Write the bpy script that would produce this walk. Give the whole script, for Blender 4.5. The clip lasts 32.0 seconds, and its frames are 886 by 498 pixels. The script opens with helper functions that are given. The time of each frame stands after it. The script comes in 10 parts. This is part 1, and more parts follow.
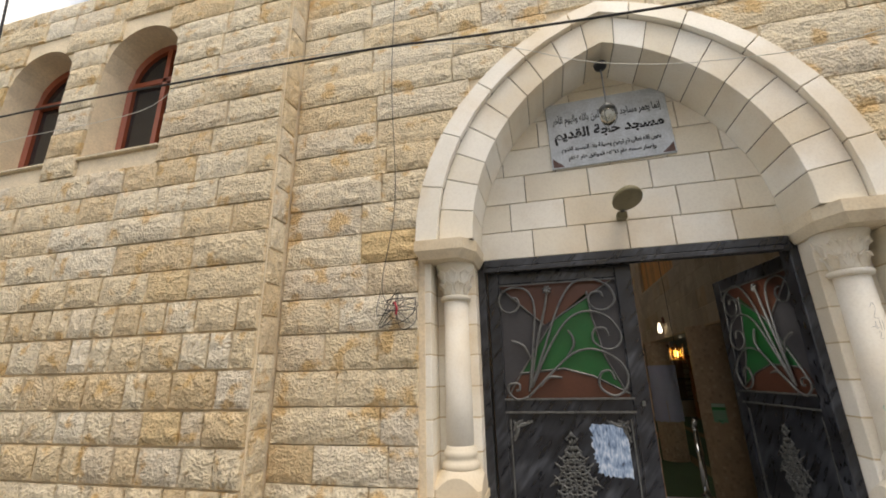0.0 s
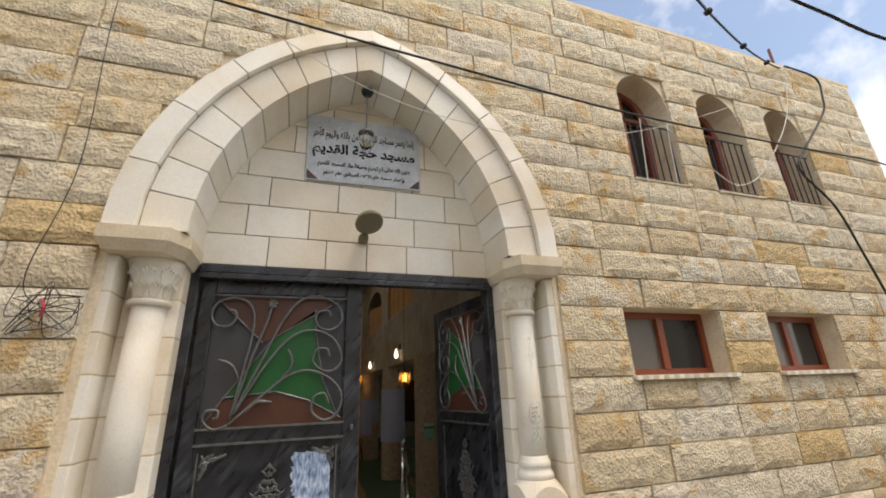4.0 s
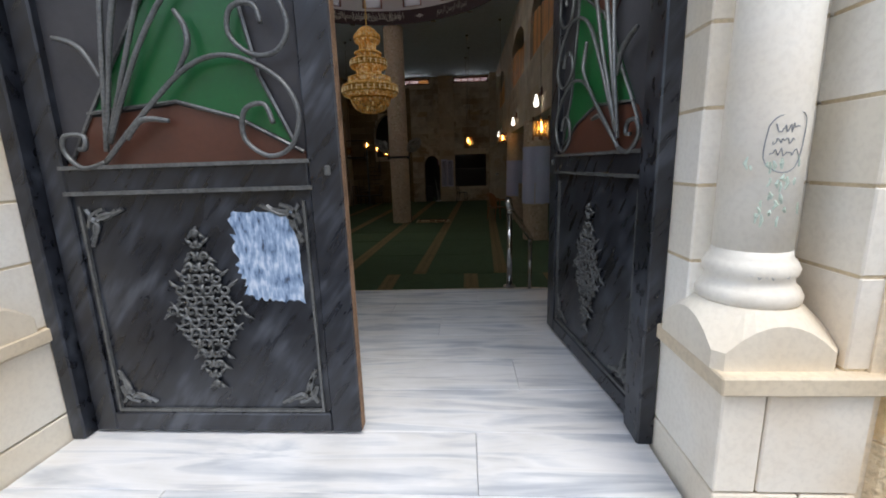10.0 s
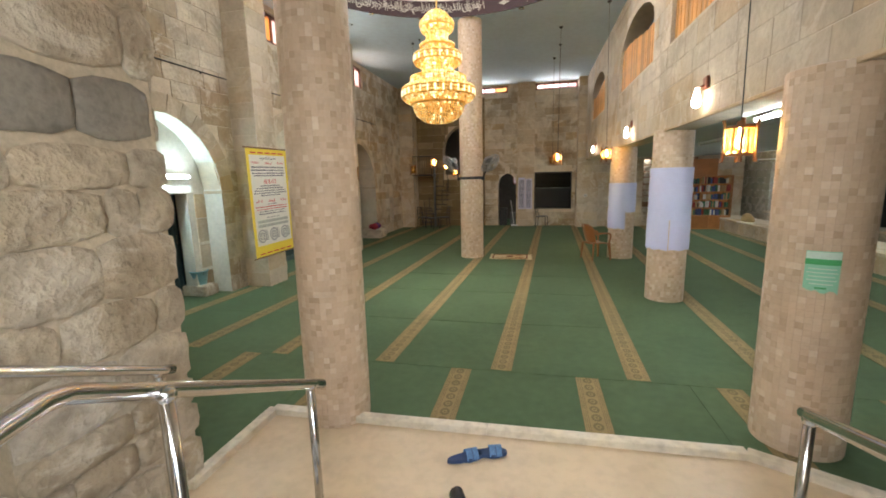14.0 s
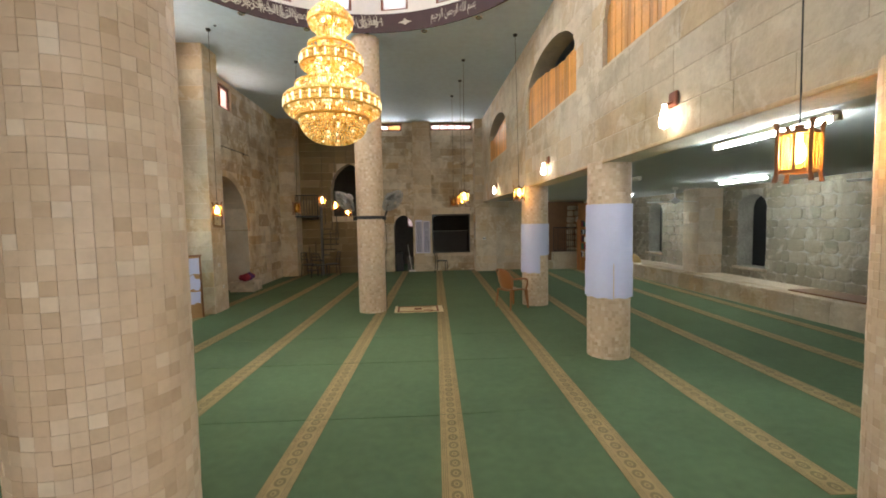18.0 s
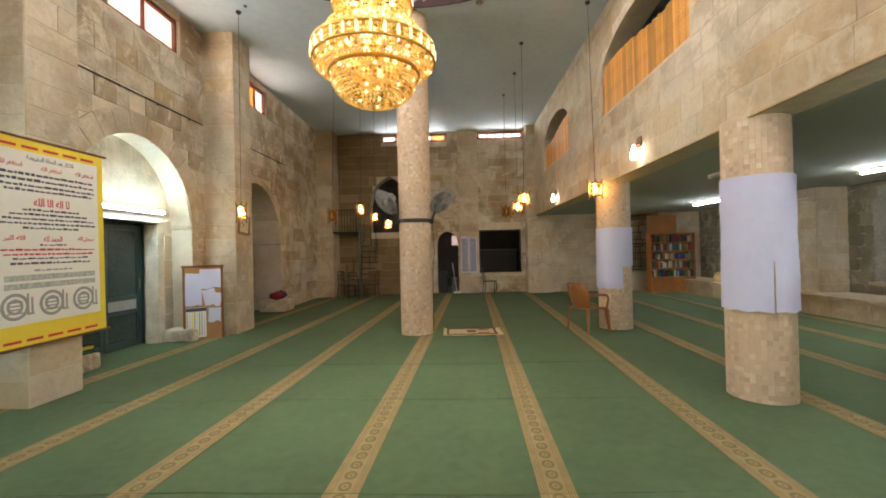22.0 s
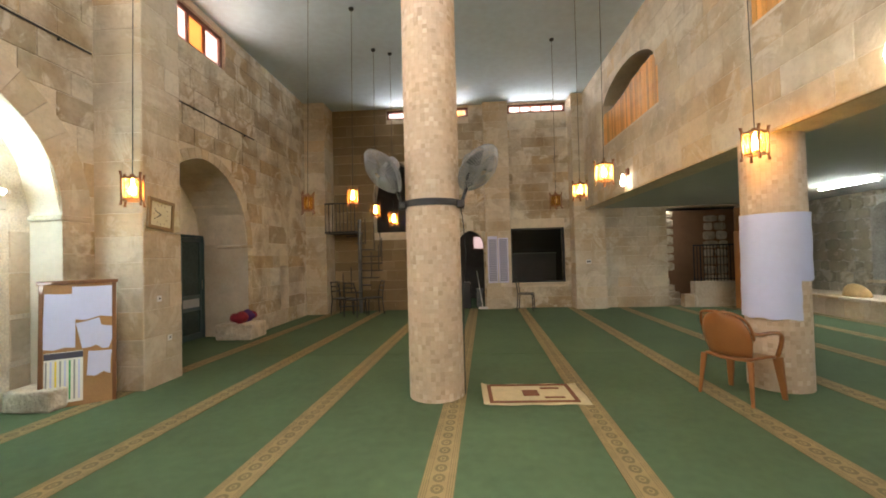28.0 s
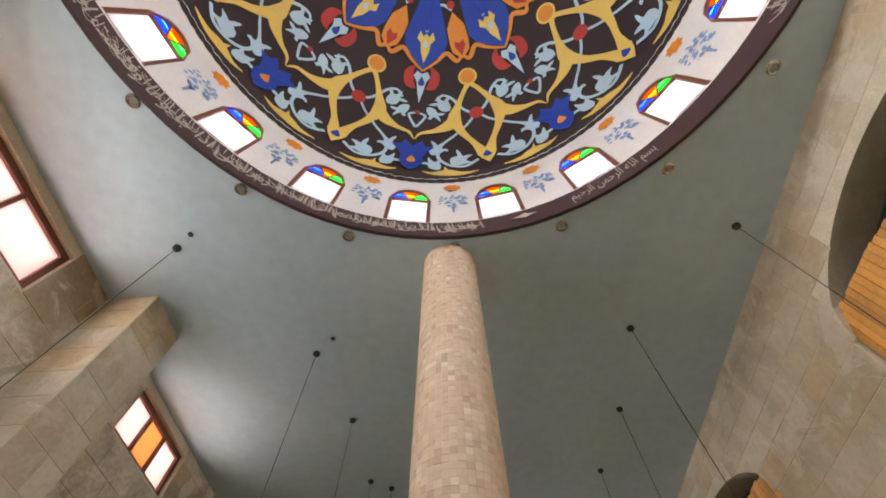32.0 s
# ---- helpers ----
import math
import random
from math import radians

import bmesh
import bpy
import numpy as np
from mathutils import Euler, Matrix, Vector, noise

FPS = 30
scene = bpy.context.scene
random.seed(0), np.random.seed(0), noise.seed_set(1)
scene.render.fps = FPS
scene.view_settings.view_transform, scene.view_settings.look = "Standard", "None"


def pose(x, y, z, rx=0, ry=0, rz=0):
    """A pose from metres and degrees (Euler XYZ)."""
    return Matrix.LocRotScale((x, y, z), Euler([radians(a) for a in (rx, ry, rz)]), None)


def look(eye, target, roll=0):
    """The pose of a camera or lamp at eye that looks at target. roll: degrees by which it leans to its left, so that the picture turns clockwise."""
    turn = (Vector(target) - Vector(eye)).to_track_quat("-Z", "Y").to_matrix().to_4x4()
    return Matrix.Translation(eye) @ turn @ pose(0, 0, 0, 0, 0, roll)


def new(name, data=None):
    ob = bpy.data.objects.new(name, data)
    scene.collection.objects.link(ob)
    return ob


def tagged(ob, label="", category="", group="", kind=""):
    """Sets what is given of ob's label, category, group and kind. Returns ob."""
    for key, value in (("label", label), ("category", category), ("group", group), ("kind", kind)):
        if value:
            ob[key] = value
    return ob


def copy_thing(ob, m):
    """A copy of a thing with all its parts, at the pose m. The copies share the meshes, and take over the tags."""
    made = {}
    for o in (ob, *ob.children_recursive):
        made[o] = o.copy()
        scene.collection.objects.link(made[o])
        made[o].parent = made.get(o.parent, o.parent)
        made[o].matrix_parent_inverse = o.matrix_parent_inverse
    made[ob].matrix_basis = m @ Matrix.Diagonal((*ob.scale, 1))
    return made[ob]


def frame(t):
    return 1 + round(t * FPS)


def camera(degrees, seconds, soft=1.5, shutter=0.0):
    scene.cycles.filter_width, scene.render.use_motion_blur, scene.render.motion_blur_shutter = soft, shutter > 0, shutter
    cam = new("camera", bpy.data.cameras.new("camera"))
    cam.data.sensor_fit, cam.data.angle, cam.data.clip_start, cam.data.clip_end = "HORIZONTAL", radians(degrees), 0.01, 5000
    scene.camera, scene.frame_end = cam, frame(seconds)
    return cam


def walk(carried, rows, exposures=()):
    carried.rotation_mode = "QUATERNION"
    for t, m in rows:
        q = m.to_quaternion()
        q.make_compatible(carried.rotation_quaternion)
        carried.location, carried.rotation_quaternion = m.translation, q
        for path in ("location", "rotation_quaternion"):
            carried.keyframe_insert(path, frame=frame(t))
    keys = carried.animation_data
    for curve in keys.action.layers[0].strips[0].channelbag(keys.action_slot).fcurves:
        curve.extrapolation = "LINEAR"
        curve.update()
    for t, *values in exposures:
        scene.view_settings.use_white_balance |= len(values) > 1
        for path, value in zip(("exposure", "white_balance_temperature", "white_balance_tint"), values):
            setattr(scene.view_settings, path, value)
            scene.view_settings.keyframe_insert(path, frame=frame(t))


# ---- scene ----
cam = camera(94.0, 32.0, soft=1.8)
PATH = [
    (0, (0.485, 0.539, 1.987), (0.033, 2.398, 2.571), -1.3),
    (0.5, (0.529, 0.551, 1.989), (0.309, 2.446, 2.588), -1.5),
    (1, (0.527, 0.584, 1.959), (0.578, 2.478, 2.602), -1.7),
    (1.5, (0.530, 0.609, 1.959), (0.828, 2.476, 2.612), -1.9),
    (2, (0.538, 0.621, 1.969), (1.057, 2.440, 2.619), -2.0),
    (2.5, (0.552, 0.622, 1.967), (1.241, 2.383, 2.618), -2.1),
    (3, (0.556, 0.619, 1.971), (1.349, 2.339, 2.616), -2.2),
    (3.5, (0.597, 0.632, 1.958), (1.398, 2.345, 2.610), -2.2),
    (4, (0.709, 0.689, 1.973), (1.331, 2.474, 2.627), -2.2),
    (4.5, (0.844, 0.786, 2.016), (1.184, 2.637, 2.691), -2.2),
    (6.5, (1.318, 1.661, 2.242), (1.124, 3.492, 3.022), -1.5),
    (7, (1.262, 1.837, 2.237), (1.045, 3.702, 2.927), -1.4),
    (7.5, (1.261, 1.984, 2.179), (1.036, 3.907, 2.684), -1.5),
    (8, (1.288, 2.058, 2.087), (1.067, 4.028, 2.350), -1.6),
    (8.5, (1.317, 2.057, 1.974), (1.118, 4.047, 1.998), -1.8),
    (9, (1.366, 2.037, 1.883), (1.197, 4.022, 1.701), -1.9),
    (9.5, (1.464, 2.140, 1.813), (1.323, 4.109, 1.492), -1.9),
    (10, (1.533, 2.362, 1.785), (1.412, 4.317, 1.382), -1.8),
    (10.5, (1.540, 2.702, 1.773), (1.425, 4.649, 1.331), -1.7),
    (11, (1.596, 3.100, 1.775), (1.429, 5.041, 1.320), -1.9),
    (11.5, (1.586, 3.465, 1.814), (1.381, 5.401, 1.356), -2.1),
    (12, (1.496, 3.809, 1.888), (1.263, 5.745, 1.443), -2.0),
    (12.5, (1.436, 4.096, 1.957), (1.193, 6.035, 1.533), -1.9),
    (13, (1.395, 4.389, 1.98), (1.14, 6.333, 1.585), -1.7),
    (13.5, (1.242, 4.619, 1.979), (0.934, 6.562, 1.617), -1.6),
    (14, (1.05, 4.863, 2.006), (0.615, 6.787, 1.674), -1.4),
    (14.5, (0.902, 5.101, 2.024), (0.261, 6.971, 1.722), -1.3),
    (16.5, (0.62, 5.742, 2.197), (-0.146, 7.572, 1.941), -1.4),
    (17, (0.525, 5.976, 2.099), (0.003, 7.893, 1.868), -1.3),
    (17.5, (0.469, 6.202, 2.034), (0.253, 8.182, 1.847), -1.2),
    (18, (0.501, 6.447, 1.901), (0.612, 8.44, 1.771), -1.1),
    (18.5, (0.467, 6.626, 1.78), (0.875, 8.582, 1.705), -1.2),
    (19, (0.448, 6.862, 1.674), (1.053, 8.769, 1.645), -1.4),
    (19.5, (0.401, 7.163, 1.563), (1.053, 9.054, 1.558), -1.4),
    (20, (0.279, 7.474, 1.427), (0.824, 9.398, 1.434), -1.4),
    (20.5, (0.221, 7.728, 1.411), (0.574, 9.697, 1.424), -1.4),
    (21, (0.24, 7.865, 1.429), (0.409, 9.857, 1.444), -1.3),
    (21.5, (0.239, 7.911, 1.444), (0.258, 9.911, 1.459), -1.3),
    (22, (0.201, 7.92, 1.454), (0.134, 9.919, 1.47), -1.3),
    (22.5, (0.111, 7.989, 1.434), (0.001, 9.985, 1.449), -1.2),
    (23, (0.055, 8.171, 1.441), (-0.078, 10.166, 1.455), -1.2),
    (23.5, (0.051, 8.29, 1.438), (-0.053, 10.287, 1.45), -1.3),
    (24, (0.15, 8.508, 1.446), (0.14, 10.507, 1.456), -1.3),
    (24.5, (0.149, 8.75, 1.431), (0.307, 10.743, 1.439), -1.3),
    (26.5, (0.284, 9.93, 1.471), (0.555, 11.911, 1.463), -1.6),
    (27, (0.203, 10.325, 1.427), (0.312, 12.322, 1.425), -1.6),
    (27.5, (0.054, 10.662, 1.424), (0.016, 12.662, 1.429), -1.6),
    (28, (-0.167, 10.989, 1.461), (-0.293, 12.985, 1.501), -1.5),
    (28.5, (-0.275, 11.342, 1.471), (-0.441, 13.33, 1.602), -1.5),
    (29, (-0.349, 11.656, 1.469), (-0.526, 13.624, 1.782), -1.6),
    (29.5, (-0.422, 11.941, 1.519), (-0.603, 13.849, 2.093), -1.6),
    (30, (-0.429, 12.23, 1.56), (-0.609, 14.012, 2.449), -1.6),
    (30.5, (-0.473, 12.426, 1.6), (-0.631, 14.031, 2.783), -1.5),
    (31, (-0.534, 12.623, 1.67), (-0.665, 14.017, 3.098), -1.3),
    (31.5, (-0.578, 12.782, 1.663), (-0.647, 13.949, 3.285), -1.1),
    (32, (-0.491, 13.026, 1.709), (-0.541, 13.967, 3.474), -0.8),
]
EXPOSURES = [(0, 0.72, 7900, 11), (1.5, 0.74, 7250, 11), (3.0, 0.72, 7550, 11), (4.5, 0.74, 7800, 11), (6.5, 0.82, 6800, 10), (8.0, 0.92, 6400, 10), (9.0, 0.98, 6400, 10), (10.0, 1.05, 6400, 10), (11.0, 2.1, 6300, 11), (11.5, 2.8, 7600, 11), (12.0, 3.6, 16000, 14), (13.0, 4.2, 10000, 13), (14.0, 4.35, 6700, 8), (17.0, 4.2, 6900, 7), (20, 4.35, 6300, 5), (22, 4.4, 7200, 9), (24, 4.25, 7300, 9), (27, 4.62, 7700, 7), (28, 4.7, 7000, 9), (28.5, 4.72, 7000, 9), (29.2, 4.7, 6800, 10), (30, 4.6, 6600, 11), (31, 4.3, 6500, 10), (32, 4.05, 6500, 10)]
walk(cam, [(t, look(eye, target, roll)) for t, eye, target, roll in PATH], EXPOSURES)
# ---- light ----
world = bpy.data.worlds.new("sky")
scene.world = world
world.use_nodes = True
wn, wl = world.node_tree.nodes, world.node_tree.links
wn.clear()
sky = wn.new("ShaderNodeTexSky")
sky.sky_type = "NISHITA"
sky.sun_disc = False
sky.sun_elevation, sky.sun_rotation = radians(66), radians(143)
coord = wn.new("ShaderNodeTexCoord")
cloud = wn.new("ShaderNodeTexNoise")
cloud.inputs["Scale"].default_value = 3.2
cloud.inputs["Detail"].default_value = 6
cloud.inputs["Roughness"].default_value = 0.55
cramp = wn.new("ShaderNodeValToRGB")
cramp.color_ramp.elements[0].position, cramp.color_ramp.elements[1].position = 0.42, 0.6
cmix = wn.new("ShaderNodeMixRGB")
cmix.inputs[2].default_value = (6.4, 6.6, 7.1, 1)
wbg = wn.new("ShaderNodeBackground")
wbg.inputs[1].default_value = 0.15
wout = wn.new("ShaderNodeOutputWorld")
wl.new(coord.outputs["Generated"], cloud.inputs["Vector"])
wl.new(cloud.outputs["Fac"], cramp.inputs[0])
wl.new(cramp.outputs[0], cmix.inputs[0])
wl.new(sky.outputs[0], cmix.inputs[1])
wl.new(cmix.outputs[0], wbg.inputs[0])
wl.new(wbg.outputs[0], wout.inputs[0])


def lamp(name, kind, m, energy, colour=(1, 1, 1), size=0.1, size_y=None):
    data = bpy.data.lights.new(name, kind)
    data.energy, data.color = energy, colour
    if kind == "AREA":
        data.size = size
        if size_y:
            data.shape, data.size_y = "RECTANGLE", size_y
    elif kind == "SUN":
        data.angle = size
    else:
        data.shadow_soft_size = size
    ob = new(name, data)
    ob.matrix_world = m
    return ob


lamp("sun", "SUN", look((0, 0, 0), (-0.25, 0.33, -0.92)), 1.0, (1, 0.95, 0.87), radians(24))

# ---- materials ----
def nodes_of(name):
    mat = bpy.data.materials.new(name)
    mat.use_nodes = True
    nt = mat.node_tree
    return mat, nt.nodes, nt.links, nt.nodes["Principled BSDF"]


def ramp_of(nodes, stops, interp="LINEAR"):
    r = nodes.new("ShaderNodeValToRGB")
    r.color_ramp.interpolation = interp
    el = r.color_ramp.elements
    while len(el) < len(stops):
        el.new(0.5)
    for e, (p, c) in zip(el, stops):
        e.position, e.color = p, (*c, 1)
    return r


def plain(name, colour, rough=0.6, metal=0.0, vary=0.12, scale=6.0, bump=0.0, bump_scale=60.0, coat=0.0, obj_rand=0.0):
    """A paint, metal or plaster with uneven tone at two scales and fine relief."""
    mat, n, l, b = nodes_of(name)
    tc = n.new("ShaderNodeTexCoord")
    a, c = n.new("ShaderNodeTexNoise"), n.new("ShaderNodeTexNoise")
    a.inputs["Scale"].default_value, c.inputs["Scale"].default_value = scale, scale * 9
    a.inputs["Detail"].default_value = c.inputs["Detail"].default_value = 4
    l.new(tc.outputs["Object"], a.inputs["Vector"])
    l.new(tc.outputs["Object"], c.inputs["Vector"])
    add = n.new("ShaderNodeMath")
    add.operation = "ADD"
    l.new(a.outputs["Fac"], add.inputs[0])
    l.new(c.outputs["Fac"], add.inputs[1])
    half = n.new("ShaderNodeMath")
    half.operation = "MULTIPLY"
    half.inputs[1].default_value = 0.5
    l.new(add.outputs[0], half.inputs[0])
    src = half
    if obj_rand:
        oi = n.new("ShaderNodeObjectInfo")
        ma = n.new("ShaderNodeMath")
        ma.operation = "MULTIPLY_ADD"
        ma.inputs[1].default_value, ma.inputs[2].default_value = obj_rand, -obj_rand / 2
        l.new(oi.outputs["Random"], ma.inputs[0])
        ad = n.new("ShaderNodeMath")
        ad.operation = "ADD"
        l.new(half.outputs[0], ad.inputs[0])
        l.new(ma.outputs[0], ad.inputs[1])
        src = ad
    lo = tuple(max(0, v * (1 - vary)) for v in colour)
    hi = tuple(min(1, v * (1 + vary)) for v in colour)
    r = ramp_of(n, [(0.3, lo), (0.7, hi)])
    l.new(src.outputs[0], r.inputs[0])
    l.new(r.outputs[0], b.inputs["Base Color"])
    b.inputs["Roughness"].default_value, b.inputs["Metallic"].default_value = rough, metal
    b.inputs["Coat Weight"].default_value = coat
    if bump:
        d = n.new("ShaderNodeTexNoise")
        d.inputs["Scale"].default_value = bump_scale
        d.inputs["Detail"].default_value = 5
        l.new(tc.outputs["Object"], d.inputs["Vector"])
        bp = n.new("ShaderNodeBump")
        bp.inputs["Strength"].default_value, bp.inputs["Distance"].default_value = bump, 0.02
        l.new(d.outputs["Fac"], bp.inputs["Height"])
        l.new(bp.outputs[0], b.inputs["Normal"])
    return mat


def stone(name, tones, rand="object", rough=0.85, bump=0.35, coarse=5.0, fine=38.0, stain=(0.45, 0.3, 0.16), stain_amt=0.35, dist=0.02, mottle=0.75, grain=0.6, spread=(0.55, 0.72), lime=0.0):
    """Limestone: one tone a block out of tones, mottled, stained and pitted. rand: object, island or none."""
    mat, n, l, b = nodes_of(name)
    geo = n.new("ShaderNodeNewGeometry")
    tone = ramp_of(n, tones)
    if rand == "object":
        oi = n.new("ShaderNodeObjectInfo")
        l.new(oi.outputs["Random"], tone.inputs[0])
    elif rand == "island":
        l.new(geo.outputs["Random Per Island"], tone.inputs[0])
    else:
        big = n.new("ShaderNodeTexNoise")
        big.inputs["Scale"].default_value = 1.3
        l.new(geo.outputs["Position"], big.inputs["Vector"])
        l.new(big.outputs["Fac"], tone.inputs[0])
    a, c, d = (n.new("ShaderNodeTexNoise") for _ in range(3))
    for node, s, det in ((a, coarse, 5), (c, fine, 6), (d, coarse * 0.45, 4)):
        node.inputs["Scale"].default_value, node.inputs["Detail"].default_value = s, det
        l.new(geo.outputs["Position"], node.inputs["Vector"])
    mott = ramp_of(n, [(0.3, (0.62, 0.6, 0.58)), (0.5, (0.95, 0.95, 0.95)), (0.72, (1.12, 1.1, 1.06))])
    l.new(a.outputs["Fac"], mott.inputs[0])
    mul = n.new("ShaderNodeMixRGB")
    mul.blend_type = "MULTIPLY"
    mul.inputs[0].default_value = mottle
    l.new(tone.outputs[0], mul.inputs[1])
    l.new(mott.outputs[0], mul.inputs[2])
    sr = ramp_of(n, [(spread[0], (0, 0, 0)), (spread[1], (stain_amt,) * 3)])
    l.new(d.outputs["Fac"], sr.inputs[0])
    st = n.new("ShaderNodeMixRGB")
    st.inputs[2].default_value = (*stain, 1)
    l.new(sr.outputs[0], st.inputs[0])
    l.new(mul.outputs[0], st.inputs[1])
    if lime:  # old limewash left in patches, and sooty weathering between them
        pn, sn = n.new("ShaderNodeTexNoise"), n.new("ShaderNodeTexNoise")
        for node, sc, dis in ((pn, 1.7, 1.2), (sn, 0.9, 0.6)):
            node.inputs["Scale"].default_value, node.inputs["Detail"].default_value, node.inputs["Roughness"].default_value, node.inputs["Distortion"].default_value = sc, 7, 0.66, dis
        shift = n.new("ShaderNodeVectorMath")
        shift.inputs[1].default_value = (13.1, 7.7, 3.3)
        l.new(geo.outputs["Position"], pn.inputs["Vector"])
        l.new(geo.outputs["Position"], shift.inputs[0])
        l.new(shift.outputs[0], sn.inputs["Vector"])
        for node, stops, colour in ((sn, [(0.52, (0, 0, 0)), (0.66, (lime * 0.75,) * 3)], (0.24, 0.18, 0.11)), (pn, [(0.53, (0, 0, 0)), (0.6, (lime,) * 3)], (0.7, 0.63, 0.51))):
            rp = ramp_of(n, stops)
            l.new(node.outputs["Fac"], rp.inputs[0])
            over = n.new("ShaderNodeMixRGB")
            over.inputs[2].default_value = (*colour, 1)
            l.new(rp.outputs[0], over.inputs[0])
            l.new(st.outputs[0], over.inputs[1])
            st = over
    fr = ramp_of(n, [(0.35, (0.72, 0.7, 0.68)), (0.55, (1, 1, 1))])
    l.new(c.outputs["Fac"], fr.inputs[0])
    fm = n.new("ShaderNodeMixRGB")
    fm.blend_type = "MULTIPLY"
    fm.inputs[0].default_value = grain
    l.new(st.outputs[0], fm.inputs[1])
    l.new(fr.outputs[0], fm.inputs[2])
    l.new(fm.outputs[0], b.inputs["Base Color"])
    b.inputs["Roughness"].default_value = rough
    hs = n.new("ShaderNodeMath")
    hs.operation = "ADD"
    l.new(a.outputs["Fac"], hs.inputs[0])
    l.new(c.outputs["Fac"], hs.inputs[1])
    bp = n.new("ShaderNodeBump")
    bp.inputs["Strength"].default_value, bp.inputs["Distance"].default_value = bump, dist
    l.new(hs.outputs[0], bp.inputs["Height"])
    l.new(bp.outputs[0], b.inputs["Normal"])
    return mat


def glow(name, colour, strength):
    mat, n, l, b = nodes_of(name)
    b.inputs["Base Color"].default_value = (*colour, 1)
    b.inputs["Emission Color"].default_value = (*colour, 1)
    b.inputs["Emission Strength"].default_value = strength
    return mat


def glass(name, colour=(1, 1, 1), rough=0.05):
    mat, n, l, b = nodes_of(name)
    b.inputs["Base Color"].default_value = (*colour, 1)
    b.inputs["Roughness"].default_value = rough
    b.inputs["Transmission Weight"].default_value = 1
    b.inputs["IOR"].default_value = 1.45
    return mat


def frosted(name, colour):
    """A milky pane that daylight from behind shines through."""
    mat, n, l, b = nodes_of(name)
    tr = n.new("ShaderNodeBsdfTranslucent")
    tr.inputs[0].default_value = (*colour, 1)
    mx = n.new("ShaderNodeMixShader")
    mx.inputs[0].default_value = 0.15
    b.inputs["Base Color"].default_value = (*colour, 1)
    b.inputs["Roughness"].default_value = 0.2
    l.new(tr.outputs[0], mx.inputs[1])
    l.new(b.outputs[0], mx.inputs[2])
    l.new(mx.outputs[0], n["Material Output"].inputs[0])
    return mat


YEL = [(0.0, (0.74, 0.57, 0.35)), (0.14, (0.84, 0.71, 0.5)), (0.3, (0.88, 0.78, 0.6)), (0.45, (0.8, 0.65, 0.43)), (0.58, (0.87, 0.76, 0.57)), (0.7, (0.8, 0.71, 0.57)), (0.8, (0.76, 0.55, 0.28)), (0.87, (0.85, 0.74, 0.55)), (1.0, (0.9, 0.82, 0.67))]
BEI = [(0.0, (0.38, 0.3, 0.2)), (0.15, (0.5, 0.42, 0.31)), (0.5, (0.57, 0.49, 0.375)), (0.7, (0.64, 0.575, 0.47)), (0.82, (0.48, 0.39, 0.27)), (0.95, (0.47, 0.34, 0.19)), (1.0, (0.72, 0.67, 0.58))]
m_rock = stone("rock_faced_limestone", YEL, "object", bump=0.9, coarse=13, fine=55, stain=(0.7, 0.45, 0.18), stain_amt=0.75, spread=(0.56, 0.66), dist=0.035, mottle=0.6)
m_rock_i = stone("rock_faced_limestone_rest", YEL, "island", bump=0.9, coarse=13, fine=55, stain=(0.7, 0.45, 0.18), stain_amt=0.75, spread=(0.56, 0.66), dist=0.035, mottle=0.6)
m_joint = plain("lime_mortar", (0.76, 0.64, 0.47), 0.95, vary=0.2, bump=0.3)
m_dress = stone("dressed_limestone", BEI, "object", bump=0.45, coarse=2.6, fine=19, stain=(0.3, 0.2, 0.1), stain_amt=0.72, spread=(0.48, 0.64), mottle=0.85, grain=0.4, dist=0.03, lime=0.6)
m_dress_i = stone("dressed_limestone_rest", BEI, "island", bump=0.45, coarse=2.6, fine=19, stain=(0.3, 0.2, 0.1), stain_amt=0.72, spread=(0.48, 0.64), mottle=0.85, grain=0.4, dist=0.03, lime=0.6)
m_joint_in = plain("indoor_mortar", (0.6, 0.51, 0.39), 0.95, vary=0.2, bump=0.3)
m_white = stone("white_dressed_stone", [(0, (0.8, 0.73, 0.6)), (0.5, (0.87, 0.83, 0.74)), (1, (0.92, 0.89, 0.82))], "object", mottle=0.2, grain=0.2, bump=0.08, coarse=2.5, fine=70, stain=(0.66, 0.49, 0.28), stain_amt=0.7, spread=(0.46, 0.72), rough=0.7, dist=0.008)
m_tan_stone = stone("weathered_tan_stone", [(0, (0.66, 0.54, 0.38)), (0.5, (0.74, 0.64, 0.48)), (1, (0.78, 0.68, 0.52))], "object", mottle=0.3, grain=0.35, bump=0.12, coarse=4, fine=60, stain=(0.56, 0.4, 0.22), stain_amt=0.6, spread=(0.48, 0.7), rough=0.7, dist=0.008)
m_dark_joint = plain("dark_pointing", (0.2, 0.17, 0.13), 0.9)
m_cream_joint = plain("cream_pointing", (0.58, 0.47, 0.31), 0.9, vary=0.3, scale=12)


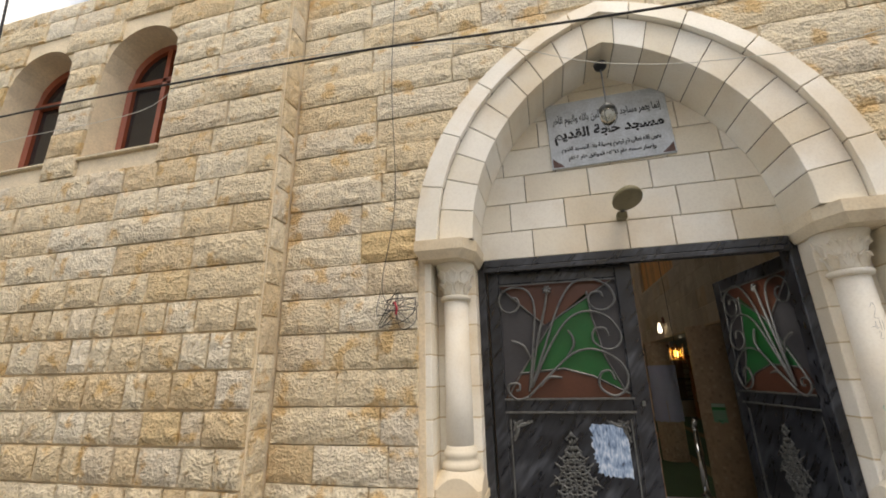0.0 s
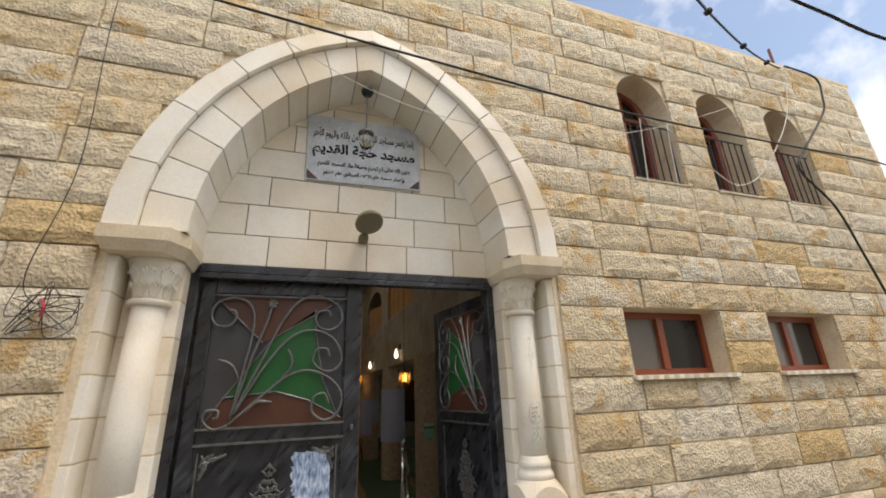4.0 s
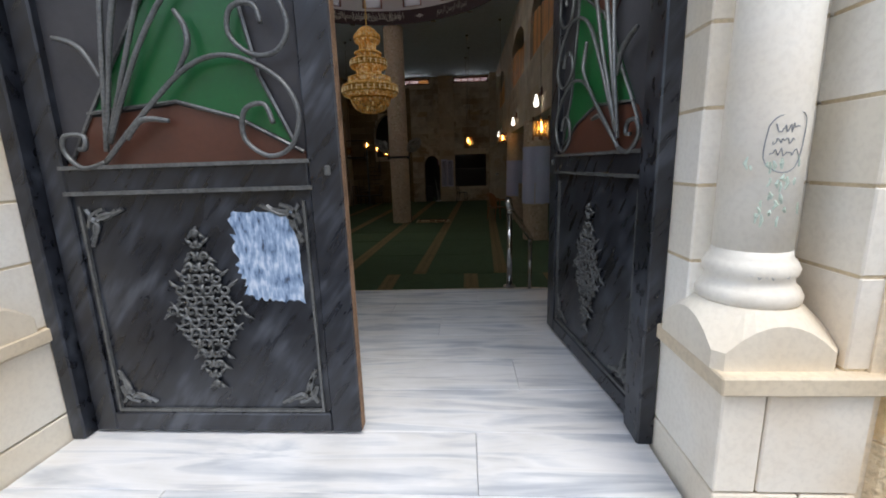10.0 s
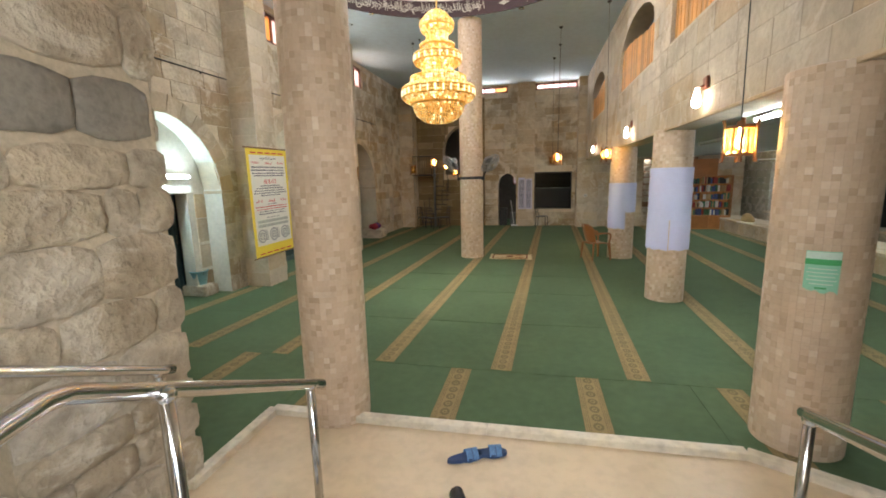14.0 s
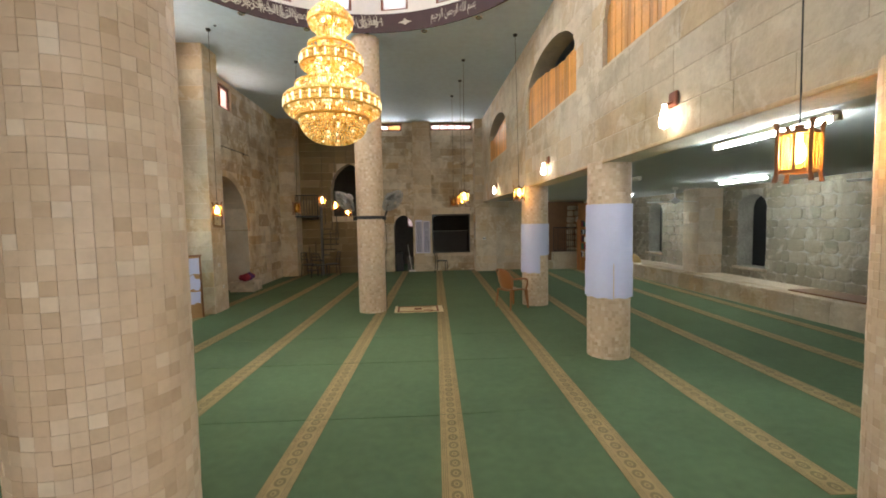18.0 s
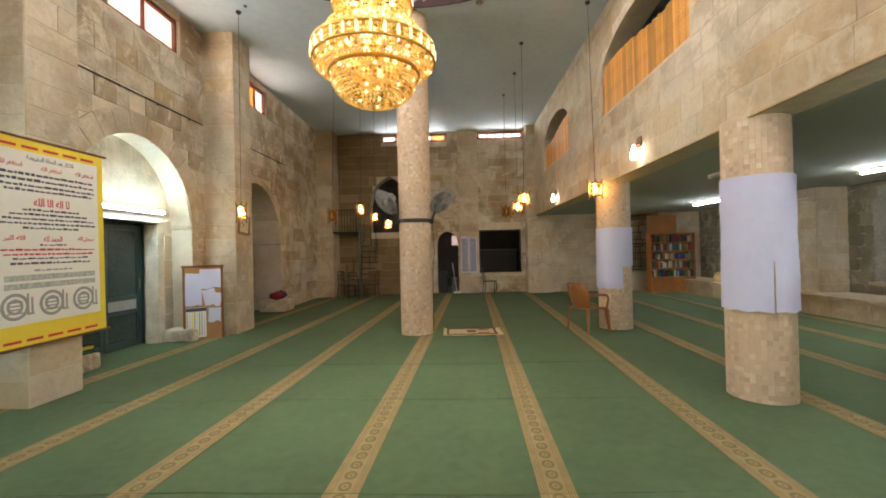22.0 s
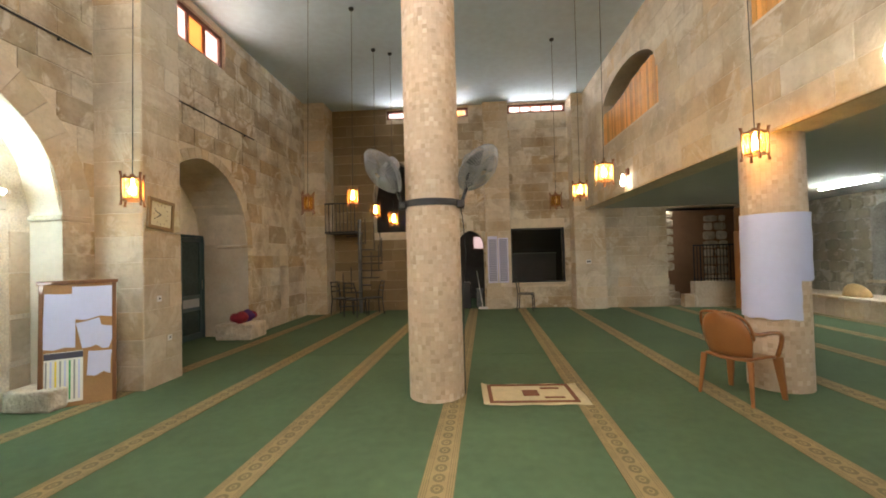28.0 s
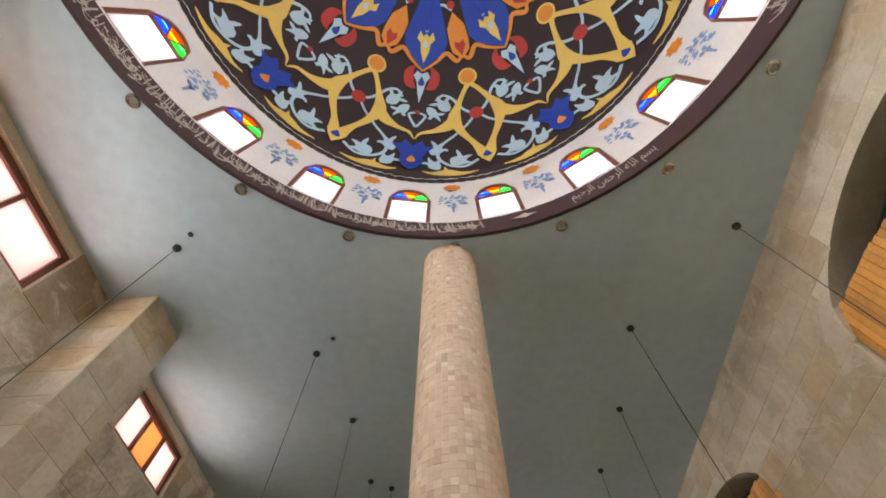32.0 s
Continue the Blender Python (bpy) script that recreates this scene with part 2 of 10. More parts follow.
def marble():
    """Grey-white marble with long bluish streaks across the doorway."""
    mat, n, l, b = nodes_of("grey_white_marble")
    geo, mp, no, nf = n.new("ShaderNodeNewGeometry"), n.new("ShaderNodeMapping"), n.new("ShaderNodeTexNoise"), n.new("ShaderNodeTexNoise")
    mp.inputs["Scale"].default_value = (0.9, 7.0, 3.0)
    mp.inputs["Rotation"].default_value = (0, 0, 0.12)
    oi, sh = n.new("ShaderNodeObjectInfo"), n.new("ShaderNodeVectorMath")
    l.new(geo.outputs["Position"], mp.inputs["Vector"])
    l.new(mp.outputs[0], sh.inputs[0])
    l.new(oi.outputs["Random"], sh.inputs[1])
    no.inputs["Scale"].default_value, no.inputs["Detail"].default_value, no.inputs["Distortion"].default_value = 1.6, 7, 0.6
    nf.inputs["Scale"].default_value, nf.inputs["Detail"].default_value = 3.5, 5
    l.new(sh.outputs[0], no.inputs["Vector"])
    l.new(geo.outputs["Position"], nf.inputs["Vector"])
    r = ramp_of(n, [(0.34, (0.42, 0.45, 0.5)), (0.44, (0.62, 0.64, 0.66)), (0.52, (0.78, 0.78, 0.78)), (0.6, (0.72, 0.72, 0.71)), (0.66, (0.56, 0.57, 0.59)), (0.72, (0.76, 0.76, 0.75))])
    l.new(no.outputs["Fac"], r.inputs[0])
    rf = ramp_of(n, [(0.3, (0.8, 0.78, 0.74)), (0.6, (1, 1, 1))])
    l.new(nf.outputs["Fac"], rf.inputs[0])
    mu = n.new("ShaderNodeMixRGB")
    mu.blend_type = "MULTIPLY"
    mu.inputs[0].default_value = 0.6
    l.new(r.outputs[0], mu.inputs[1])
    l.new(rf.outputs[0], mu.inputs[2])
    l.new(mu.outputs[0], b.inputs["Base Color"])
    b.inputs["Roughness"].default_value = 0.3
    return mat


m_across = stone("weathered_house_front", YEL, "none", bump=0.4, coarse=4, fine=20)
m_marble = marble()
m_tan = stone("tan_tile", [(0, (0.62, 0.46, 0.28)), (1, (0.68, 0.53, 0.35))], "object", rough=0.4, bump=0.04, coarse=3, fine=14, stain=(0.48, 0.34, 0.2), stain_amt=0.3, mottle=0.3, grain=0.25)
m_ceiling = plain("painted_ceiling", (0.52, 0.62, 0.71), 0.9, vary=0.1, scale=0.8)
m_aisle_ceiling = plain("aisle_ceiling_paint", (0.42, 0.44, 0.43), 0.85, vary=0.05, scale=0.8)
m_plaster = plain("white_plaster", (0.72, 0.7, 0.66), 0.9, vary=0.06, scale=1.5, bump=0.1)
m_grey_plaster = plain("grey_render", (0.5, 0.48, 0.45), 0.9, vary=0.08, scale=2, bump=0.15)
m_iron = plain("black_painted_iron", (0.012, 0.014, 0.018), 0.45, 0.0, vary=0.35, scale=5, bump=0.05)
m_iron_worn = plain("worn_grey_iron", (0.14, 0.145, 0.145), 0.45, 0.5, vary=0.5, scale=14)


def door_paint():
    """Black iron sheet with slanting brush strokes of grey."""
    mat, n, l, b = nodes_of("brushed_black_iron")
    tc, mp, no, nf = n.new("ShaderNodeTexCoord"), n.new("ShaderNodeMapping"), n.new("ShaderNodeTexNoise"), n.new("ShaderNodeTexNoise")
    slant = n.new("ShaderNodeMapping")
    slant.inputs["Rotation"].default_value = (0, radians(-36), 0)
    mp.inputs["Scale"].default_value = (30, 30, 6)
    no.inputs["Scale"].default_value, no.inputs["Detail"].default_value = 1.0, 4
    nf.inputs["Scale"].default_value = 5
    l.new(tc.outputs["Object"], slant.inputs["Vector"])
    l.new(slant.outputs[0], mp.inputs["Vector"])
    l.new(mp.outputs[0], no.inputs["Vector"])
    l.new(tc.outputs["Object"], nf.inputs["Vector"])
    mu = n.new("ShaderNodeMath")
    mu.operation = "MULTIPLY"
    l.new(no.outputs["Fac"], mu.inputs[0])
    l.new(nf.outputs["Fac"], mu.inputs[1])
    r = ramp_of(n, [(0.16, (0.009, 0.01, 0.014)), (0.28, (0.02, 0.023, 0.031)), (0.42, (0.06, 0.068, 0.085))])
    l.new(mu.outputs[0], r.inputs[0])
    l.new(r.outputs[0], b.inputs["Base Color"])
    rr = ramp_of(n, [(0.35, (0.24, 0.24, 0.24)), (0.7, (0.45, 0.45, 0.45))])
    l.new(no.outputs["Fac"], rr.inputs[0])
    l.new(rr.outputs[0], b.inputs["Roughness"])
    b.inputs["Specular IOR Level"].default_value = 0.6
    return mat


m_door = door_paint()
m_steel = plain("stainless_steel", (0.62, 0.61, 0.6), 0.16, 1.0, vary=0.06)
m_wood = plain("orange_pine", (0.66, 0.31, 0.075), 0.5, vary=0.25, scale=4, obj_rand=0.5)
m_frame = plain("red_brown_frame", (0.17, 0.055, 0.03), 0.45, vary=0.2)
m_street = plain("grey_asphalt", (0.09, 0.09, 0.088), 0.95, vary=0.3, bump=0.3)
m_dark = plain("dark_void", (0.008, 0.008, 0.008), 1.0)
# the tubes' bluish light is put into the white paper's colour
m_paper = plain("white_paper", (0.56, 0.58, 0.78), 0.8, vary=0.04, scale=2, bump=0.05, bump_scale=9)

# ---- shapes ----
def box(bm, x0, y0, z0, x1, y1, z1):
    v = [bm.verts.new(p) for p in ((x0, y0, z0), (x1, y0, z0), (x1, y1, z0), (x0, y1, z0), (x0, y0, z1), (x1, y0, z1), (x1, y1, z1), (x0, y1, z1))]
    for q in ((3, 2, 1, 0), (4, 5, 6, 7), (0, 1, 5, 4), (1, 2, 6, 5), (2, 3, 7, 6), (3, 0, 4, 7)):
        bm.faces.new([v[i] for i in q])
    return v


def boxes(*dims):
    bm = bmesh.new()
    for d in dims:
        box(bm, *d)
    return bm


def soft_box(x0, y0, z0, x1, y1, z1, r=0.01, seg=1):
    bm = boxes((x0, y0, z0, x1, y1, z1))
    bmesh.ops.bevel(bm, geom=bm.edges[:], offset=r, segments=seg, affect="EDGES", profile=0.5)
    return bm


def lathe(bm, profile, steps=24, centre=(0, 0, 0), a0=0.0, a1=2 * math.pi, cap=True):
    """Turns (radius, z) points round z."""
    full = abs(a1 - a0 - 2 * math.pi) < 1e-6
    count = steps if full else steps + 1
    rings = []
    for r, z in profile:
        rings.append([bm.verts.new((centre[0] + r * math.cos(a0 + (a1 - a0) * i / steps), centre[1] + r * math.sin(a0 + (a1 - a0) * i / steps), centre[2] + z)) for i in range(count)])
    for p, q in zip(rings, rings[1:]):
        for i in range(steps if full else steps):
            j = (i + 1) % count
            bm.faces.new((p[i], p[j], q[j], q[i]))
    if full and cap:
        for ring, flip in ((rings[0], True), (rings[-1], False)):
            bm.faces.new(ring[::-1] if flip else ring)
    return bm


def pipe(bm, pts, r, steps=8, closed_ends=True):
    """A round bar along points; r may be one radius or one for each point."""
    pts = [Vector(p) for p in pts]
    radii = r if isinstance(r, (list, tuple)) else [r] * len(pts)
    rings, side = [], None
    for i, p in enumerate(pts):
        d = (pts[min(i + 1, len(pts) - 1)] - pts[max(i - 1, 0)]).normalized()
        if side is None:
            side = d.cross(Vector((0, 0, 1)) if abs(d.z) < 0.9 else Vector((1, 0, 0))).normalized()
        side = (side - d * side.dot(d)).normalized()
        up = d.cross(side)
        rings.append([bm.verts.new(p + radii[i] * (math.cos(2 * math.pi * k / steps) * side + math.sin(2 * math.pi * k / steps) * up)) for k in range(steps)])
    for p, q in zip(rings, rings[1:]):
        for k in range(steps):
            bm.faces.new((p[k], p[(k + 1) % steps], q[(k + 1) % steps], q[k]))
    if closed_ends:
        bm.faces.new(rings[0][::-1])
        bm.faces.new(rings[-1])
    return bm


def mesh_of(name, bm, material, smooth=False):
    bmesh.ops.recalc_face_normals(bm, faces=bm.faces[:])
    me = bpy.data.meshes.new(name)
    bm.to_mesh(me)
    bm.free()
    for m in material if isinstance(material, (list, tuple)) else [material]:
        me.materials.append(m)
    if smooth:
        for p in me.polygons:
            p.use_smooth = True
    return me


def part(name, bm, material, parent=None, label="", smooth=False, m=None):
    ob = new(name, mesh_of(name, bm, material, smooth))
    if parent:
        ob.parent = parent
    if m is not None:
        ob.matrix_basis = m
    return tagged(ob, label)


def thing(name, label, category, m=None, group=""):
    ob = new(name)
    ob.empty_display_size = 0.1
    if m is not None:
        ob.matrix_basis = m
    return tagged(ob, label, category, group)


def structure(name, bm, material, label="", category="wall"):
    ob = part(name, bm, material)
    return tagged(ob, label or name.replace("_", " "), category, kind="structure")


def arch_top(a, c, half, spring, apex):
    """The height of a pointed arch with centre c at place a."""
    u = abs(a - c)
    if u >= half:
        return spring
    rise = apex - spring
    k = (rise * rise - half * half) / (2 * half)
    if k >= 0:
        R = half + k
        return spring + math.sqrt(max(0, R * R - (u + k) ** 2))
    return spring + rise * math.sqrt(max(0, 1 - (u / half) ** 2))


class Opening:
    """A hole in a wall from a0 to a1, z0 up to z1, arched above z1 to apex where one is given."""

    def __init__(self, a0, a1, z0, z1, apex=None):
        self.a0, self.a1, self.z0, self.z1, self.apex = a0, a1, z0, z1, apex

    def top(self, a):
        if self.apex is None:
            return self.z1
        return arch_top(a, (self.a0 + self.a1) / 2, (self.a1 - self.a0) / 2, self.z1, self.apex)

    def span(self, zl, zh):
        """How far the hole reaches along the wall between two heights, or None."""
        if zh <= self.z0 or zl >= (self.apex or self.z1):
            return None
        if self.apex is None or zl < self.z1:
            return self.a0, self.a1
        inside = [self.a0 + (self.a1 - self.a0) * k / 40 for k in range(41) if self.top(self.a0 + (self.a1 - self.a0) * k / 40) > zl]
        return (inside[0], inside[-1]) if inside else None


def to_world(axis, a, d, z):
    return (a, d, z) if axis == "x" else (d, a, z)


def wall_mesh(axis, a0, a1, z0, z1, d0, d1, holes=()):
    """A wall along x or y from a0 to a1, between the depths d0 and d1, with holes right through it."""
    bm = bmesh.new()
    cuts = {a0, a1}
    for h in holes:
        n = 18 if h.apex else 1
        cuts |= {h.a0 + (h.a1 - h.a0) * k / n for k in range(n + 1)}
    cuts = sorted(c for c in cuts if a0 <= c <= a1)
    for p, q in zip(cuts, cuts[1:]):
        if q - p < 1e-5:
            continue
        mid = (p + q) / 2
        mine = sorted((h for h in holes if h.a0 < mid < h.a1), key=lambda h: h.z0)
        low = (z0, z0)
        for h in mine + [None]:
            high = (h.z0, h.z0) if h else (z1, z1)
            if max(high[0] - low[0], high[1] - low[1]) > 1e-4:
                vs = []
                for d in (d0, d1):
                    vs += [bm.verts.new(to_world(axis, *t)) for t in ((p, d, low[0]), (q, d, low[1]), (q, d, high[1]), (p, d, high[0]))]
                for f in ((0, 1, 2, 3), (7, 6, 5, 4), (0, 4, 5, 1), (1, 5, 6, 2), (2, 6, 7, 3), (3, 7, 4, 0)):
                    bm.faces.new([vs[i] for i in f])
            if h:
                low = (h.top(p), h.top(q))
    bmesh.ops.remove_doubles(bm, verts=bm.verts[:], dist=1e-4)
    return bm


# ---- stones ----
def stone_variants(name, material, rough, count, depth=1.0, grid=(4, 3)):
    """Unit blocks 1 x 1 x 1 (along x, proud towards -y, up z), centred, with an uneven face."""
    out = []
    for k in range(count):
        rnd = random.Random(31 * k + len(name))
        bm = bmesh.new()
        nx, nz = grid
        face = {}
        for i in range(nx + 1):
            for j in range(nz + 1):
                edge = i in (0, nx) or j in (0, nz)
                x = -0.5 + i / nx + (0 if i in (0, nx) else rnd.uniform(-0.06, 0.06))
                z = -0.5 + j / nz + (0 if j in (0, nz) else rnd.uniform(-0.06, 0.06))
                x *= 0.985 if edge else 1
                z *= 0.97 if edge else 1
                y = -1 + rough * (0.75 + 0.2 * rnd.random() if edge else rnd.uniform(0, 0.55))
                face[i, j] = bm.verts.new((x, y, z))
        for i in range(nx):
            for j in range(nz):
                bm.faces.new((face[i, j], face[i + 1, j], face[i + 1, j + 1], face[i, j + 1]))
        rim = [face[i, 0] for i in range(nx + 1)] + [face[nx, j] for j in range(1, nz + 1)] + [face[i, nz] for i in range(nx - 1, -1, -1)] + [face[0, j] for j in range(nz - 1, 0, -1)]
        back = [bm.verts.new((v.co.x * 1.015, 0, v.co.z * 1.02)) for v in rim]
        for i in range(len(rim)):
            j = (i + 1) % len(rim)
            bm.faces.new((rim[j], rim[i], back[i], back[j]))
        me = mesh_of(name, bm, material)
        out.append(me)
    return out


def cobble_variants(name, material, count, rings=(1.0, 0.82, 0.5)):
    """Unit blocks with rounded, uneven outlines and bulging faces (along x, proud towards -y, up z)."""
    out = []
    for k in range(count):
        rnd = random.Random(77 * k + 5)
        bm = bmesh.new()
        n = 14
        shape = []
        for i in range(n):
            a = 2 * math.pi * (i + 0.5) / n
            c, s = math.cos(a), math.sin(a)
            r = (abs(c) ** 5 + abs(s) ** 5) ** (-1 / 5) * rnd.uniform(0.9, 1.0)
            shape.append((0.5 * r * c, 0.5 * r * s))
        loops = [[bm.verts.new((x, 0, z)) for x, z in shape]]
        for j, f in enumerate(rings):
            depth = (0.55, 0.9, 1.0)[j]
            loops.append([bm.verts.new((x * f, -depth + rnd.uniform(-0.1, 0.12), z * f)) for x, z in shape])
        for p, q in zip(loops, loops[1:]):
            for i in range(n):
                bm.faces.new((p[i], p[(i + 1) % n], q[(i + 1) % n], q[i]))
        bm.faces.new(loops[-1])
        out.append(mesh_of(name, bm, material, True))
    return out


class Masonry:
    """Collects blocks on a wall and lays the nearest as parts, the rest as one mesh."""

    def __init__(self, parent, variants, rest_material, near, limit=295, name="stone"):
        self.parent, self.variants, self.rest, self.near, self.limit, self.name = parent, variants, rest_material, Vector(near), limit, name
        self.items = []

    def add(self, m, mesh=None):
        self.items.append((m, mesh or random.choice(self.variants)))

    def lay(self):
        self.items.sort(key=lambda it: (it[0].translation - self.near).length)
        for m, me in self.items[: self.limit]:
            ob = new(self.name, me)
            ob.parent = self.parent
            ob.matrix_basis = m
        rest = self.items[self.limit :]
        if not rest:
            return
        verts, faces = [], []
        for m, me in rest:
            base = len(verts)
            verts += [tuple(m @ v.co) for v in me.vertices]
            flip = m.determinant() < 0
            for p in me.polygons:
                idx = [base + i for i in p.vertices]
                faces.append(idx[::-1] if flip else idx)
        me = bpy.data.meshes.new(self.name + "s")
        me.from_pydata(verts, [], faces)
        me.materials.append(self.rest)
        ob = new("further_" + self.name + "s", me)
        ob.parent = self.parent
        tagged(ob, kind="stuff")


def courses(mason, axis, a0, a1, z0, z1, depth, face, holes=(), height=0.25, length=(0.3, 0.65), proud=0.02, gap=0.008, seed=1, vary=0.02):
    """Lays courses of blocks on a wall's face: depth is where the face lies, face is +1 or -1, the way it looks."""
    rnd = random.Random(seed)
    z = z0
    while z < z1 - 0.06:
        h = min(height + rnd.uniform(-vary, vary), z1 - z)
        if z1 - (z + h) < 0.1:
            h = z1 - z
        free = [(a0, a1)]
        for hole in holes:
            s = hole.span(z + 0.01, z + h - 0.01)
            if not s:
                continue
            cut = []
            for p, q in free:
                if s[1] <= p or s[0] >= q:
                    cut.append((p, q))
                else:
                    if s[0] - p > 0.03:
                        cut.append((p, s[0]))
                    if q - s[1] > 0.03:
                        cut.append((s[1], q))
            free = cut
        for p, q in free:
            a = p
            while a < q - 1e-3:
                w = rnd.uniform(*length)
                if q - (a + w) < length[0] * 0.6:
                    w = q - a
                mid, pr = a + w / 2, proud * rnd.uniform(0.75, 1.2)
                size = Matrix.Diagonal((max(0.01, w - gap), pr, max(0.01, h - gap), 1))
                if axis == "x":
                    turn = Matrix.Identity(4) if face < 0 else Matrix.Rotation(math.pi, 4, "Z")
                else:
                    turn = Matrix.Rotation(math.pi / 2 if face > 0 else -math.pi / 2, 4, "Z")
                mason.add(Matrix.Translation(to_world(axis, mid, depth, z + h / 2)) @ turn @ size)
                a += w
        z += h


rock = stone_variants("stone", m_rock, 0.55, 14, grid=(6, 4))
dress = stone_variants("stone", m_dress, 0.35, 8, grid=(3, 2))

# ---- plan ----
STREET, SILL, CEIL, AISLE, GALLERY = 0.5, 0.92, 5.72, 2.66, 2.95  # the entrance front is drawn small and laid out full size by ENTRANCE
ENTRANCE = Matrix.Translation((-0.005, 3.708, 0.788)) @ Matrix.Diagonal((1.128, 1.128, 1.095, 1)) @ Matrix.Translation((-0.2, -3.25, -0.92))
ROAD, LANDING, FRONT = 0.32, 0.788, 4.13
FACE, DOOR, INNER = 2.94, 3.25, 3.62
WEST, EAST, BACK = -4.55, 2.92, 22.55
DOME, DRUM = Vector((-0.46, 11.8, 0)), 3.23

# ---- outdoors ----
bm = bmesh.new()
box(bm, -400, -400, ROAD - 0.3, 400, 3.35, ROAD)
structure("ground", bm, m_street, "grey asphalt street in front of the mosque", "ground")
bm = bmesh.new()
box(bm, -400, 3.36, ROAD - 0.3, WEST - 1.5, 400, ROAD)
box(bm, 9.2, 3.36, ROAD - 0.3, 400, 400, ROAD)
structure("ground_beside", bm, m_street, "grey ground beside the mosque", "ground")

# unseen wall, added to cut sky light on the facade and door reflections
structure("wall_across_street", boxes((-16, -5.4, ROAD, 14, -5.0, 5.6)), m_across, "unseen plain stone wall added across the street to block sky", "wall")

already = set(bpy.data.objects)
up_windows = [Opening(3.35 + 0.937 * k, 3.93 + 0.937 * k, 3.66, 4.5, 4.82) for k in range(3)]
low_windows = [Opening(2.99, 3.9, 2.06, 2.54), Opening(4.42, 5.27, 2.06, 2.54)]
portal = Opening(-0.1, 2.44, STREET, 2.84, 4.42)
holes = up_windows + low_windows + [portal]
facade = structure("wall_facade", wall_mesh("x", -1.13, 7.04, STREET, 5.5, FACE, INNER, holes), m_joint, "facade wall of rough yellow limestone", "wall")
wing_holes = [Opening(-3.04, -2.22, 3.87, 4.8, 5.2), Opening(-4.24, -3.42, 3.87, 4.8, 5.2)]
wing = structure("wall_wing", wall_mesh("x", -7.5, -1.13, STREET, 5.75, 2.72, INNER, wing_holes), m_joint, "projecting wing wall of rough yellow limestone", "wall")
structure("wall_side_outer", boxes((6.7, INNER, STREET, 7.04, 4.2, 5.5)), m_joint, "end of the facade wall", "wall")
bm = bmesh.new()
box(bm, -1.13, FACE - 0.02, 5.5, 7.08, INNER, 5.54)
structure("coping", bm, m_joint, "thin stone coping on the facade", "trim")

outside = [o for o in bpy.data.objects if o not in already]

# interior shell
structure("floor", boxes((-5.6, FRONT, -0.2, 8.7, BACK + 3.5, 0)), plain("floor_screed", (0.09, 0.17, 0.09), 0.95), "floor under the carpet", "floor")
arch1 = Opening(9.2, 11.4, 0, 1.9, 3.14)
arch2 = Opening(12.75, 15.17, 0, 2.02, 3.33)
arch3 = Opening(16.3, 18.9, 0, 1.8, 3.2)
win1, win2 = Opening(12.75, 14.95, 4.98, 5.6), Opening(16.85, 18.25, 4.98, 5.6)
win0 = Opening(8.6, 10.4, 4.98, 5.6)
niche3 = Opening(20.3, 20.75, 0.35, 1.35)
west_holes = [arch1, arch2, arch3, niche3, win0, win1, win2]
west = structure("wall_west", wall_mesh("y", 6.9, BACK, 0, CEIL, WEST - 0.95, WEST, west_holes), m_joint_in, "beige limestone wall with three arched recesses", "wall")
structure("wall_west_outer", wall_mesh("y", 6.9, BACK, 0, CEIL, WEST - 1.3, WEST - 0.955, [win0, win1, win2]), m_joint_in, "back of the arched recesses", "wall")
tv_hole, back_door = Opening(0.99, 2.47, 0.7, 2.21), Opening(-0.5, 0.25, 0, 1.75, 2.2)
bw = [Opening(-2.42, -0.1, 5.4, 5.68), Opening(1.0, 2.6, 5.42, 5.69)]
hole_up = Opening(-2.85, -1.45, 2.2, 3.2, 4.2)
back_holes = [tv_hole, back_door, *bw, hole_up]
back = structure("wall_back", wall_mesh("x", WEST, EAST + 0.35, 0, CEIL, BACK, BACK + 0.45, back_holes), m_joint_in, "beige limestone end wall with a dark window and an arched doorway", "wall")
bal = [Opening(9.0, 11.82, 3.86, 4.45, 5.12), Opening(12.72, 15.66, 3.86, 4.45, 5.12), Opening(17.75, 20.6, 3.86, 4.45, 5.12)]
east = structure("wall_east", wall_mesh("y", FRONT, BACK, AISLE - 0.02, CEIL, EAST, EAST + 0.4, bal), m_joint_in, "upper limestone wall on columns with arched balcony openings", "wall")
structure("wall_front", boxes((-1.75, FRONT, 2.95, EAST + 0.4, FRONT + 0.1, CEIL), (-1.75, FRONT, 0, -0.2, FRONT + 0.1, 2.95), (2.35, FRONT, 0, EAST + 0.4, FRONT + 0.1, 2.95)), m_joint_in, "inside of the entrance wall", "wall")
stub_niche = Opening(4.6, 6.06, 0.58, 1.58)
m_stub_joint = plain("pale_lime_mortar", (0.54, 0.45, 0.33), 0.95, vary=0.25, scale=3, bump=0.8, bump_scale=12)
stub = structure("wall_stub", wall_mesh("y", FRONT, 7.02, 0, CEIL, -1.75, -1.22, [stub_niche]), m_stub_joint, "old rubble stone wall beside the entrance steps", "wall")
structure("wall_south_west", boxes((WEST - 1.3, 6.5, 0, -1.755, 6.895, CEIL)), m_joint_in, "wall closing the west bay", "wall")
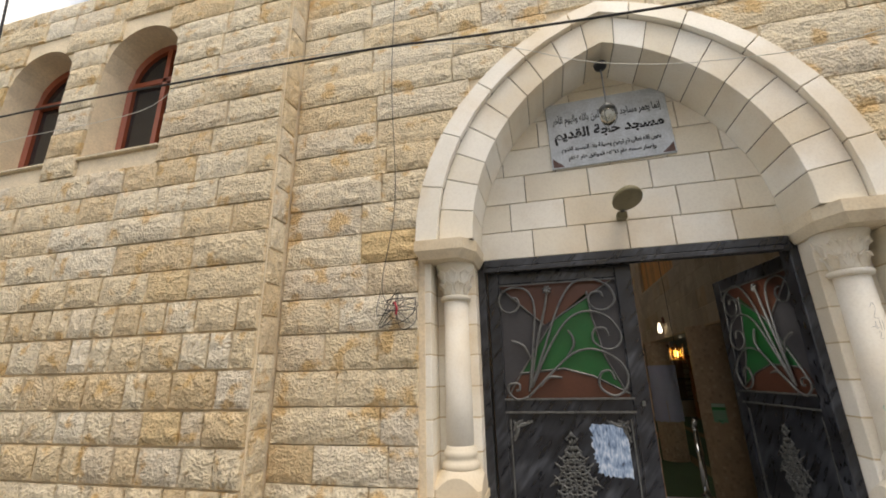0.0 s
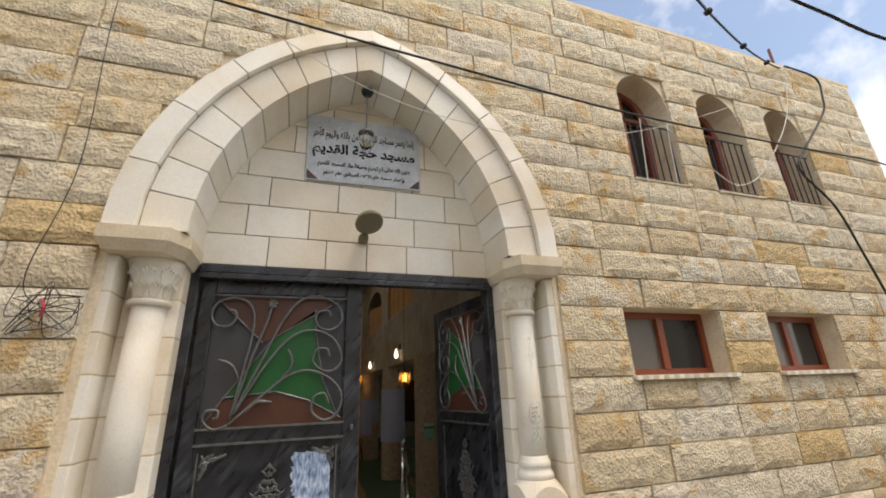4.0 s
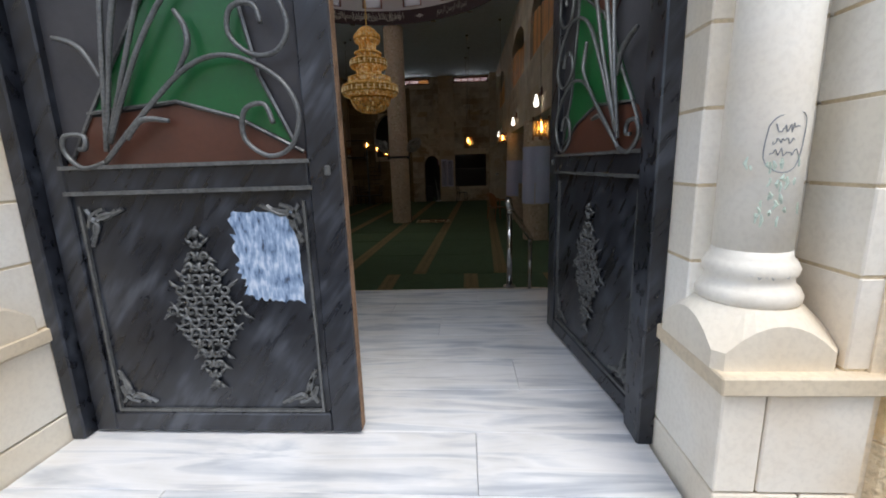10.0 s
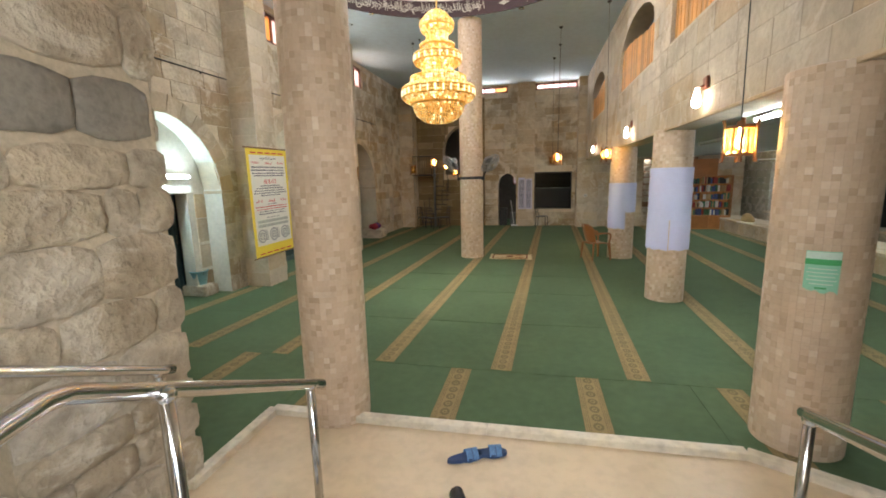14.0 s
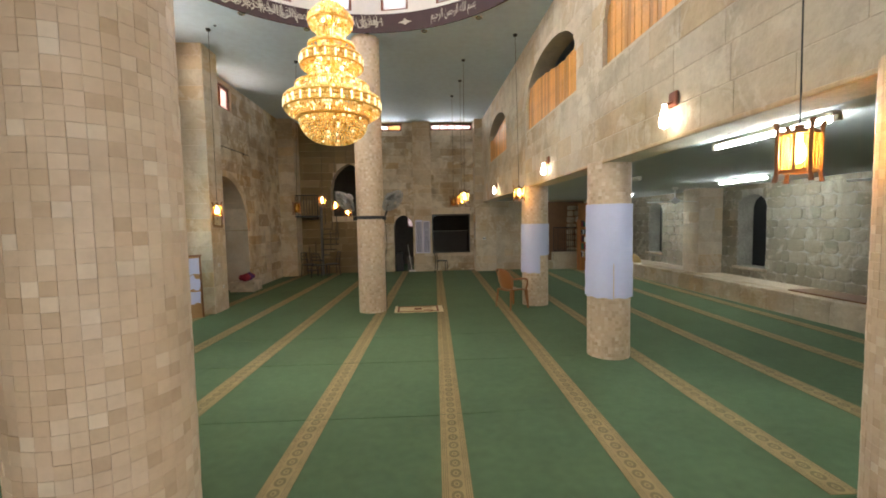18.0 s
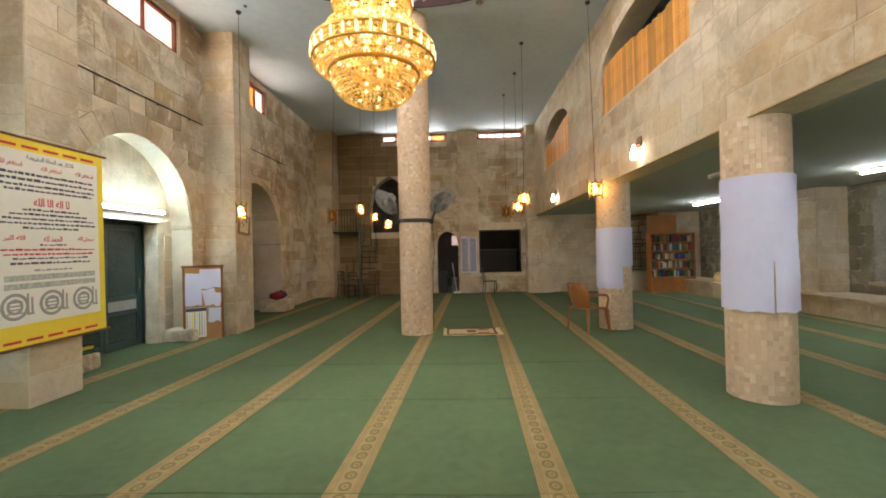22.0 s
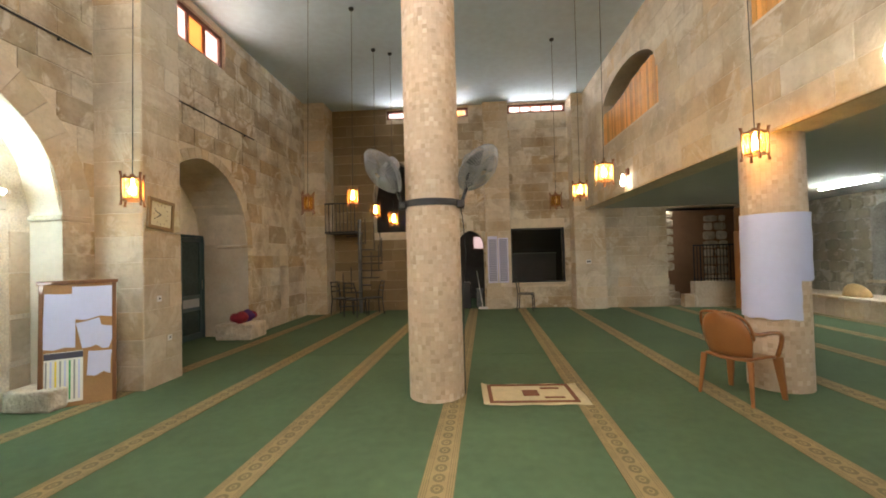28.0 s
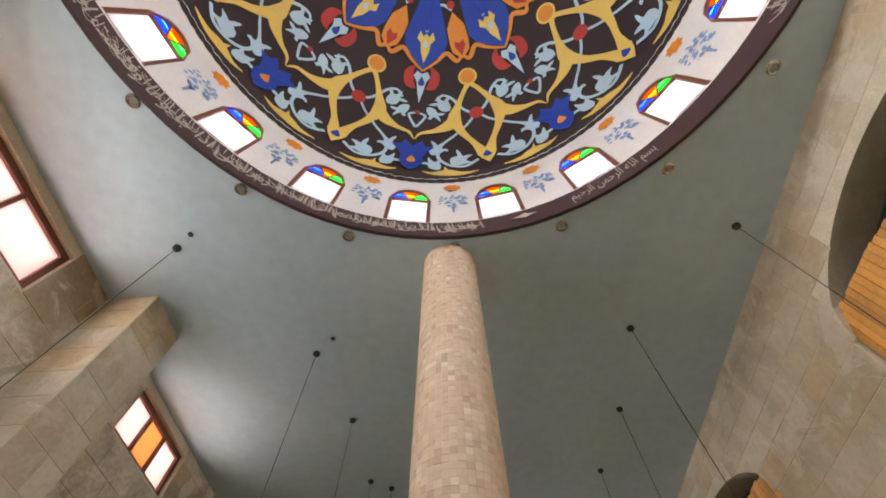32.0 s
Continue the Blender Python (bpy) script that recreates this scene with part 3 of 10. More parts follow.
# east aisle
aisle_w = [Opening(15.56, 16.42, 0.67, 2.12, 2.43), Opening(19.66, 20.46, 0.74, 2.1, 2.4)]
m_aisle_joint = plain("grey_aisle_mortar", (0.34, 0.32, 0.27), 0.95, vary=0.3, scale=3, bump=0.6, bump_scale=14)
aisle_wall = structure("wall_aisle", wall_mesh("y", FRONT, BACK + 3, 0, AISLE, 8.5, 8.9, aisle_w), m_aisle_joint, "rough grey stone wall of the aisle", "wall")
structure("wall_aisle_void", boxes((8.905, 15, 0, 9.1, 21.5, AISLE)), m_dark, "darkness behind the aisle windows", "wall")
structure("wall_aisle_front", boxes((EAST + 0.4, FRONT, 0, 8.9, FRONT + 0.3, AISLE)), m_joint_in, "front wall of the aisle", "wall")
aisle_back = structure("wall_aisle_back", wall_mesh("x", EAST + 0.355, 8.9, 0, AISLE, BACK - 0.25, BACK + 0.2, [Opening(5.08, 7.1, 0, AISLE - 0.02)]), m_joint_in, "stone wall at the end of the aisle", "wall")
structure("aisle_ceiling", boxes((EAST + 0.005, FRONT, AISLE, 8.9, BACK + 3, GALLERY)), m_aisle_ceiling, "low grey painted ceiling of the aisle", "ceiling")
structure("wall_gallery", boxes((6.0, FRONT, GALLERY, 6.2, BACK + 0.4, CEIL)), m_grey_plaster, "wall behind the gallery", "wall")
structure("roof_gallery", boxes((EAST + 0.4, FRONT, CEIL + 0.004, 6.2, BACK + 0.4, CEIL + 0.2)), m_ceiling, "ceiling of the gallery", "ceiling")
structure("wall_gallery_ends", boxes((EAST + 0.4, BACK, GALLERY, 6.2, BACK + 0.3, CEIL)), m_grey_plaster, "end wall of the gallery", "wall")
# plaster coloured dark to stand in for the rear room's darkness
m_dark_room = plain("sooty_plaster", (0.12, 0.11, 0.1), 0.95, vary=0.2)
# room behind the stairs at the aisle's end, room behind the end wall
structure("wall_rear_room", boxes((WEST - 1.3, BACK + 3.0, 0, 8.9, BACK + 3.3, CEIL), (WEST - 1.3, BACK + 0.2, 0, WEST - 0.9, BACK + 3, CEIL), (3.0, BACK + 0.45, 0, 3.25, BACK + 3.0, CEIL)), m_dark_room, "rear room walls", "wall")
structure("roof_rear_room", boxes((WEST - 1.3, BACK + 0.44, 4.3, 3.0, BACK + 3.0, 4.5), (3.25, BACK + 0.2, AISLE, 8.9, BACK + 3.0, AISLE + 0.2)), m_dark_room, "rear room ceiling", "ceiling")

# hall ceiling with the round hole of the dome
bm = bmesh.new()
N = 72
ring = []
for k in range(N):
    a = 2 * math.pi * k / N
    ring.append((DOME.x + DRUM * math.cos(a), DOME.y + DRUM * math.sin(a)))
x0, x1, y0, y1 = WEST - 1.3, EAST + 0.02, FRONT, BACK + 0.45


def to_edge(px, py):
    dx, dy = px - DOME.x, py - DOME.y
    s = min(((x1 if dx > 0 else x0) - DOME.x) / dx if abs(dx) > 1e-9 else 1e9, ((y1 if dy > 0 else y0) - DOME.y) / dy if abs(dy) > 1e-9 else 1e9)
    return DOME.x + s * dx, DOME.y + s * dy


lower = [bm.verts.new((*p, CEIL)) for p in ring]
outer = [bm.verts.new((*to_edge(*p), CEIL)) for p in ring]
for k in range(N):
    j = (k + 1) % N
    bm.faces.new((lower[k], lower[j], outer[j], outer[k]))
for cx, cy in ((x0, y0), (x1, y0), (x1, y1), (x0, y1)):
    best = min(range(N), key=lambda k: abs(math.atan2(math.sin(math.atan2(cy - DOME.y, cx - DOME.x) - 2 * math.pi * (k + 0.5) / N), math.cos(math.atan2(cy - DOME.y, cx - DOME.x) - 2 * math.pi * (k + 0.5) / N))))
    bm.faces.new((outer[best], outer[(best + 1) % N], bm.verts.new((cx, cy, CEIL))))
ext = bmesh.ops.extrude_face_region(bm, geom=bm.faces[:])
bmesh.ops.translate(bm, vec=(0, 0, 0.25), verts=[e for e in ext["geom"] if isinstance(e, bmesh.types.BMVert)])
structure("ceiling", bm, m_ceiling, "pale grey painted ceiling of the prayer hall", "ceiling")

# dome: band, drum with windows, shell
m_band = plain("dark_maroon_paint", (0.045, 0.018, 0.018), 0.6, vary=0.15)
m_drum = plain("drum_paint", (0.68, 0.62, 0.58), 0.85, vary=0.06, scale=2)
m_domepaint = plain("dome_dark_red_paint", (0.026, 0.01, 0.0095), 0.7, vary=0.2)
BAND, WIN_LO, WIN_HI, SPRING = CEIL + 0.32, 6.12, 6.84, 7.1
bm = bmesh.new()
lathe(bm, [(DRUM + 0.25, CEIL + 0.255), (DRUM, CEIL - 0.03), (DRUM - 0.03, CEIL - 0.03), (DRUM - 0.03, BAND), (DRUM + 0.25, BAND)], 72, DOME, cap=False)
structure("dome_band", bm, m_band, "dark maroon band with white calligraphy round the dome", "trim")


def drum_shell(r_in, r_out, z0, z1, wins):
    """A ring wall with window holes; wins: centre angle, half width in radians, sill, spring, apex."""
    bm = bmesh.new()
    cuts = set()
    for c, hw, *_ in wins:
        cuts |= {round(c + hw * (2 * k / 6 - 1), 6) for k in range(7)}
    cuts = sorted(cuts)
    cuts.append(cuts[0] + 2 * math.pi)
    for p, q in zip(cuts, cuts[1:]):
        mid = (p + q) / 2
        spans = [((z0, z0), (z1, z1))]
        for c, hw, sill, sp, apex in wins:
            off = math.atan2(math.sin(mid - c), math.cos(mid - c))
            if abs(off) < hw:
                half = (q - p) / 2
                tops = [sp + (apex - sp) * math.sqrt(max(0, 1 - ((off + s * half) / hw) ** 2)) for s in (-1, 1)]
                spans = [((z0, z0), (sill, sill)), (tuple(tops), (z1, z1))]
        sub = max(1, int((q - p) / 0.06))
        for lo, hi in spans:
            for i in range(sub):
                aa, bb = p + (q - p) * i / sub, p + (q - p) * (i + 1) / sub
                l0, l1 = lo[0] + (lo[1] - lo[0]) * i / sub, lo[0] + (lo[1] - lo[0]) * (i + 1) / sub
                vs = []
                for r in (r_in, r_out):
                    for a, z in ((aa, l0), (bb, l1), (bb, hi[1]), (aa, hi[0])):
                        vs.append(bm.verts.new((DOME.x + r * math.cos(a), DOME.y + r * math.sin(a), z)))
                for f in ((0, 1, 2, 3), (7, 6, 5, 4), (0, 4, 5, 1), (1, 5, 6, 2), (2, 6, 7, 3), (3, 7, 4, 0)):
                    bm.faces.new([vs[k] for k in f])
    bmesh.ops.remove_doubles(bm, verts=bm.verts[:], dist=1e-4)
    return bm


drum_wins = [(math.pi / 2 + radians(10 + 20 * k), radians(4.9), WIN_LO, WIN_HI, WIN_HI + 0.36) for k in range(18)]
drum = structure("dome_drum", drum_shell(DRUM, DRUM + 0.25, BAND + 0.004, SPRING + 0.37, drum_wins), m_drum, "cream painted drum of the dome with stained glass windows", "wall")
bm = bmesh.new()
prof = [(DRUM + 0.24, SPRING + 0.374)] + [((DRUM - 0.02) * math.cos(a), SPRING + 2.9 * math.sin(a)) for a in [radians(7.4 + 82.6 * k / 16) for k in range(16)]] + [(0.02, SPRING + 2.9)]
lathe(bm, prof, 72, DOME, cap=False)
dome = structure("dome", bm, m_domepaint, "dome painted with a dark red arabesque", "ceiling")
for p in dome.data.polygons:
    p.use_smooth = True

# piers
pier_specs = [("pier_banner", WEST - 0.02, 11.85, -4.03, 12.43), ("pier_clock", WEST - 0.02, 15.56, -3.95, 16.19), ("pier_corner", WEST - 0.02, 21.85, -3.99, BACK + 0.02), ("pier_corner_east", 2.62, 22.05, 3.42, BACK + 0.02), ("pier_back", 0.3, 22.38, 0.98, BACK + 0.02)]
piers = {}
for nm, ax, ay, bx, by in pier_specs:
    piers[nm] = structure(nm, boxes((ax, ay, 0, bx, by, CEIL + 0.01)), m_joint_in, "square pier of pale limestone blocks", "pier")
piers["pier_aisle"] = structure("pier_aisle", boxes((7.45, 11.55, 0, 8.52, 12.3, AISLE + 0.01)), m_joint_in, "grey stone pier of the aisle", "pier")
piers["pier_aisle_far"] = structure("pier_aisle_far", boxes((7.85, 16.95, 0, 8.52, 17.6, AISLE + 0.01)), m_joint_in, "grey stone pier of the aisle", "pier")
structure("plinth", boxes((7.5, 12.305, 0, 8.5, BACK - 0.25, 0.42)), m_joint_in, "low stone plinth along the aisle wall", "wall")

# carpet
m_green = plain("green_carpet", (0.078, 0.128, 0.06), 0.98, vary=0.16, scale=1.2, bump=0.25, bump_scale=220)
bm = boxes((-5.49, 8.95, 0.0, 7.49, BACK + 0.4, 0.008))
carpet = tagged(part("carpet", bm, m_green), "green prayer carpet laid wall to wall", "carpet", kind="structure")
for dims in ((-4.54, 6.91, 0.0, -1.2, 8.945, 0.007), (2.505, FRONT + 0.31, 0, 8.45, 8.945, 0.007), (-1.195, 7.84, 0.0, 2.5, 8.945, 0.007)):
    carpet2 = tagged(part("carpet_near", boxes(dims), m_green), "green prayer carpet beside the entrance steps", "carpet", kind="structure")


def stripe_material():
    mat, n, l, b = nodes_of("tan_carpet_stripe")
    tc = n.new("ShaderNodeTexCoord")
    sep = n.new("ShaderNodeSeparateXYZ")
    l.new(tc.outputs["Object"], sep.inputs[0])

    def m(op, a, b_=None):
        node = n.new("ShaderNodeMath")
        node.operation = op
        for i, v in enumerate((a, b_)):
            if v is None:
                continue
            if isinstance(v, (int, float)):
                node.inputs[i].default_value = v
            else:
                l.new(v, node.inputs[i])
        return node.outputs[0]

    u = m("ABSOLUTE", sep.outputs[0])
    v = m("SUBTRACT", m("MODULO", m("ADD", sep.outputs[1], 100.0), 0.13), 0.065)
    d = m("SQRT", m("ADD", m("POWER", m("DIVIDE", u, 0.04), 2), m("POWER", m("DIVIDE", v, 0.05), 2)))
    ringm = m("LESS_THAN", m("ABSOLUTE", m("SUBTRACT", d, 0.8)), 0.25)
    core = m("LESS_THAN", d, 0.28)
    lines = m("GREATER_THAN", m("SINE", m("MULTIPLY", u, 420.0)), 0.55)
    edge = m("MULTIPLY", lines, m("GREATER_THAN", u, 0.06))
    dark = m("MINIMUM", m("ADD", m("ADD", ringm, core), edge), 1.0)
    mix = n.new("ShaderNodeMixRGB")
    mix.inputs[1].default_value, mix.inputs[2].default_value = (0.36, 0.265, 0.12, 1), (0.21, 0.165, 0.075, 1)
    l.new(dark, mix.inputs[0])
    no = n.new("ShaderNodeTexNoise")
    no.inputs["Scale"].default_value = 7
    l.new(tc.outputs["Object"], no.inputs["Vector"])
    mu = n.new("ShaderNodeMixRGB")
    mu.blend_type = "MULTIPLY"
    mu.inputs[0].default_value = 0.4
    l.new(mix.outputs[0], mu.inputs[1])
    l.new(no.outputs["Fac"], mu.inputs[2])
    l.new(mu.outputs[0], b.inputs["Base Color"])
    b.inputs["Roughness"].default_value = 0.98
    return mat


m_stripe = stripe_material()
for x in (-4.28, -3.03, -1.79, -0.47, 0.83, 2.18, 3.46, 4.74, 6.0, 7.05):
    part("stripe", boxes((-0.11, -3.03, 0.008, 0.11, BACK - 12.03, 0.0125)), m_stripe, carpet, "tan patterned stripe", m=Matrix.Translation((x, 12, 0)) @ Matrix.Rotation(-0.038, 4, "Z"))
for k in range(-4, 7):
    x = 0.3 + 1.27 * k
    lo = 7.0 if x < -1.5 else 7.92 if x < 2.6 else 6.4 if x < 4 else 5.0
    if -4.5 < x < 8.3:
        part("stripe", boxes((-0.11, lo, 0.007, 0.11, 8.94, 0.0115)), m_stripe, carpet2, "tan patterned stripe", m=Matrix.Translation((x, 0, 0)))

# entrance steps
TREAD, RISE = 0.323, LANDING / 5
bm = bmesh.new()
box(bm, -0.3, 2.75, ROAD, 2.5, 3.36, LANDING - 0.17)
structure("porch", bm, m_marble, "grey marble step in front of the door", "step")
land = thing("landing", "grey veined marble landing inside the door", "landing")
land["kind"] = "structure"
part("core", boxes((0.22, 3.2, -0.1, 2.16, 5.54, LANDING - 0.035)), m_marble, land)
for i in range(8):
    ya, yb = 3.15 + 0.3025 * i, 3.15 + 0.3025 * (i + 1)
    x0, x1, cut = (0.0 if ya < 4.4 else 0.2), 2.16, (0.55, 1.55, 0.95, 1.75, 0.7, 1.35, 1.0, 1.6)[i]
    for xa, xb in ((x0, cut), (cut, x1)):
        part("slab", soft_box(xa + 0.001, ya + 0.001, LANDING - 0.034, xb - 0.001, yb - 0.001, LANDING, 0.0015), m_marble, land)
stairs = thing("entrance_steps", "grey marble steps fanning down from the landing", "steps")
stairs["kind"] = "structure"
for k in range(1, 5):
    z, yf, xr = LANDING - RISE * k, 5.57 + TREAD * k, 1.89 + 0.05 * k
    xl = 0.2 + 0.1 * k
    run = TREAD * k
    bm = bmesh.new()
    poly = [(xl, 4.8), (xl, yf), (xr, yf), (xr + run * 0.85 + 0.35, 5.44 + run * 0.25), (xr + run * 0.85 + 0.35, FRONT + 0.11), (1.5, FRONT + 0.11)]
    for za, zb, grow in ((z - RISE, z - 0.03, 0.0), (z - 0.03, z, 0.02)):
        lo = [bm.verts.new((x + (grow if x > xl else 0), y + (grow if y > 5 else 0), za)) for x, y in poly]
        hi = [bm.verts.new((x + (grow if x > xl else 0), y + (grow if y > 5 else 0), zb)) for x, y in poly]
        bm.faces.new(lo[::-1])
        bm.faces.new(hi)
        for i in range(len(poly)):
            j = (i + 1) % len(poly)
            bm.faces.new((lo[i], lo[j], hi[j], hi[i]))
    part("step", bm, m_marble, stairs)
for z, yf in ((0.32, 6.13), (0.16, 6.45)):
    part("side_step", soft_box(-1.21, FRONT + 0.11, z - 0.16, 0.215, yf, z, 0.004), m_marble, stairs)
plat = thing("shoe_platform", "low tan tiled platform with a raised rim for shoes", "platform")
plat["kind"] = "structure"
bm = bmesh.new()
pts = [(-1.2, FRONT + 0.11), (-1.2, 7.8), (2.5, 7.87), (4.6, 6.76), (4.6, FRONT + 0.11)]
lo, hi = [bm.verts.new((*p, -0.02)) for p in pts], [bm.verts.new((*p, 0.02)) for p in pts]
bm.faces.new(lo[::-1])
bm.faces.new(hi)
for i in range(5):
    bm.faces.new((lo[i], lo[(i + 1) % 5], hi[(i + 1) % 5], hi[i]))
part("bed", bm, m_tan, plat)
m_rim = stone("cream_marble_rim", [(0, (0.72, 0.63, 0.48)), (1, (0.78, 0.7, 0.56))], "object", rough=0.4, bump=0.03, coarse=3, fine=14)
for p, q in (((-1.17, 6.87), (-1.17, 7.81)), ((-1.17, 7.81), (0.7, 7.85)), ((0.7, 7.85), (2.53, 7.89)), ((2.53, 7.89), (3.71, 7.27)), ((3.71, 7.27), (4.7, 6.75))):
    d = Vector((q[0] - p[0], q[1] - p[1], 0))
    bm = soft_box(-0.002, -0.045, -0.01, d.length - 0.004, 0.045, 0.075, 0.006)
    part("rim", bm, m_rim, plat, m=Matrix.Translation((*p, 0)) @ Matrix.Rotation(math.atan2(d.y, d.x), 4, "Z"))

# ---- columns ----
MOS = [(0.0, (0.49, 0.35, 0.23)), (0.15, (0.59, 0.44, 0.305)), (0.45, (0.63, 0.485, 0.35)), (0.75, (0.59, 0.435, 0.305)), (0.93, (0.67, 0.53, 0.395)), (1.0, (0.72, 0.6, 0.47))]
m_tile = stone("beige_mosaic_tile", MOS, "object", rough=0.55, bump=0.05, coarse=5, fine=40, stain_amt=0.1, mottle=0.3, grain=0.15)
m_tile_i = stone("beige_mosaic_tile_rest", MOS, "island", rough=0.55, bump=0.05, coarse=5, fine=40, stain_amt=0.1, mottle=0.3, grain=0.15)
m_grout = plain("mosaic_grout", (0.64, 0.51, 0.4), 0.9)


def mosaic_column(label, x, y, r, z0, z1, tile=0.045, single=0, towards=-math.pi / 2):
    ob = thing("column", label, "column", Matrix.Translation((x, y, 0)), "round columns")
    ob["kind"] = "structure"
    bm = bmesh.new()
    lathe(bm, [(r, z0), (r, z1)], 40)
    part("shaft", bm, m_grout, ob, smooth=False)
    n = int(2 * math.pi * r / tile)
    rows = int((z1 - z0) / tile)
    rnd = random.Random(int(x * 100 + y * 10))
    unit = bmesh.new()
    w = 2 * math.pi * r / n
    v = [unit.verts.new(p) for p in ((0, -w * 0.499, -tile * 0.499), (0, w * 0.499, -tile * 0.499), (0, w * 0.499, tile * 0.499), (0, -w * 0.499, tile * 0.499))]
    t = [unit.verts.new((0.003, p.co.y * 0.98, p.co.z * 0.98)) for p in v]
    unit.faces.new(t)
    for i in range(4):
        unit.faces.new((v[i], v[(i + 1) % 4], t[(i + 1) % 4], t[i]))
    me = mesh_of("tile", unit, m_tile)
    cells = [(i, j) for j in range(rows) for i in range(n)]
    cells.sort(key=lambda c: abs(math.atan2(math.sin(2 * math.pi * c[0] / n - towards), math.cos(2 * math.pi * c[0] / n - towards))) * 0.3 + abs(z0 + (c[1] + 0.5) * tile - 1.5))
    verts, faces = [], []
    for k, (i, j) in enumerate(cells):
        a = 2 * math.pi * (i + 0.5 * (0)) / n
        m = Matrix.Rotation(a, 4, "Z") @ Matrix.Translation((r * math.cos(math.pi / n) + rnd.uniform(-0.002, 0.001), 0, z0 + (j + 0.5) * tile))
        if k < single:
            o = new("tile", me)
            o.parent, o.matrix_basis = ob, m
        else:
            base = len(verts)
            verts += [tuple(m @ p.co) for p in me.vertices]
            faces += [[base + q for q in p.vertices] for p in me.polygons]
    rest = bpy.data.meshes.new("tiles")
    rest.from_pydata(verts, [], faces)
    rest.materials.append(m_tile_i)
    o = new("further_tiles", rest)
    o.parent = ob
    tagged(o, kind="stuff")
    return ob


COL = {}
COL["left"] = mosaic_column("thick round column clad in beige mosaic by the steps", -0.61, 7.93, 0.265, 0.0, CEIL, single=290)
COL["green"] = mosaic_column("thick round column clad in beige mosaic with a green notice", 2.985, 8.22, 0.28, 0.0, AISLE, single=150)
COL["two"] = mosaic_column("round beige mosaic column wrapped in white paper", 3.11, 12.02, 0.28, 0.0, AISLE, single=60)
COL["three"] = mosaic_column("round beige mosaic column wrapped in white paper", 3.09, 15.62, 0.285, 0.0, AISLE)
COL["fans"] = mosaic_column("tall round beige mosaic column carrying two fans", -0.545, 15.39, 0.285, 0.0, CEIL, single=60)

# ---- windows and daylight ----
m_pane_white = frosted("white_frosted_glass", (0.3, 0.28, 0.275))
m_pane_hall = frosted("pinkish_frosted_glass", (0.34, 0.28, 0.28))
m_pane_peach = frosted("peach_frosted_glass", (0.3, 0.18, 0.09))
m_pane_fan = frosted("orange_stained_glass", (0.6, 0.16, 0.005))
m_pane_green = frosted("green_stained_glass", (0.035, 0.42, 0.05))
m_pane_blue = frosted("blue_stained_glass", (0.02, 0.07, 0.55))


def pane_object(bm, material, parent, name="pane"):
    ob = part(name, bm, material, parent)
    ob.visible_shadow = False
    return ob


def frame_window(name, axis, depth, hole, lights, colours, label, bar=0.07, thick=0.08, sill_out=0.0):
    """A rectangular framed window in a wall's hole: lights is the number of panes side by side."""
    ob = thing(name, label, "window")
    ob["kind"] = "structure"
    a0, a1, z0, z1 = hole.a0, hole.a1, hole.z0, hole.z1

    def bx(p0, q0, p1, q1, dd=thick):
        lo, hi = to_world(axis, p0, depth - dd / 2, q0), to_world(axis, p1, depth + dd / 2, q1)
        return (*lo, *hi)

    bm = boxes(bx(a0, z0, a1, z0 + bar), bx(a0, z1 - bar, a1, z1), bx(a0, z0 + bar, a0 + bar, z1 - bar), bx(a1 - bar, z0 + bar, a1, z1 - bar))
    part("window_frame", bm, m_frame, ob)
    w = (a1 - a0 - 2 * bar) / lights
    for k in range(1, lights):
        c = a0 + bar + w * k
        part("mullion", boxes(bx(c - bar / 3, z0 + bar, c + bar / 3, z1 - bar)), m_frame, ob)
    for k in range(lights):
        p = a0 + bar + w * k
        pane_object(boxes(bx(p + 0.001, z0 + bar, p + w - 0.001, z1 - bar, 0.008)), colours[k % len(colours)], ob)
    return ob


frame_window("window_west", "y", WEST - 0.1, win0, 3, [m_pane_hall, m_pane_hall, m_pane_peach], "high red-framed frosted window in the west wall")
frame_window("window_west", "y", WEST - 0.1, win1, 3, [m_pane_peach, m_pane_hall, m_pane_hall], "high red-framed frosted window in the west wall")
frame_window("window_west", "y", WEST - 0.1, win2, 3, [m_pane_hall, m_pane_peach, m_pane_hall], "high red-framed frosted window in the west wall")
frame_window("window_back", "x", BACK + 0.12, bw[0], 5, [m_pane_hall, m_pane_peach, m_pane_hall], "narrow red-framed window high in the end wall")
frame_window("window_back", "x", BACK + 0.12, bw[1], 5, [m_pane_hall], "narrow red-framed window high in the end wall")
DAY = (0.93, 0.96, 1.0)
for h in (win0, win1, win2):
    w = h.a1 - h.a0
    lamp("daylight_west", "AREA", look((WEST - 0.24, (h.a0 + h.a1) / 2, (h.z0 + h.z1) / 2), (WEST + 1, (h.a0 + h.a1) / 2, (h.z0 + h.z1) / 2 - 0.45)), 2.3 * w, (1.0, 0.87, 0.78), w * 0.94, (h.z1 - h.z0) * 0.9)
for h in bw:
    w = h.a1 - h.a0
    lamp("daylight_back", "AREA", look(((h.a0 + h.a1) / 2, BACK + 0.4, 5.5), ((h.a0 + h.a1) / 2, BACK - 1, 5.5)), 3.9 * w, DAY, w * 0.95, 0.25)

# the sky's light through the top of the doorway
lamp("daylight_door", "AREA", look((1.08, 3.98, 2.5), (1.08, 6.2, 0.9)), 3.6, DAY, 1.9, 0.4)

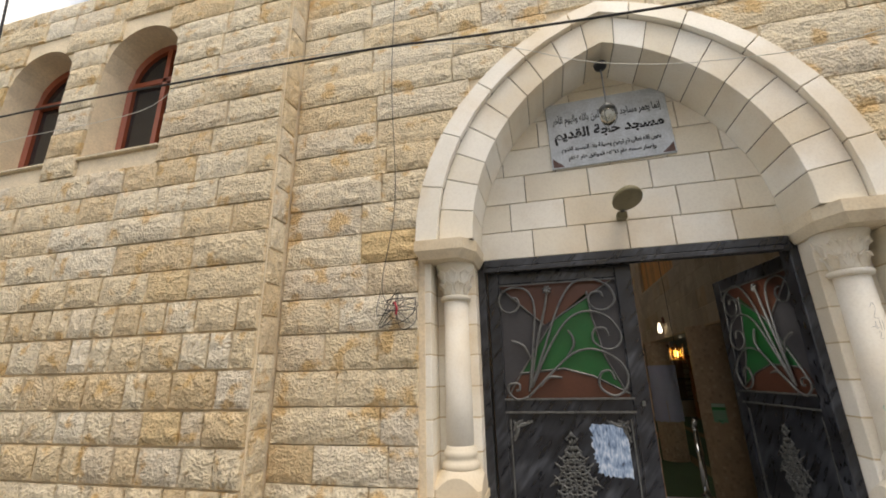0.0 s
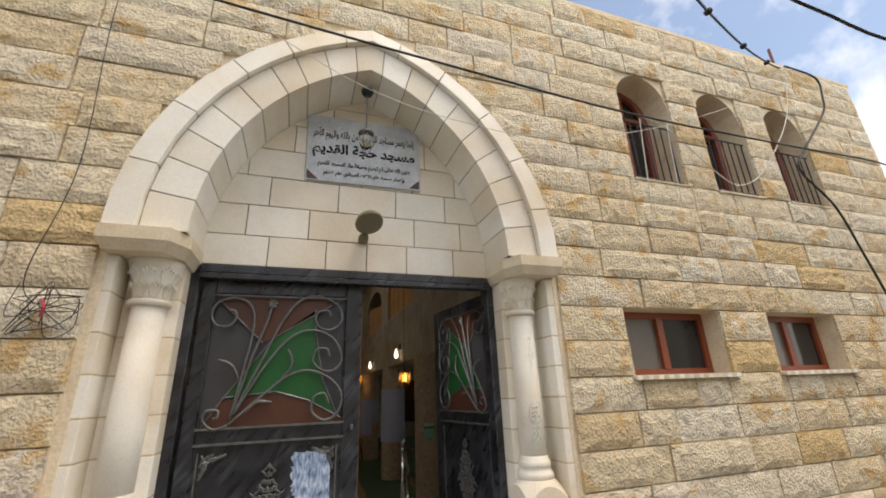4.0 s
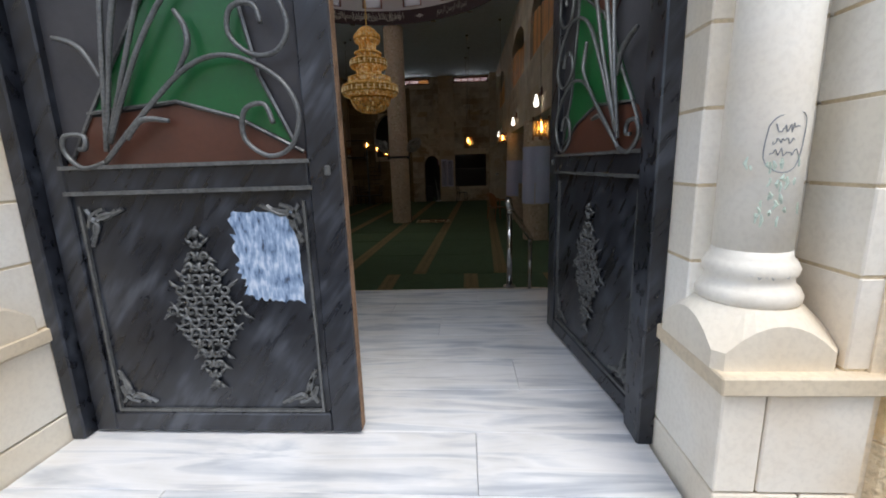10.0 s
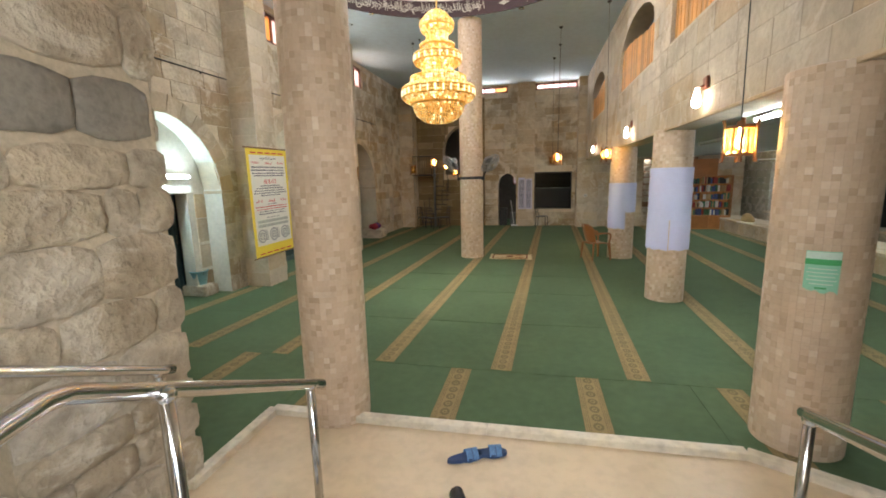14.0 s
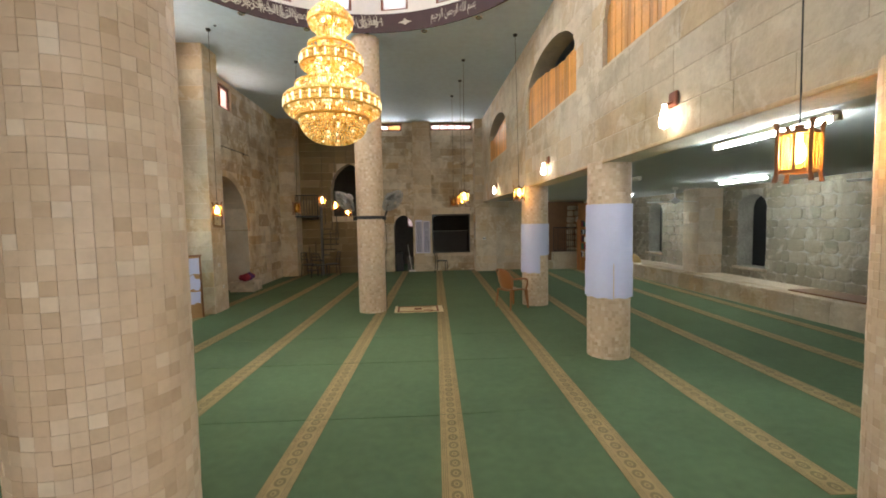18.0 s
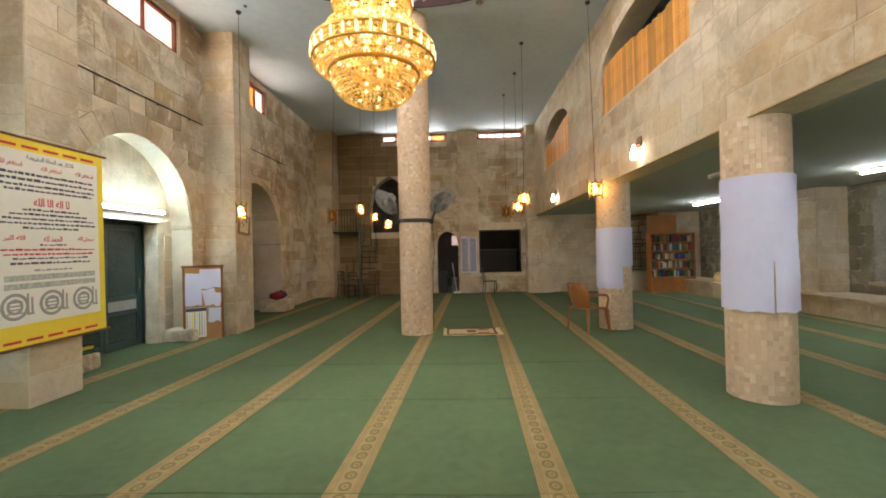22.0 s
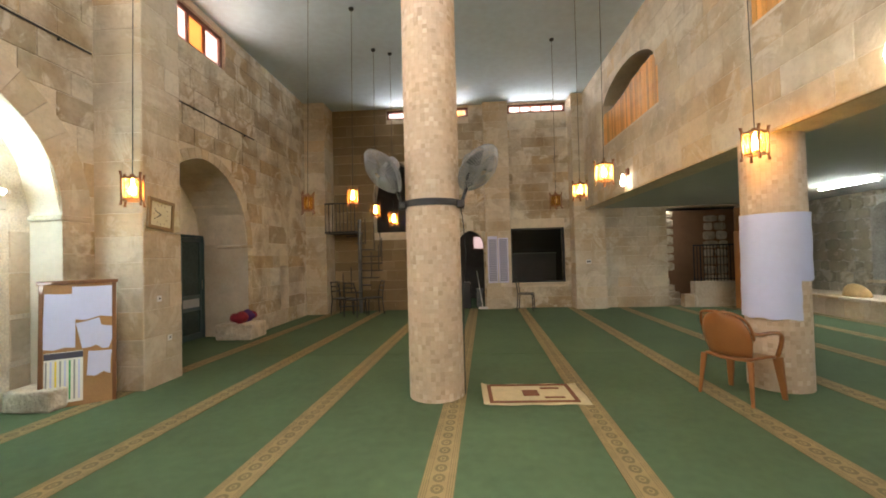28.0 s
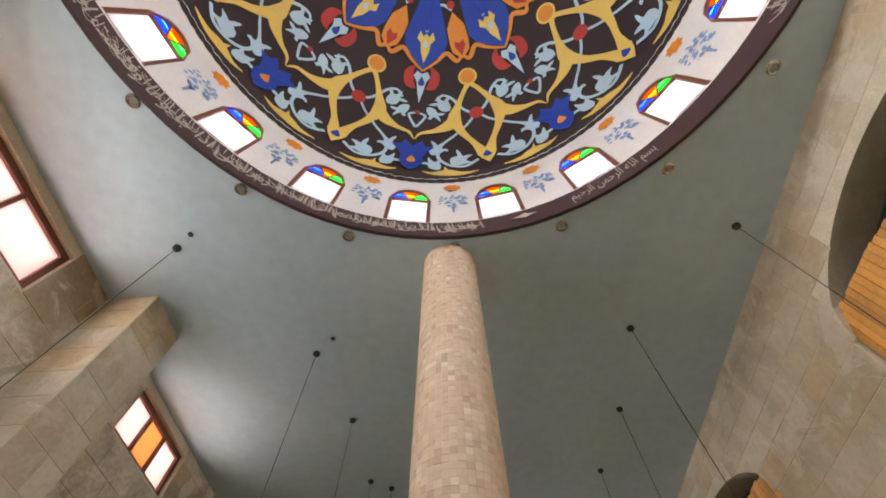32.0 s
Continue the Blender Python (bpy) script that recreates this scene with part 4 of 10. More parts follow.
# drum windows
drum_things = []
for k, (c, hw, sill, sp, apex) in enumerate(drum_wins):
    ob = thing("window_drum", "arched drum window with white pane and stained glass fan", "window", Matrix.Translation(DOME) @ Matrix.Rotation(c, 4, "Z"), "drum windows")
    ob["kind"] = "structure"
    r, half = DRUM + 0.035, DRUM * math.tan(hw)
    if not drum_things:
        bm = boxes((r - 0.03, -half - 0.01, sill - 0.02, r + 0.03, half + 0.01, sill + 0.025), (r - 0.03, -half - 0.01, sp - 0.02, r + 0.03, half + 0.01, sp + 0.02), (r - 0.03, -half - 0.01, sill + 0.026, r + 0.03, -half + 0.045, sp - 0.021), (r - 0.03, half - 0.045, sill + 0.026, r + 0.03, half + 0.01, sp - 0.021))
        part("window_frame", bm, m_frame, ob)
        pane_object(boxes((r - 0.004, -half + 0.036, sill + 0.026, r + 0.004, half - 0.036, sp - 0.021)), m_pane_white, ob)
        rise = apex - sp
        for j, mat in enumerate((m_pane_blue, m_pane_fan, m_pane_green)):
            bm = bmesh.new()
            a0, a1 = math.pi * j / 3 + 0.06, math.pi * (j + 1) / 3 - 0.06
            for xx in (r - 0.004, r + 0.004):
                vs = [bm.verts.new((xx, 0, sp + 0.03))] + [bm.verts.new((xx, half * 0.95 * math.cos(a0 + (a1 - a0) * i / 6), sp + 0.02 + (rise - 0.02) * math.sin(a0 + (a1 - a0) * i / 6))) for i in range(7)]
                bm.faces.new(vs)
            pane_object(bm, mat, ob, "stained_pane")
        for j in (1, 2):
            a = math.pi * j / 3
            bm = bmesh.new()
            pipe(bm, [(r, 0, sp + 0.02), (r, half * 0.97 * math.cos(a), sp + rise * math.sin(a))], 0.014, 6)
            part("glazing_bar", bm, m_frame, ob)
        bm = bmesh.new()
        pipe(bm, [(r, (half - 0.01) * math.cos(math.pi * i / 14), sp + (rise - 0.01) * math.sin(math.pi * i / 14)) for i in range(15)], 0.034, 6)
        part("arch_frame", bm, m_frame, ob)
        proto = ob
    else:
        bpy.data.objects.remove(ob)
        ob = copy_thing(proto, Matrix.Translation(DOME) @ Matrix.Rotation(c, 4, "Z"))
        for o in ob.children:
            if o.name.startswith(("pane", "stained")):
                o.visible_shadow = False
    drum_things.append(ob)
    a = DOME + (DRUM + 0.19) * Vector((math.cos(c), math.sin(c), 0)) + Vector((0, 0, (sill + apex) / 2))
    lamp("daylight_drum", "AREA", look(a, DOME + Vector((0, 0, 5.2))), 2.3, DAY, 1.7 * half, (apex - sill) * 0.75)

# ---- lamps of the hall ----
m_tube = glow("fluorescent_tube", (0.86, 0.93, 1.0), 11)
m_bulb = glow("warm_bulb", (1.0, 0.7, 0.34), 11)
m_cool = glow("white_bulb", (1.0, 0.92, 0.8), 1.4)


m_tube_door = glow("bright_fluorescent_tube", (0.62, 0.87, 1.0), 7)


def tube_lamp(label, m, length, lit=True, mat=None):
    ob = thing("tube_light", label, "lamp", m, "fluorescent tubes")
    part("housing", soft_box(-length / 2, -0.045, -0.035, length / 2, 0.045, 0, 0.008), m_plaster, ob)
    bm = bmesh.new()
    pipe(bm, [(-length / 2 + 0.03, 0, -0.055), (length / 2 - 0.03, 0, -0.055)], 0.017, 10)
    part("tube", bm, (mat or m_tube) if lit else m_grey_plaster, ob, "glowing tube" if lit else "unlit tube")
    for s in (-1, 1):
        part("end_cap", soft_box(s * length / 2 - 0.025, -0.02, -0.075, s * length / 2 + 0.025, 0.02, -0.03, 0.005), m_plaster, ob)
    return ob


ALONG_Y = Matrix.Rotation(math.pi / 2, 4, "Z")
tube_lamp("lit fluorescent tube on the aisle ceiling", Matrix.Translation((3.57, 9.98, AISLE)) @ ALONG_Y, 1.25)
tube_lamp("lit fluorescent tube on the aisle ceiling", Matrix.Translation((6.95, 14.4, AISLE)) @ ALONG_Y, 1.25)
tube_lamp("lit fluorescent tube on the aisle ceiling", Matrix.Translation((6.86, 19.08, AISLE)) @ ALONG_Y, 1.25)
tube_lamp("unlit fluorescent tube on the aisle ceiling", Matrix.Translation((4.5, 14.4, AISLE)) @ ALONG_Y, 1.25, False)
tube_lamp("lit fluorescent tube over the recessed door", Matrix.Translation((WEST - 0.325, 10.35, 2.16)) @ ALONG_Y @ Matrix.Rotation(-math.pi / 2, 4, "X"), 1.35, mat=m_tube_door)
tube_lamp("lit fluorescent tube over the recessed door", Matrix.Translation((WEST - 0.325, 14.2, 2.24)) @ ALONG_Y @ Matrix.Rotation(-math.pi / 2, 4, "X"), 1.35, mat=m_tube_door)

already = set(bpy.data.objects)
# ---- facade stones ----
mason = Masonry(facade, rock, m_rock_i, (1.2, FACE, 2.6))
ring_hole = Opening(-0.14, 2.47, STREET, 2.84, 4.5)
for za, zb, h, seed in ((STREET, 2.06, 0.2229, 3), (2.06, 2.54, 0.24, 4), (2.54, 3.66, 0.224, 5), (3.66, 5.5, 0.23, 6)):
    courses(mason, "x", -1.12, 7.04, za, zb, FACE, -1, up_windows + low_windows + [ring_hole], h, (0.3, 0.75), 0.042, 0.003, seed, 0)
mason.lay()
mason = Masonry(wing, rock, m_rock_i, (-1.6, 2.72, 2.6))
courses(mason, "x", -7.4, -1.13, STREET, 2.55, 2.72, -1, (), 0.22, (0.16, 0.34), 0.045, 0.012, 5, 0.03)
courses(mason, "x", -7.4, -1.13, 2.55, 5.75, 2.72, -1, wing_holes, 0.235, (0.3, 0.7), 0.042, 0.006, 7)
courses(mason, "y", 2.73, FACE - 0.05, STREET, 5.75, -1.13, 1, (), 0.235, (0.2, 0.24), 0.03, 0.007, 9)
mason.lay()


def blend(pts, n=6):
    """A smooth curve through points."""
    pts = [Vector(p) for p in pts]
    out = []
    for i in range(len(pts) - 1):
        p0, p1, p2, p3 = pts[max(0, i - 1)], pts[i], pts[i + 1], pts[min(len(pts) - 1, i + 2)]
        for k in range(n):
            t = k / n
            out.append(0.5 * ((2 * p1) + (p2 - p0) * t + (2 * p0 - 5 * p1 + 4 * p2 - p3) * t * t + (3 * p1 - p0 - 3 * p2 + p3) * t ** 3))
    return out + [pts[-1]]


# ---- portal ----
PX, SPR = 1.165, 2.86
portal_ob = thing("portal", "pointed white stone portal with carved colonnettes", "portal")
portal_ob["kind"] = "structure"


def arch_at(half, apex, f):
    """The point a share f of the way up and over a pointed arch."""
    rise = apex - SPR
    k = (rise * rise - half * half) / (2 * half)
    R, a = half + k, math.atan2(rise, k) * 2 * min(f, 1 - f)
    x = k - R * math.cos(a)
    return (PX + x if f <= 0.5 else PX - x, SPR + R * math.sin(a))


def voussoir(ring_in, ring_out, f0, f1, y0, y1, chamfer=0.0):
    """A block of an arch ring from share f0 to f1; the keystone follows the point of the arch."""
    steps = [f0, 0.5, f1] if f0 < 0.5 < f1 else [f0, (f0 + f1) / 2, f1]
    rim = [(*arch_at(*ring_in, v), 0) for v in steps] + [(*arch_at(*ring_out, v), chamfer) for v in steps[::-1]]
    bm = bmesh.new()
    f = [bm.verts.new((x, y0 + c, z)) for x, z, c in rim]
    g = [bm.verts.new((x, y1, z)) for x, z, c in rim]
    for a, b in ((0, 1), (1, 2)):
        bm.faces.new((f[a], f[b], f[5 - b], f[5 - a]))
        bm.faces.new((g[5 - a], g[5 - b], g[b], g[a]))
    for i in range(6):
        bm.faces.new((f[i], g[i], g[(i + 1) % 6], f[(i + 1) % 6]))
    bmesh.ops.recalc_face_normals(bm, faces=bm.faces[:])
    rims = [e for e in bm.edges if e.is_boundary or e.calc_face_angle(0) > 0.5]
    bmesh.ops.bevel(bm, geom=rims, offset=0.003, segments=1, affect="EDGES")
    return bm


for n, ring_in, ring_out, y0, y1, chamfer, name in ((19, (0.93, 4.19), (1.15, 4.41), 2.885, DOOR + 0.03, 0, "voussoir"), (11, (1.155, 4.415), (1.31, 4.545), 2.845, FACE + 0.06, 0.03, "hood_stone")):
    rnd = random.Random(n)
    cuts = [0.0] + [(k + rnd.uniform(-0.12, 0.12)) / n for k in range(1, n)] + [1.0]
    for a, b in zip(cuts, cuts[1:]):
        part(name, voussoir(ring_in, ring_out, a + 0.0008, b - 0.0008, y0, y1, chamfer), m_white, portal_ob)
for k in range(19):
    part("arch_pointing", voussoir((0.936, 4.196), (1.3, 4.535), k / 19, (k + 1) / 19, 2.893, DOOR + 0.02), m_dark_joint, portal_ob)
# tympanum
tymp = structure("tympanum", wall_mesh("x", -0.05, 2.38, 2.8, 4.45, DOOR + 0.02, INNER - 0.01, ()), m_dark_joint, "white stone tympanum over the door", "wall")
z = 2.8
for h, joints in ((0.207, (0.597, 0.95, 1.215, 1.492, 1.837)), (0.217, (0.455, 0.831, 1.19, 1.55, 1.901)), (0.22, (0.574, 1.013, 1.415, 1.789)), (0.22, (0.425, 0.8, 1.17, 1.54, 1.875)), (0.22, (0.7, 1.16, 1.64)), (0.21, (0.95, 1.4)), (0.16, ())):
    half = max(u / 60 for u in range(60) if arch_top(PX + u / 60, PX, 0.96, SPR, 4.22) > z)
    ends = [PX - half] + [x for x in joints if abs(x - PX) < half - 0.03] + [PX + half]
    for p, q in zip(ends, ends[1:]):
        part("block", soft_box(p + 0.003, DOOR - 0.002, z + 0.003, q - 0.003, DOOR + 0.03, z + h - 0.003, 0.003), m_white, tymp)
    z += h
# jambs, pedestals, colonnettes
jamb_cuts = [1.34, 1.56, 1.757, 1.945, 2.14, 2.335, 2.54, 2.735]
leafy = [(0.086, 0.0), (0.09, 0.03), (0.1, 0.075), (0.116, 0.125), (0.138, 0.175), (0.152, 0.205), (0.15, 0.22)]
for s in (-1, 1):
    def X(x):
        return x if s < 0 else 2 * PX - x

    def bx(x0, y0, z0, x1, y1, z1):
        return soft_box(min(X(x0), X(x1)), y0, z0, max(X(x0), X(x1)), y1, z1, 0.004)

    for za, zb in zip(jamb_cuts, jamb_cuts[1:]):
        part("jamb_block", bx(-0.125, 2.945, za + 0.002, -0.06, 3.14, zb - 0.002), m_white, portal_ob)
        part("jamb_block", bx(-0.06, 3.12, za + 0.002, 0.2, INNER - 0.02, zb - 0.002), m_white, portal_ob)
    part("jamb_core", bx(-0.11, 2.947, 1.3, -0.0615, 3.12, 2.73), m_cream_joint, portal_ob)
    part("jamb_core", bx(-0.06, 3.1215, 1.3, 0.1985, INNER - 0.03, 2.73), m_cream_joint, portal_ob)
    for za, zb, split in ((STREET, 0.76, 0.07), (0.76, 1.02, -0.0), (1.02, 1.29, 0.1)):
        for xa, xb in ((-0.13, split), (split, 0.2)):
            part("pedestal_block", bx(xa + 0.002, 2.935, za + 0.003, xb - 0.002, INNER - 0.05, zb - 0.003), m_white, portal_ob)
    part("pedestal_cap", bx(-0.145, 2.915, 1.292, 0.215, 3.3, 1.338), m_tan_stone, portal_ob)
    # impost with a slanting inner return
    bm = bmesh.new()
    prof = [(-0.137, 2.832), (0.175, 2.832), (0.245, 2.96), (0.245, 3.3), (-0.137, 3.3)]
    lo = [bm.verts.new((X(x + (0.03 if x < 0 else -0.03)), y + 0.03, 2.735)) for x, y in prof]
    mi = [bm.verts.new((X(x), y, 2.79)) for x, y in prof]
    hi = [bm.verts.new((X(x), y, 2.86)) for x, y in prof]
    bm.faces.new(lo)
    bm.faces.new(hi[::-1])
    for aa, bb in ((lo, mi), (mi, hi)):
        for i in range(5):
            bm.faces.new((aa[i], aa[(i + 1) % 5], bb[(i + 1) % 5], bb[i]))
    part("impost", bm, m_tan_stone, portal_ob)
    col = thing("colonnette", "slim white stone colonnette with a leafy capital" + (", scribbled on" if s > 0 else ""), "column", Matrix.Translation((X(0.072 if s < 0 else 0.08), 3.083, 0)) @ Matrix.Diagonal((0.86, 0.86, 1, 1)))
    bm = bmesh.new()
    lathe(bm, [(0.095, 1.605), (0.096, 1.9), (0.09, 2.5)], 28)
    part("shaft", bm, m_white, col, smooth=True)
    bm = bmesh.new()
    lathe(bm, [(0.088, 2.485), (0.11, 2.49), (0.118, 2.505), (0.11, 2.52), (0.086, 2.525)], 28)
    part("necking", bm, m_white, col, smooth=True)
    bm = bmesh.new()
    lathe(bm, [(r, 2.522 + z) for r, z in leafy], 28)
    capital = part("capital", bm, m_white, col, "carved leafy capital", smooth=True)
    for k in range(8):
        a = math.pi * 2 * (k + 0.5) / 8
        for tier, (zz, rr, sc) in enumerate(((2.53, 0.084, 0.85), (2.6, 0.098, 0.95))):
            bm = bmesh.new()
            for side in (-1, 1):
                for w in (0.0, 0.014, 0.027):
                    if w == 0 and side > 0:
                        continue
                    pts = [(rr, side * w * 0.3, zz), (rr + 0.011 * sc, side * w * 0.8, zz + 0.045 * sc), (rr + 0.028 * sc, side * w * 1.15, zz + 0.085 * sc - w * 0.5), (rr + 0.046 * sc, side * w * 1.2, zz + 0.1 * sc - w)]
                    pipe(bm, blend(pts, 3), [0.009, 0.0095, 0.0095, 0.0095, 0.009, 0.009, 0.0085, 0.008, 0.007, 0.005], 6)
            part("leaf", bm, m_white, capital, m=Matrix.Rotation(a + (math.pi / 8 if tier else 0), 4, "Z"), smooth=True)
    bm = bmesh.new()
    lathe(bm, [(0.118, 1.47), (0.128, 1.48), (0.13, 1.497), (0.122, 1.512), (0.11, 1.522), (0.107, 1.537), (0.114, 1.546), (0.117, 1.562), (0.109, 1.577), (0.098, 1.588), (0.095, 1.605)], 28)
    part("base", bm, m_white, col, smooth=True)
    bm = bmesh.new()
    rings = [[], [], []]
    for k in range(40):
        a = 2 * math.pi * (k + 0.5) / 40
        big = max(abs(math.cos(a)), abs(math.sin(a)))
        x, y = 0.16 * math.cos(a) / big, 0.16 * math.sin(a) / big
        off = min(abs(x), abs(y)) / 0.16
        rings[0].append(bm.verts.new((x, y, 1.338)))
        rings[1].append(bm.verts.new((x, y, 1.36 + 0.088 * (1 - off * off))))
        rings[2].append(bm.verts.new((0.128 * math.cos(a), 0.128 * math.sin(a), 1.475)))
    for p, q in zip(rings, rings[1:]):
        for k in range(40):
            bm.faces.new((p[k], p[(k + 1) % 40], q[(k + 1) % 40], q[k]))
    bm.faces.new(rings[2])
    bm.faces.new(rings[0][::-1])
    part("plinth", bm, m_white, col)
    if s > 0:
        m_ink = plain("dark_marker", (0.27, 0.28, 0.29), 0.7)
        m_gpaint = plain("green_smear", (0.54, 0.62, 0.53), 0.8, vary=0.35, scale=40)
        bm = bmesh.new()
        rr = 0.0965

        def on(a, z):
            return (rr * math.sin(a) * 1.0, -rr * math.cos(a), z)
        for pts in ([(-0.15, 2.31), (0.0, 2.33), (0.1, 2.3), (-0.1, 2.255), (0.15, 2.25)], [(-0.35, 2.205), (-0.05, 2.21)], [(-0.1, 2.235), (-0.15, 2.2), (0.0, 2.2)], [(0.1, 2.24), (0.1, 2.19)], [(0.25, 2.235), (0.25, 2.19)], [(-0.1, 2.18), (0.02, 2.175), (-0.1, 2.15), (0.05, 2.145)]):
            pipe(bm, blend([on(*p) for p in pts], 4), 0.001, 4)
        pipe(bm, blend([on(*p) for p in ((-0.5, 1.89), (-0.3, 1.91), (0.3, 1.915), (0.38, 1.86), (0.2, 1.8), (-0.2, 1.79), (-0.55, 1.82), (-0.5, 1.89))], 4), 0.0013, 4)
        pen = random.Random(8)
        for z0, a0, a1, tall in ((1.882, -0.35, 0.2, 0.018), (1.855, -0.4, 0.1, 0.012), (1.832, -0.42, 0.28, 0.014)):
            n = int((a1 - a0) / 0.035)
            pipe(bm, blend([on(a0 + (a1 - a0) * i / n + pen.uniform(-0.02, 0.02), z0 + tall * pen.uniform(-0.5, 0.7)) for i in range(n + 1)], 3), 0.0013, 4)
        rr = 0.1135
        pipe(bm, blend([on(-0.7 + 0.07 * i, 1.551 + pen.uniform(-0.006, 0.008)) for i in range(16)], 3), 0.0013, 4)
        rr = 0.0965
        tagged(part("scribble", bm, m_ink, col), "dark pen scribbles", kind="stuff")
        bm = bmesh.new()
        for k in range(26):
            a, z, ln = pen.gauss(-0.2, 0.35), pen.uniform(1.68, 1.84), pen.uniform(0.008, 0.03)
            rr = 0.0945
            pipe(bm, [on(a, z), on(a + pen.uniform(-0.06, 0.06), z - ln / 2), on(a + pen.uniform(-0.08, 0.08), z - ln)], [0.0025, pen.uniform(0.003, 0.006), 0.0025], 5)
        tagged(part("smear", bm, m_gpaint, col), "faint green paint smears", kind="stuff")

# ---- door ----
m_brown = plain("brown_painted_sheet", (0.09, 0.033, 0.02), 0.4, vary=0.15)
m_greenp = plain("green_painted_sheet", (0.009, 0.1, 0.028), 0.35, vary=0.12)
m_greyp = plain("grey_painted_sheet", (0.045, 0.044, 0.05), 0.5, vary=0.15)


def torn_poster():
    """Weathered paper: pale blue scraped in upright streaks down to the dark paint."""
    mat, n, l, b = nodes_of("torn_blue_poster")
    tc, mp, up, blots = n.new("ShaderNodeTexCoord"), n.new("ShaderNodeMapping"), n.new("ShaderNodeTexNoise"), n.new("ShaderNodeTexNoise")
    mp.inputs["Scale"].default_value = (95, 95, 26)
    up.inputs["Scale"].default_value, up.inputs["Detail"].default_value = 1, 5
    blots.inputs["Scale"].default_value, blots.inputs["Detail"].default_value = 16, 5
    l.new(tc.outputs["Object"], mp.inputs["Vector"])
    l.new(mp.outputs[0], up.inputs["Vector"])
    l.new(tc.outputs["Object"], blots.inputs["Vector"])
    mean = n.new("ShaderNodeMath")
    mean.operation = "ADD"
    l.new(up.outputs["Fac"], mean.inputs[0])
    l.new(blots.outputs["Fac"], mean.inputs[1])
    half = n.new("ShaderNodeMath")
    half.operation = "MULTIPLY"
    half.inputs[1].default_value = 0.5
    l.new(mean.outputs[0], half.inputs[0])
    r = ramp_of(n, [(0.36, (0.03, 0.04, 0.06)), (0.43, (0.16, 0.24, 0.38)), (0.52, (0.3, 0.4, 0.56)), (0.6, (0.55, 0.62, 0.72))])
    l.new(half.outputs[0], r.inputs[0])
    l.new(r.outputs[0], b.inputs["Base Color"])
    b.inputs["Roughness"].default_value = 0.8
    return mat


m_poster = torn_poster()
m_rust = plain("rusty_worn_paint", (0.22, 0.13, 0.075), 0.8, vary=0.6, scale=14)
frame_ob = thing("door_frame", "black iron door frame set in the white portal", "door frame")
frame_ob["kind"] = "structure"
for nm, d in (("post", (0.2, 3.235, SILL, 0.25, 3.35, 2.79)), ("post", (2.08, 3.235, SILL, 2.13, 3.35, 2.79)), ("head", (0.25, 3.2, 2.735, 2.08, 3.4, 2.79)), ("rail", (0.25, 3.19, 2.7, 2.08, 3.24, 2.733))):
    part(nm, soft_box(*d, 0.005), m_door, frame_ob)


